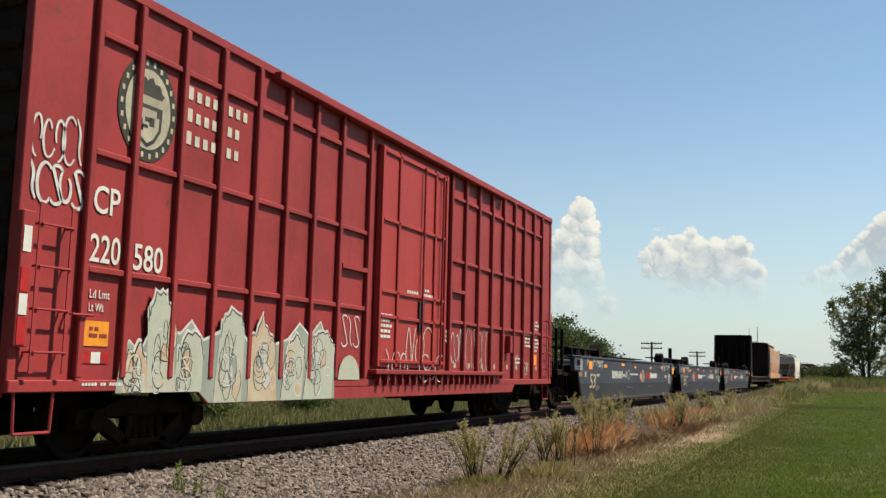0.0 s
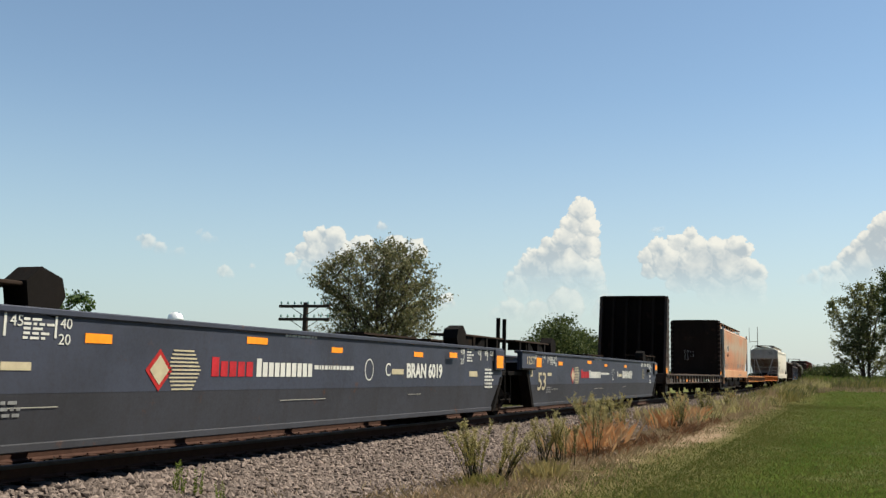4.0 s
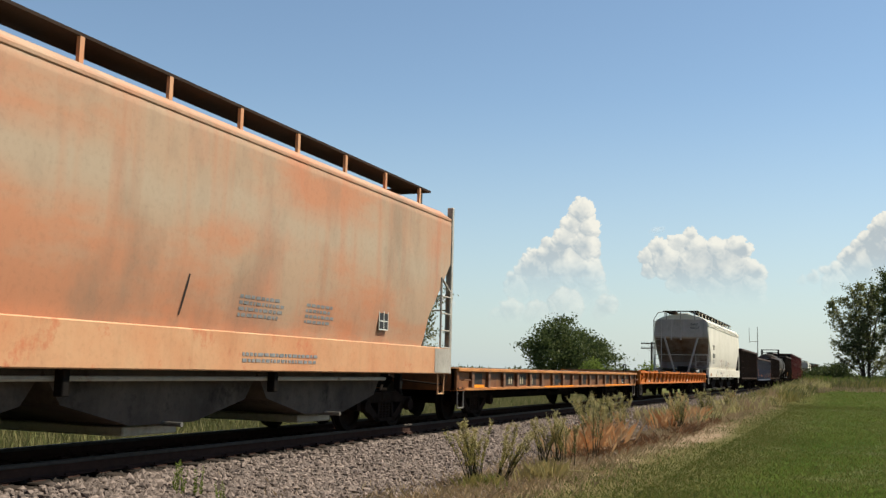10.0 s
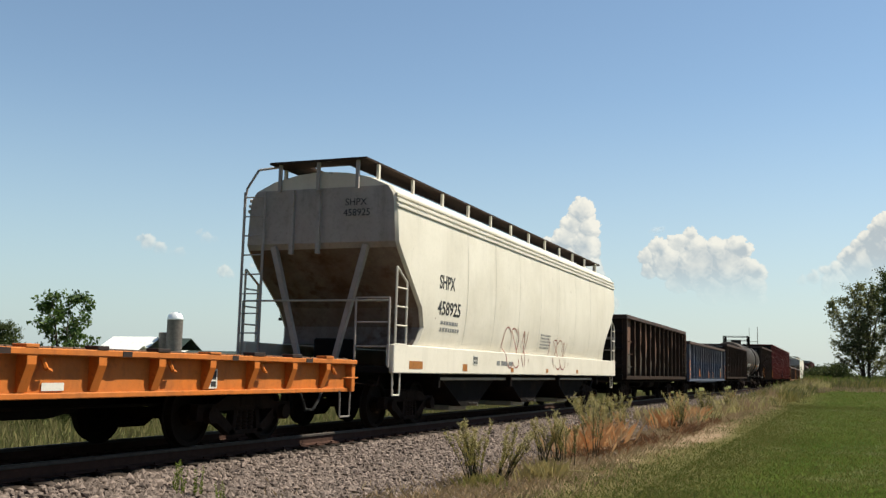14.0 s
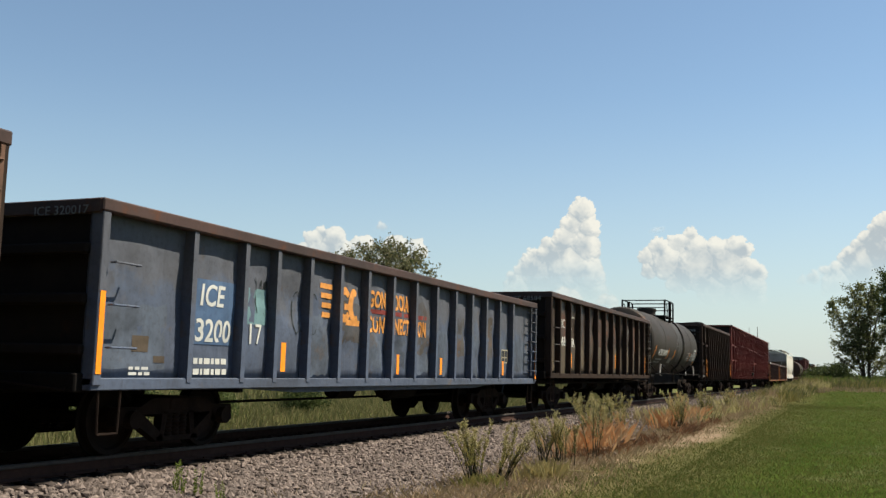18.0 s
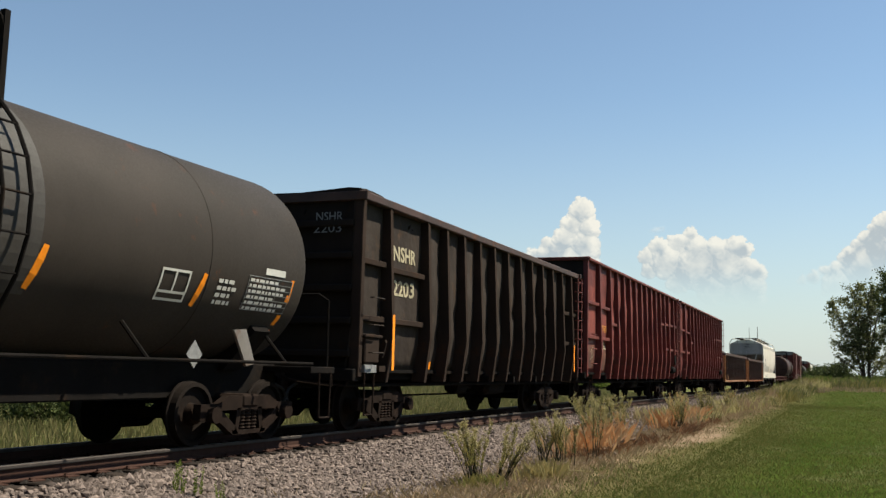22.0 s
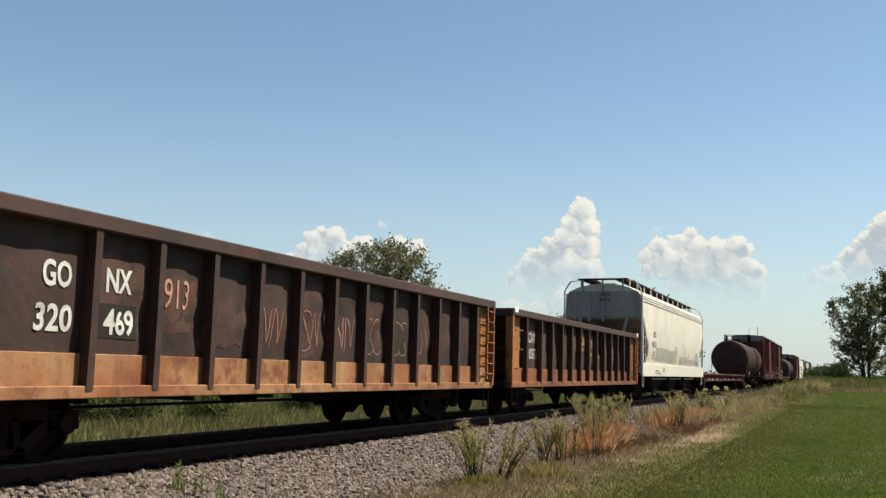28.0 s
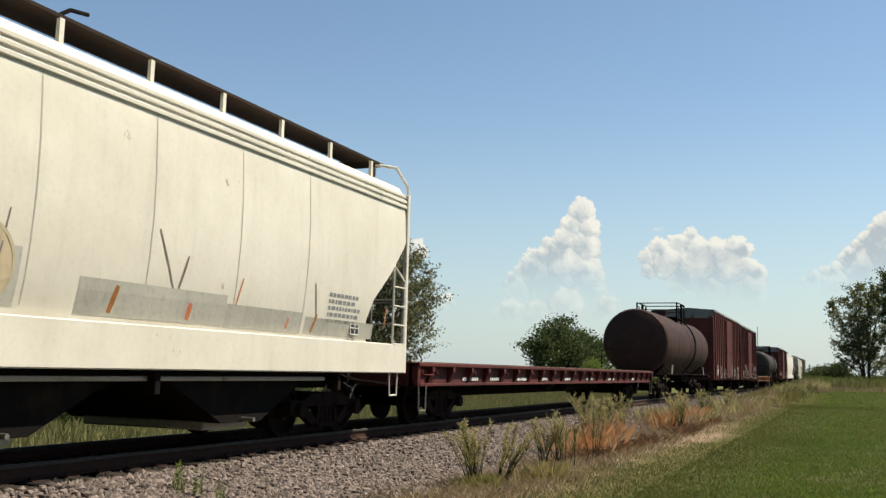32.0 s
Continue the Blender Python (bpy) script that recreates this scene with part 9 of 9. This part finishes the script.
# ---------------------------------------------------------------- flat cars
def flat_base(name, label, y0, L, side, z0, z1, pockets, deck_over, seed, inset=2.3, gusset=False, edge=None, pocket=None):
    ob = car(name, label, "flat car", y0)
    for s in (-1, 1):
        xs = 1.44 if gusset else 1.5
        part("side_sill", B(*sorted((s * (xs - 0.08), s * xs)), 0, L, z0, z1 - 0.06, bevel=0.01), side, ob)
        part("lower_flange", B(*sorted((s * (xs - 0.1), s * (xs + 0.05))), 0, L, z0 - 0.02, z0 + 0.04, bevel=0.008), edge or side, ob)
        part("deck_edge", B(*sorted((s * (xs - 0.1), s * (1.58 if gusset else 1.6))), 0, L, z1 - 0.07, z1, bevel=0.01), edge or side, ob)
        bm = bmesh.new()
        if gusset:
            prism(bm, [(s * xs, z0 + 0.05), (s * (xs + 0.03), z0 + 0.05), (s * 1.57, z1 - 0.16), (s * 1.57, z1 - 0.07), (s * xs, z1 - 0.07)], -0.06, 0.06)
        else:
            box(bm, *sorted((s * xs, s * 1.565)), -0.07, 0.07, z0 + 0.05, z1 - 0.03)
        first = part("stake_pocket", bm, pocket or side, ob)
        first.location = (0, pockets[0], 0)
        for p in pockets[1:]:
            again(first, (0, p, 0))
        if gusset:
            hook = part("tie_down_hook", rods([(s * 1.5, 0.2, z1 - 0.1), (s * 1.54, 0.22, z1 - 0.2), (s * 1.52, 0.3, z1 - 0.22)], 0.025, 6), side, ob)
            for p in pockets[::2]:
                again(hook, (0, p, 0))
    planks = int(L / 0.3)
    pl = part("deck_plank", B(-1.42, 1.42, 0.01, 0.29, z1 - 0.06, z1 + 0.02 if deck_over else z1 - 0.01, bevel=0.006), M["deck"], ob)
    for i in range(1, planks):
        again(pl, (0, i * L / planks, 0))
    for q, d in ((0.0, 1), (L, -1)):
        part("end_sill", B(-1.55, 1.55, *sorted((q, q + 0.12 * d)), z0 - 0.02, z1 - 0.005, bevel=0.012), side, ob)
        stirrup(ob, M["bare"], *sorted((q + 0.1 * d, q + 0.45 * d)), z0)
        grab(ob, side, *sorted((q + 0.12 * d, q + 0.5 * d)), z0 + 0.2, 1.58)
    bm = bmesh.new()
    prism(bm, [(3.6, z0), (5.2, z0 - 0.3), (L - 5.2, z0 - 0.3), (L - 3.6, z0)], -0.35, 0.35, "x")
    part("fishbelly_sill", bm, M["under"], ob)
    running_gear(ob, L, inset)
    return ob


def build_flats():
    rg = random.Random(51)
    # bulkhead flat
    L = 21.0
    ob = flat_base("bulkhead_flat_car", "dark brown bulkhead flat car, empty", 85.84, L, M["flat_brown"], 0.7, 1.12, [1.35, 2.1, 2.87, 3.7, 4.7, 5.75, 6.8, 7.8, 8.8, 9.9, 11.0, 12.15, 13.2, 14.1, 15.25, 16.3, 17.4, 18.4, 19.25], True, 1)
    for q, d, face, crest in ((0.0, 1, 0.95, 0.62), (L, -1, 0.63, 0.42)):
        part("bulkhead", B(-1.4, 1.4, *sorted((q + (face - 0.16) * d, q + (face - 0.04) * d)), 1.12, 4.55, bevel=0.03), M["flat_dark"], ob, "tall dark steel bulkhead")
        for s in (-1, 1):
            bm = bmesh.new()
            prism(bm, [(q + 0.04 * d, 0.72), (q + face * d, 0.72), (q + face * d, 4.4), (q + (face - 0.12) * d, 4.56), (q + crest * d, 4.56)], min(s * 1.41, s * 1.53), max(s * 1.41, s * 1.53), "x")
            bp = part("bulkhead_side", bm, M["flat_brown"], ob)
            for i in range(12):
                z = 1.3 + i * 0.27
                part("notch_bar", B(*sorted((s * 1.36, s * 1.55)), *sorted((q + (face - 0.06) * d, q + (face + 0.02) * d)), z, z + 0.17, bevel=0.02), M["flat_dark"], ob)
            for i in range(5):
                z = 1.0 + i * 0.42
                part("grab_iron", rods([(s * 1.53, q + 0.25 * face * d, z), (s * 1.6, q + 0.25 * face * d, z), (s * 1.6, q + 0.75 * face * d, z), (s * 1.53, q + 0.75 * face * d, z)], 0.014, 6), M["flat_brown"], bp)
        part("bulkhead_cap", B(-1.42, 1.42, *sorted((q + crest * d, q + (face - 0.02) * d)), 4.5, 4.59, bevel=0.02), M["flat_dark"], ob)
        for x in (-0.9, -0.3, 0.3, 0.9):
            bm = bmesh.new()
            prism(bm, [(q + 0.06 * d, 1.12), (q + (face - 0.17) * d, 1.12), (q + (face - 0.17) * d, 4.49), (q + crest * d, 4.49)], x - 0.05, x + 0.05, "x")
            part("bulkhead_brace", bm, M["flat_dark"], ob)
        decal(ob, M["reflector"], [(q + (0.1 if d > 0 else -0.45), q + (0.46 if d > 0 else -0.08), 1.16, 1.36)], 1.537, "reflector")
        part("brake_stand", rods([(0.6, q - 0.05 * d, 1.0), (0.6, q - 0.05 * d, 1.95)], 0.03, 6), M["under"], ob)
    stakes = [0.95, 1.35, 2.1, 2.87, 3.7, 4.7, 5.75, 6.8, 7.8, 8.8, 9.9, 11.0, 12.15, 13.2, 14.1, 15.25, 16.3, 17.4, 18.4, 19.25, 20.3]
    looks = ("flat_brown", "bare", "patch_dark", "flat_brown", "patch_tan", "flat_brown", "patch_tan", "orange_old", "patch_tan", "patch_tan", "bare", "flat_brown", "patch_tan", "flat_brown", "patch_tan", "flat_brown", "bare", "patch_dark", "flat_brown", "patch_tan")
    for a, b, look_of in zip(stakes, stakes[1:], looks):
        part("sill_plate", B(1.5, 1.507, a + 0.08, b - 0.08, 0.72, 0.9, bevel=0.006), M[look_of], ob)
    decal(ob, M["patch_tan"], [(0.12, 0.86, 1.1, 1.45)], 1.531, "paint_patch", "dull tan patch round the reflector")
    decal(ob, M["green_patch"], [(12.7, 15.1, 0.74, 0.89)], 1.508, "paint_patch", "faded green patch")
    lettering("ICE", 0.13, 13.46, 0.75, ob, M["white"], 1.512, 0.42), lettering("66046", 0.13, 14.36, 0.75, ob, M["white"], 1.512, 0.68)
    lettering("Leased", 0.1, 12.25, 0.76, ob, M["white"], 1.508, 0.35)
    reflectors(ob, [(3.2, 3.5, 0.93, 1.03), (13.45, 13.65, 0.97, 1.03), (16.6, 16.95, 0.76, 0.86), (6.0, 6.6, 0.76, 0.87)], 1.508)
    for y in (4.2, 5.2, 7.2, 9.3, 10.4, 17.2, 17.8):
        small_print(ob, M["grey_text"], y, 0.8, 0.4, 1, rg, 0.12, 1.508)
    decal(ob, M["bare"], [(y, y + 0.1, 0.74, 0.95) for y in (0.98, 17.35, 18.4, 19.2)], 1.567, "bare_patch")
    for k in range(10):
        bm = bmesh.new()
        c = curl(rg, -0.7 + 0.17 * (k % 4), 2.5 - 0.24 * (k // 4), 0.13, 0.17)
        for p, q in zip(c, c[1:]):
            rod(bm, (p[0], L - 0.645, p[1]), (q[0], L - 0.645, q[1]), 0.007, 4)
        part("chalk_scrawl", bm, M["graf_white"], ob)
    # weathered orange flat
    ob = flat_base("orange_flat_car", "weathered orange-brown flat car with worn plank deck", 124.95, 18.2, M["orange_old"], 0.68, 1.12, [0.9 + i * 1.02 for i in range(17)], True, 2, edge=M["orange_edge"], pocket=M["orange_worn"])
    small_print(ob, M["black"], 7.0, 0.8, 1.8, 2, rg, 0.16, 1.504)
    reflectors(ob, [(1.0, 1.6, 0.72, 0.78), (6.2, 9.2, 0.69, 0.72), (13.2, 17.0, 0.69, 0.72)], 1.552)
    decal(ob, M["patch_dark"], [(3.0, 3.75, 0.75, 1.02), (3.95, 4.75, 0.75, 1.02), (4.95, 5.6, 0.75, 1.02), (0.95, 1.6, 0.74, 1.02), (7.1, 7.7, 0.74, 1.0), (10.2, 10.8, 0.74, 1.02), (13.2, 13.9, 0.76, 1.02)], 1.501, "paint_patch", "dark worn patch on the side")
    bars(ob, M["cream"], 3.4, 0.78, 0.17, "II", 1.506, 0.16, slim=0.4), bars(ob, M["cream"], 4.1, 0.78, 0.17, "III", 1.506, 0.16, slim=0.4), bars(ob, M["cream"], 5.05, 0.78, 0.17, "II", 1.506, 0.16, slim=0.4)
    rr = random.Random(78)
    for i in range(16):
        a = 0.5 + i * 1.08 + rr.uniform(0, 0.4)
        decal(ob, M["flat_brown"], [(a, a + rr.uniform(0.15, 0.6), 1.055, 1.115)], 1.581, "rust_patch")
    part("brake_wheel_stand", rods([(1.2, 17.7, 1.1), (1.2, 17.7, 1.42), (1.2, 18.1, 1.42), (1.2, 18.1, 1.1)], 0.025, 6), M["under"], ob)
    frame_plate(ob, 15.9, 0.76, 0.5, 0.26, 1.504)
    # bright orange flat
    ob = flat_base("orange_flat_car", "bright orange flat car with gusseted deep side sill", 144.03, 18.97, M["orange"], 0.72, 1.2, [0.6 + i * 0.97 for i in range(19)], True, 3, gusset=True)
    lettering("ICE", 0.22, 4.0, 0.76, ob, M["black"], 1.452, 0.42), lettering("67065", 0.22, 5.0, 0.76, ob, M["black"], 1.452, 0.95)
    frame_plate(ob, 15.1, 0.78, 0.3, 0.24, 1.452)
    lettering("LT WT 69700", 0.09, 6.98, 0.79, ob, M["black"], 1.452, 0.85)
    rr = random.Random(77)
    for i in range(19):
        y = 0.6 + i * 0.97
        part("stake_block", B(1.4, 1.585, y - 0.1, y + rr.uniform(0.06, 0.2), 1.2, 1.2 + rr.uniform(0.025, 0.05), bevel=0.006), M["orange" if i % 3 == 0 else "flat_brown"], ob)
        if i % 2:
            a = y + rr.uniform(0.15, 0.4)
            decal(ob, M["flat_brown"], [(a, a + rr.uniform(0.12, 0.4), 1.135, 1.195)], 1.581, "rust_patch")
    decal(ob, M["white"], [(2.3, 2.75, 0.78, 0.86), (12.5, 12.8, 0.78, 0.86)], 1.452, "paint_patch")
    # red flat behind the white hopper
    ob = flat_base("red_flat_car", "oxide-red flat car with stake pockets, empty", 349.6, 23.6, M["maroon"], 0.78, 1.2, [0.7 + i * 1.05 for i in range(22)], True, 4, gusset=True)
    for y in (2.5, 4.2, 6.0, 8.0, 10.5, 13.0, 16.0, 19.5):
        small_print(ob, M["white"], y, 0.86, 0.9, 1, rg, 0.13, 1.452)
    # last flat, rusty orange
    flat_base("orange_flat_car", "low rusty orange flat car far down the train", 425.6, 15.0, M["orange_old"], 0.72, 1.15, [0.7 + i * 1.0 for i in range(14)], True, 5)


# ---------------------------------------------------------------- tank cars
def tank_car(name, label, y0, L, mat, r=1.42, zc=2.5, platform=True, marks=False, dome=False):
    ob = car(name, label, "tank car", y0)
    prof = [(0.04, 0.6), (0.4, 0.612), (0.75, 0.65), (1.0, 0.705), (1.2, 0.775), (r - 0.07, 0.87), (r - 0.015, 0.955), (r, 1.0)]
    prof = prof + [(p, L - q) for p, q in prof[::-1]]
    bm = bmesh.new()
    fine = prof[:8] + [(r, 1.0 + (L - 2.0) * i / 6) for i in range(1, 6)] + prof[8:]
    lathe(bm, fine, 56, "y", (0, 0, zc))
    part("tank_shell", bm, mat, ob, smooth=True).data.set_sharp_from_angle(angle=radians(24))
    m = L * 0.495
    for y in (m, L * 0.26, L * 0.78):
        part("shell_weld", lathe(bmesh.new(), [(r, y - 0.03), (r + 0.008, y - 0.02), (r + 0.008, y + 0.02), (r, y + 0.03)], 56, "y", (0, 0, zc)), mat, ob)
    part("manway", lathe(bmesh.new(), [(0.42, zc + r - 0.05), (0.42, zc + r + 0.22), (0.46, zc + r + 0.22), (0.46, zc + r + 0.3), (0.1, zc + r + 0.34)], 20, "z", (0, m - 0.5, 0)), mat, ob)
    for dx, dy, h in ((0.3, 0.35, 0.3), (-0.25, 0.4, 0.22), (0.1, 0.7, 0.36)):
        part("valve", lathe(bmesh.new(), [(0.07, zc + r - 0.02), (0.07, zc + r + h * 0.6), (0.11, zc + r + h * 0.6), (0.09, zc + r + h)], 10, "z", (dx, m - 0.5 + dy, 0)), M["under"], ob)
    if platform:
        zt = zc + r
        for s in (-1, 1):
            part("platform", B(*sorted((s * 0.45, s * 1.0)), m - 1.3, m + 1.1, zt - 0.12, zt - 0.06), M["under"], ob, "dark grating platform")
            for y in (m - 1.3, m + 1.1):
                part("rail_post", B(s * 1.0 - 0.035, s * 1.0 + 0.035, y - 0.035, y + 0.035, zt - 0.35, zt + 0.66), M["under"], ob)
            part("top_rail", rods([(s * 1.0, m - 1.3, zt + 0.66), (s * 1.0, m + 0.85, zt + 0.66), (s * 1.0, m + 1.03, zt + 0.58), (s * 1.0, m + 1.1, zt + 0.42), (s * 1.0, m + 1.1, zt - 0.1)], 0.03, 6), M["under"], ob)
            part("rail_post", B(s * 1.0 - 0.06, s * 1.0 + 0.06, m + 0.1, m + 0.2, zt - 0.35, zt + 0.68), M["under"], ob)
            part("mid_rail", rods([(s * 1.0, m - 1.3, zt + 0.5), (s * 1.0, m - 0.75, zt + 0.46), (s * 1.0, m - 0.62, zt + 0.3), (s * 1.0, m - 0.6, zt - 0.05)], 0.022, 6), M["under"], ob)
        for y in (m - 1.3, m + 1.1):
            part("cross_rail", rods([(-1.0, y, zt + 0.64), (1.0, y, zt + 0.64)], 0.025, 6), M["under"], ob)
            part("cross_rail", rods([(-1.0, y, zt + 0.3), (1.0, y, zt + 0.3)], 0.02, 6), M["under"], ob)
        lad = []
        for i in range(9):
            a = radians(-52 + i * 14.5)
            lad.append((math.cos(a) * (r + 0.12), zc + math.sin(a) * (r + 0.12)))
        st = None
        for y in (m + 0.75, m + 1.1):
            st = part("ladder_stile", rods([(1.05, y, 0.7)] + [(p[0], y, p[1]) for p in lad], 0.022, 6), M["under"], ob)
        for p in lad + [(1.07, 0.95), (1.06, 0.78)]:
            part("rung", rods([(p[0], m + 0.75, p[1]), (p[0], m + 1.1, p[1])], 0.014, 6), M["under"], ob)
    # saddles, stub sills, walkway rail
    for q, d in ((0.0, 1), (L, -1)):
        bm = bmesh.new()
        prism(bm, [(-1.2, 1.55), (-0.7, 1.0), (0.7, 1.0), (1.2, 1.55), (1.05, 1.7), (0.0, 1.1), (-1.05, 1.7)], *sorted((q + 1.5 * d, q + 1.9 * d)))
        part("saddle", bm, M["under"], ob)
        part("stub_sill", B(-0.3, 0.3, *sorted((q, q + 3.2 * d)), 0.74, 1.12, bevel=0.01), M["under"], ob)
        part("end_platform", B(-1.45, 1.45, *sorted((q + 0.02 * d, q + 0.75 * d)), 0.98, 1.08, bevel=0.01), M["under"], ob)
        part("end_handrail", rods([(1.35, q + 0.1 * d, 1.05), (1.35, q + 0.12 * d, 2.1), (1.2, q + 0.15 * d, 2.2), (-1.2, q + 0.15 * d, 2.2), (-1.35, q + 0.12 * d, 2.1), (-1.35, q + 0.1 * d, 1.05)], 0.02, 6), M["under"], ob)
        bm = bmesh.new()
        prism(bm, [(q + 2.2 * d, 1.1), (q + 2.4 * d, 1.06), (q + 2.72 * d, 1.53), (q + 2.44 * d, 1.55)], 1.38, 1.42, "x")
        part("end_step", bm, M["bare"], ob, "pale slanted step plate")
        truck(ob, q + 1.75 * d)
        coupler(ob, q, -d)
        stirrup(ob, M["truck"], *sorted((q + 0.15 * d, q + 0.5 * d)), 1.0, 1.45)
    for s in (-1, 1):
        part("side_rail", rods([(s * 1.47, 0.75, 1.12), (s * 1.47, L - 0.75, 1.12)], 0.022, 8), M["under"], ob)
        for y in spread(1.5, L - 1.5, 5):
            part("rail_bracket", rods([(s * 1.47, y, 1.12), (s * 1.1, y - 0.05, 1.55)], 0.025, 6), M["under"], ob)
    part("bottom_outlet", lathe(bmesh.new(), [(0.11, 0.7), (0.11, zc - r + 0.1)], 14, "z", (0, m, 0)), M["under"], ob)
    if marks:
        part("centre_sill", B(-0.62, 0.62, 0.4, L - 0.4, 0.62, 1.1, bevel=0.02), M["under"], ob)
        sh = lambda z, y=0: math.sqrt(max(0.01, r * r - (z - zc) ** 2)) + 0.004
        lettering("ACFX 84398", 0.27, 2.4, 1.92, ob, M["white"], shape=sh, wide=2.18, bold=0.007)
        rg = random.Random(61)
        small_print(ob, M["grey_text"], 2.3, 1.72, 1.6, 2, rg, 0.12, shape=sh)
        small_print(ob, M["grey_text"], 5.25, 1.5, 0.85, 3, rg, 0.055, shape=sh)
        decal(ob, M["bare"], [(5.48, 6.28, 1.62, 1.88)], shape=sh, name="data_plate", label="dull silver data plate", thick=0.006)
        small_print(ob, M["grey_text"], 5.6, 1.7, 0.55, 1, rg, 0.1, shape=lambda z, y=0: sh(z) + 0.004)
        decal(ob, M["tank_band"], [(7.4, 8.72, 1.72, 3.75)], shape=sh, name="worn_band", label="grey scuffed band behind the ladder", thick=0.002)
        tag(ob, M["grey_text"], 410, 6.85, 2.42, 0.6, 0.34, 3, 0.02, shape=sh)
        small_print(ob, M["white"], 11.75, 2.12, 0.35, 4, rg, 0.09, shape=sh)
        decal(ob, M["white"], [(10.62, 10.65, 1.82, 2.2), (11.14, 11.17, 1.82, 2.2), (10.65, 11.14, 2.17, 2.2), (10.65, 11.14, 1.82, 1.85), (10.88, 10.91, 1.92, 2.17), (10.65, 11.14, 1.91, 1.94)], shape=sh, name="stencil_border", thick=0.006, joined=True)
        decal(ob, M["patch_dark"], [(12.4, 13.5, 1.8, 2.27)], shape=sh, name="test_plate", label="dark stencil panel with white rows", thick=0.003)
        over = lambda z, y=0: sh(z) + 0.003
        decal(ob, M["grey_text"], [(12.4, 13.5, 1.82 + i * 0.075, 1.83 + i * 0.075) for i in range(7)] + [(12.4 + i * 0.36, 12.41 + i * 0.36, 1.82, 2.27) for i in range(4)], shape=over, name="stencil_rows", joined=True)
        small_print(ob, M["white"], 12.44, 2.2, 0.9, 6, rg, 0.075, shape=over)
        decal(ob, M["white"], [(12.78, 13.28, 2.32, 2.41)], shape=sh, name="stencil_rows")
        for y, z0, z1 in ((1.45, 1.75, 2.3), (4.76, 1.76, 2.22), (6.5, 1.77, 2.23), (8.7, 1.78, 2.23), (11.36, 1.79, 2.2), (13.4, 1.5, 2.3)):
            stroke(ob, M["reflector"], [(y + 0.1 * t, z0 + (z1 - z0) * t) for t in (0, 0.33, 0.66, 1)], 0.1, shape=sh, name="reflector", lift=0.006)
        bm = bmesh.new()
        prism(bm, [(11.5, 1.2), (11.66, 1.02), (11.82, 1.2), (11.66, 1.38)], 1.12, 1.13, "x")
        part("hazard_placard", bm, M["grey_text"], ob)
    return ob


# ---------------------------------------------------------------- make up the train
build_boxcar()
well_unit(27.46, 17.75, "B", False, 0.6, 0.68, True, False)
well_unit(46.75, 17.1, "C", True, 0.3, 1.06, False, False)
well_unit(65.16, 18.45, "A", True, 0.0, 1.06, False, True)
build_flats()
build_hoppers()
build_gondolas()
tank_car("black_tank_car", "dull black tank car with white lettering and top platform", 231.4, 14.8, M["tank_black"], marks=True)
tank_car("brown_tank_car", "dark brown tank car with rounded ends", 376.6, 15.6, M["tank_brown"], 1.5, 2.55)
far_boxcar(393.9, 15.6, M["maroon"], "red boxcar with pale end panel and sprayed scrawls")
far_boxcar(410.7, 13.6, M["maroon"], "darker red boxcar behind another red boxcar", 5.05)
tank_car("black_tank_car", "small black tank car far down the train", 442.0, 14.4, M["tank_black"], 1.4, 2.45)
far_boxcar(458.0, 15.4, M["maroon"], "weathered red boxcar far down the train", 4.7)
ob, _s = hopper("white_hopper", "dusty white covered hopper far down the train", 475.0, 16.4, M["hop_white"], M["hop_white"], M["hop_dusty"], M["hop_brown"], False, 2, 9)
tank_car("black_tank_car", "dark tank car near the end of the train", 493.0, 15.0, M["tank_black"], 1.4, 2.45)
ob, _s = hopper("grey_hopper", "grey covered hopper near the end of the train", 509.6, 16.4, M["hop_dusty"], M["hop_dusty"], M["hop_dusty"], M["hop_brown"], False, 2, 10)
far_boxcar(527.6, 15.4, M["gon_rust"], "brown boxcar at the end of the train", 4.7)


# ---------------------------------------------------------------- what moves
def run(t):
    """Metres the train has rolled by t seconds."""
    return 10.6347 * t + 0.0074926 * t * t - 0.00044995 * t ** 3


def motions():
    times = [float(t) for t in range(33)]
    for ob, y0 in TRAIN:
        walk(ob, [(t, pose(TX, y0 - run(t), 0)) for t in times])
    lead = WHEELSETS[0]
    steps = [i / FPS for i in range(0, 32 * FPS + 1)]
    walk(lead, [(t, pose(0, 0, 0, math.degrees(run(t) / 0.42))) for t in steps])
    for w in WHEELSETS[1:]:
        w.rotation_mode = "QUATERNION"
        w.animation_data_create().action = lead.animation_data.action
        w.animation_data.action_slot = lead.animation_data.action_slot


motions()
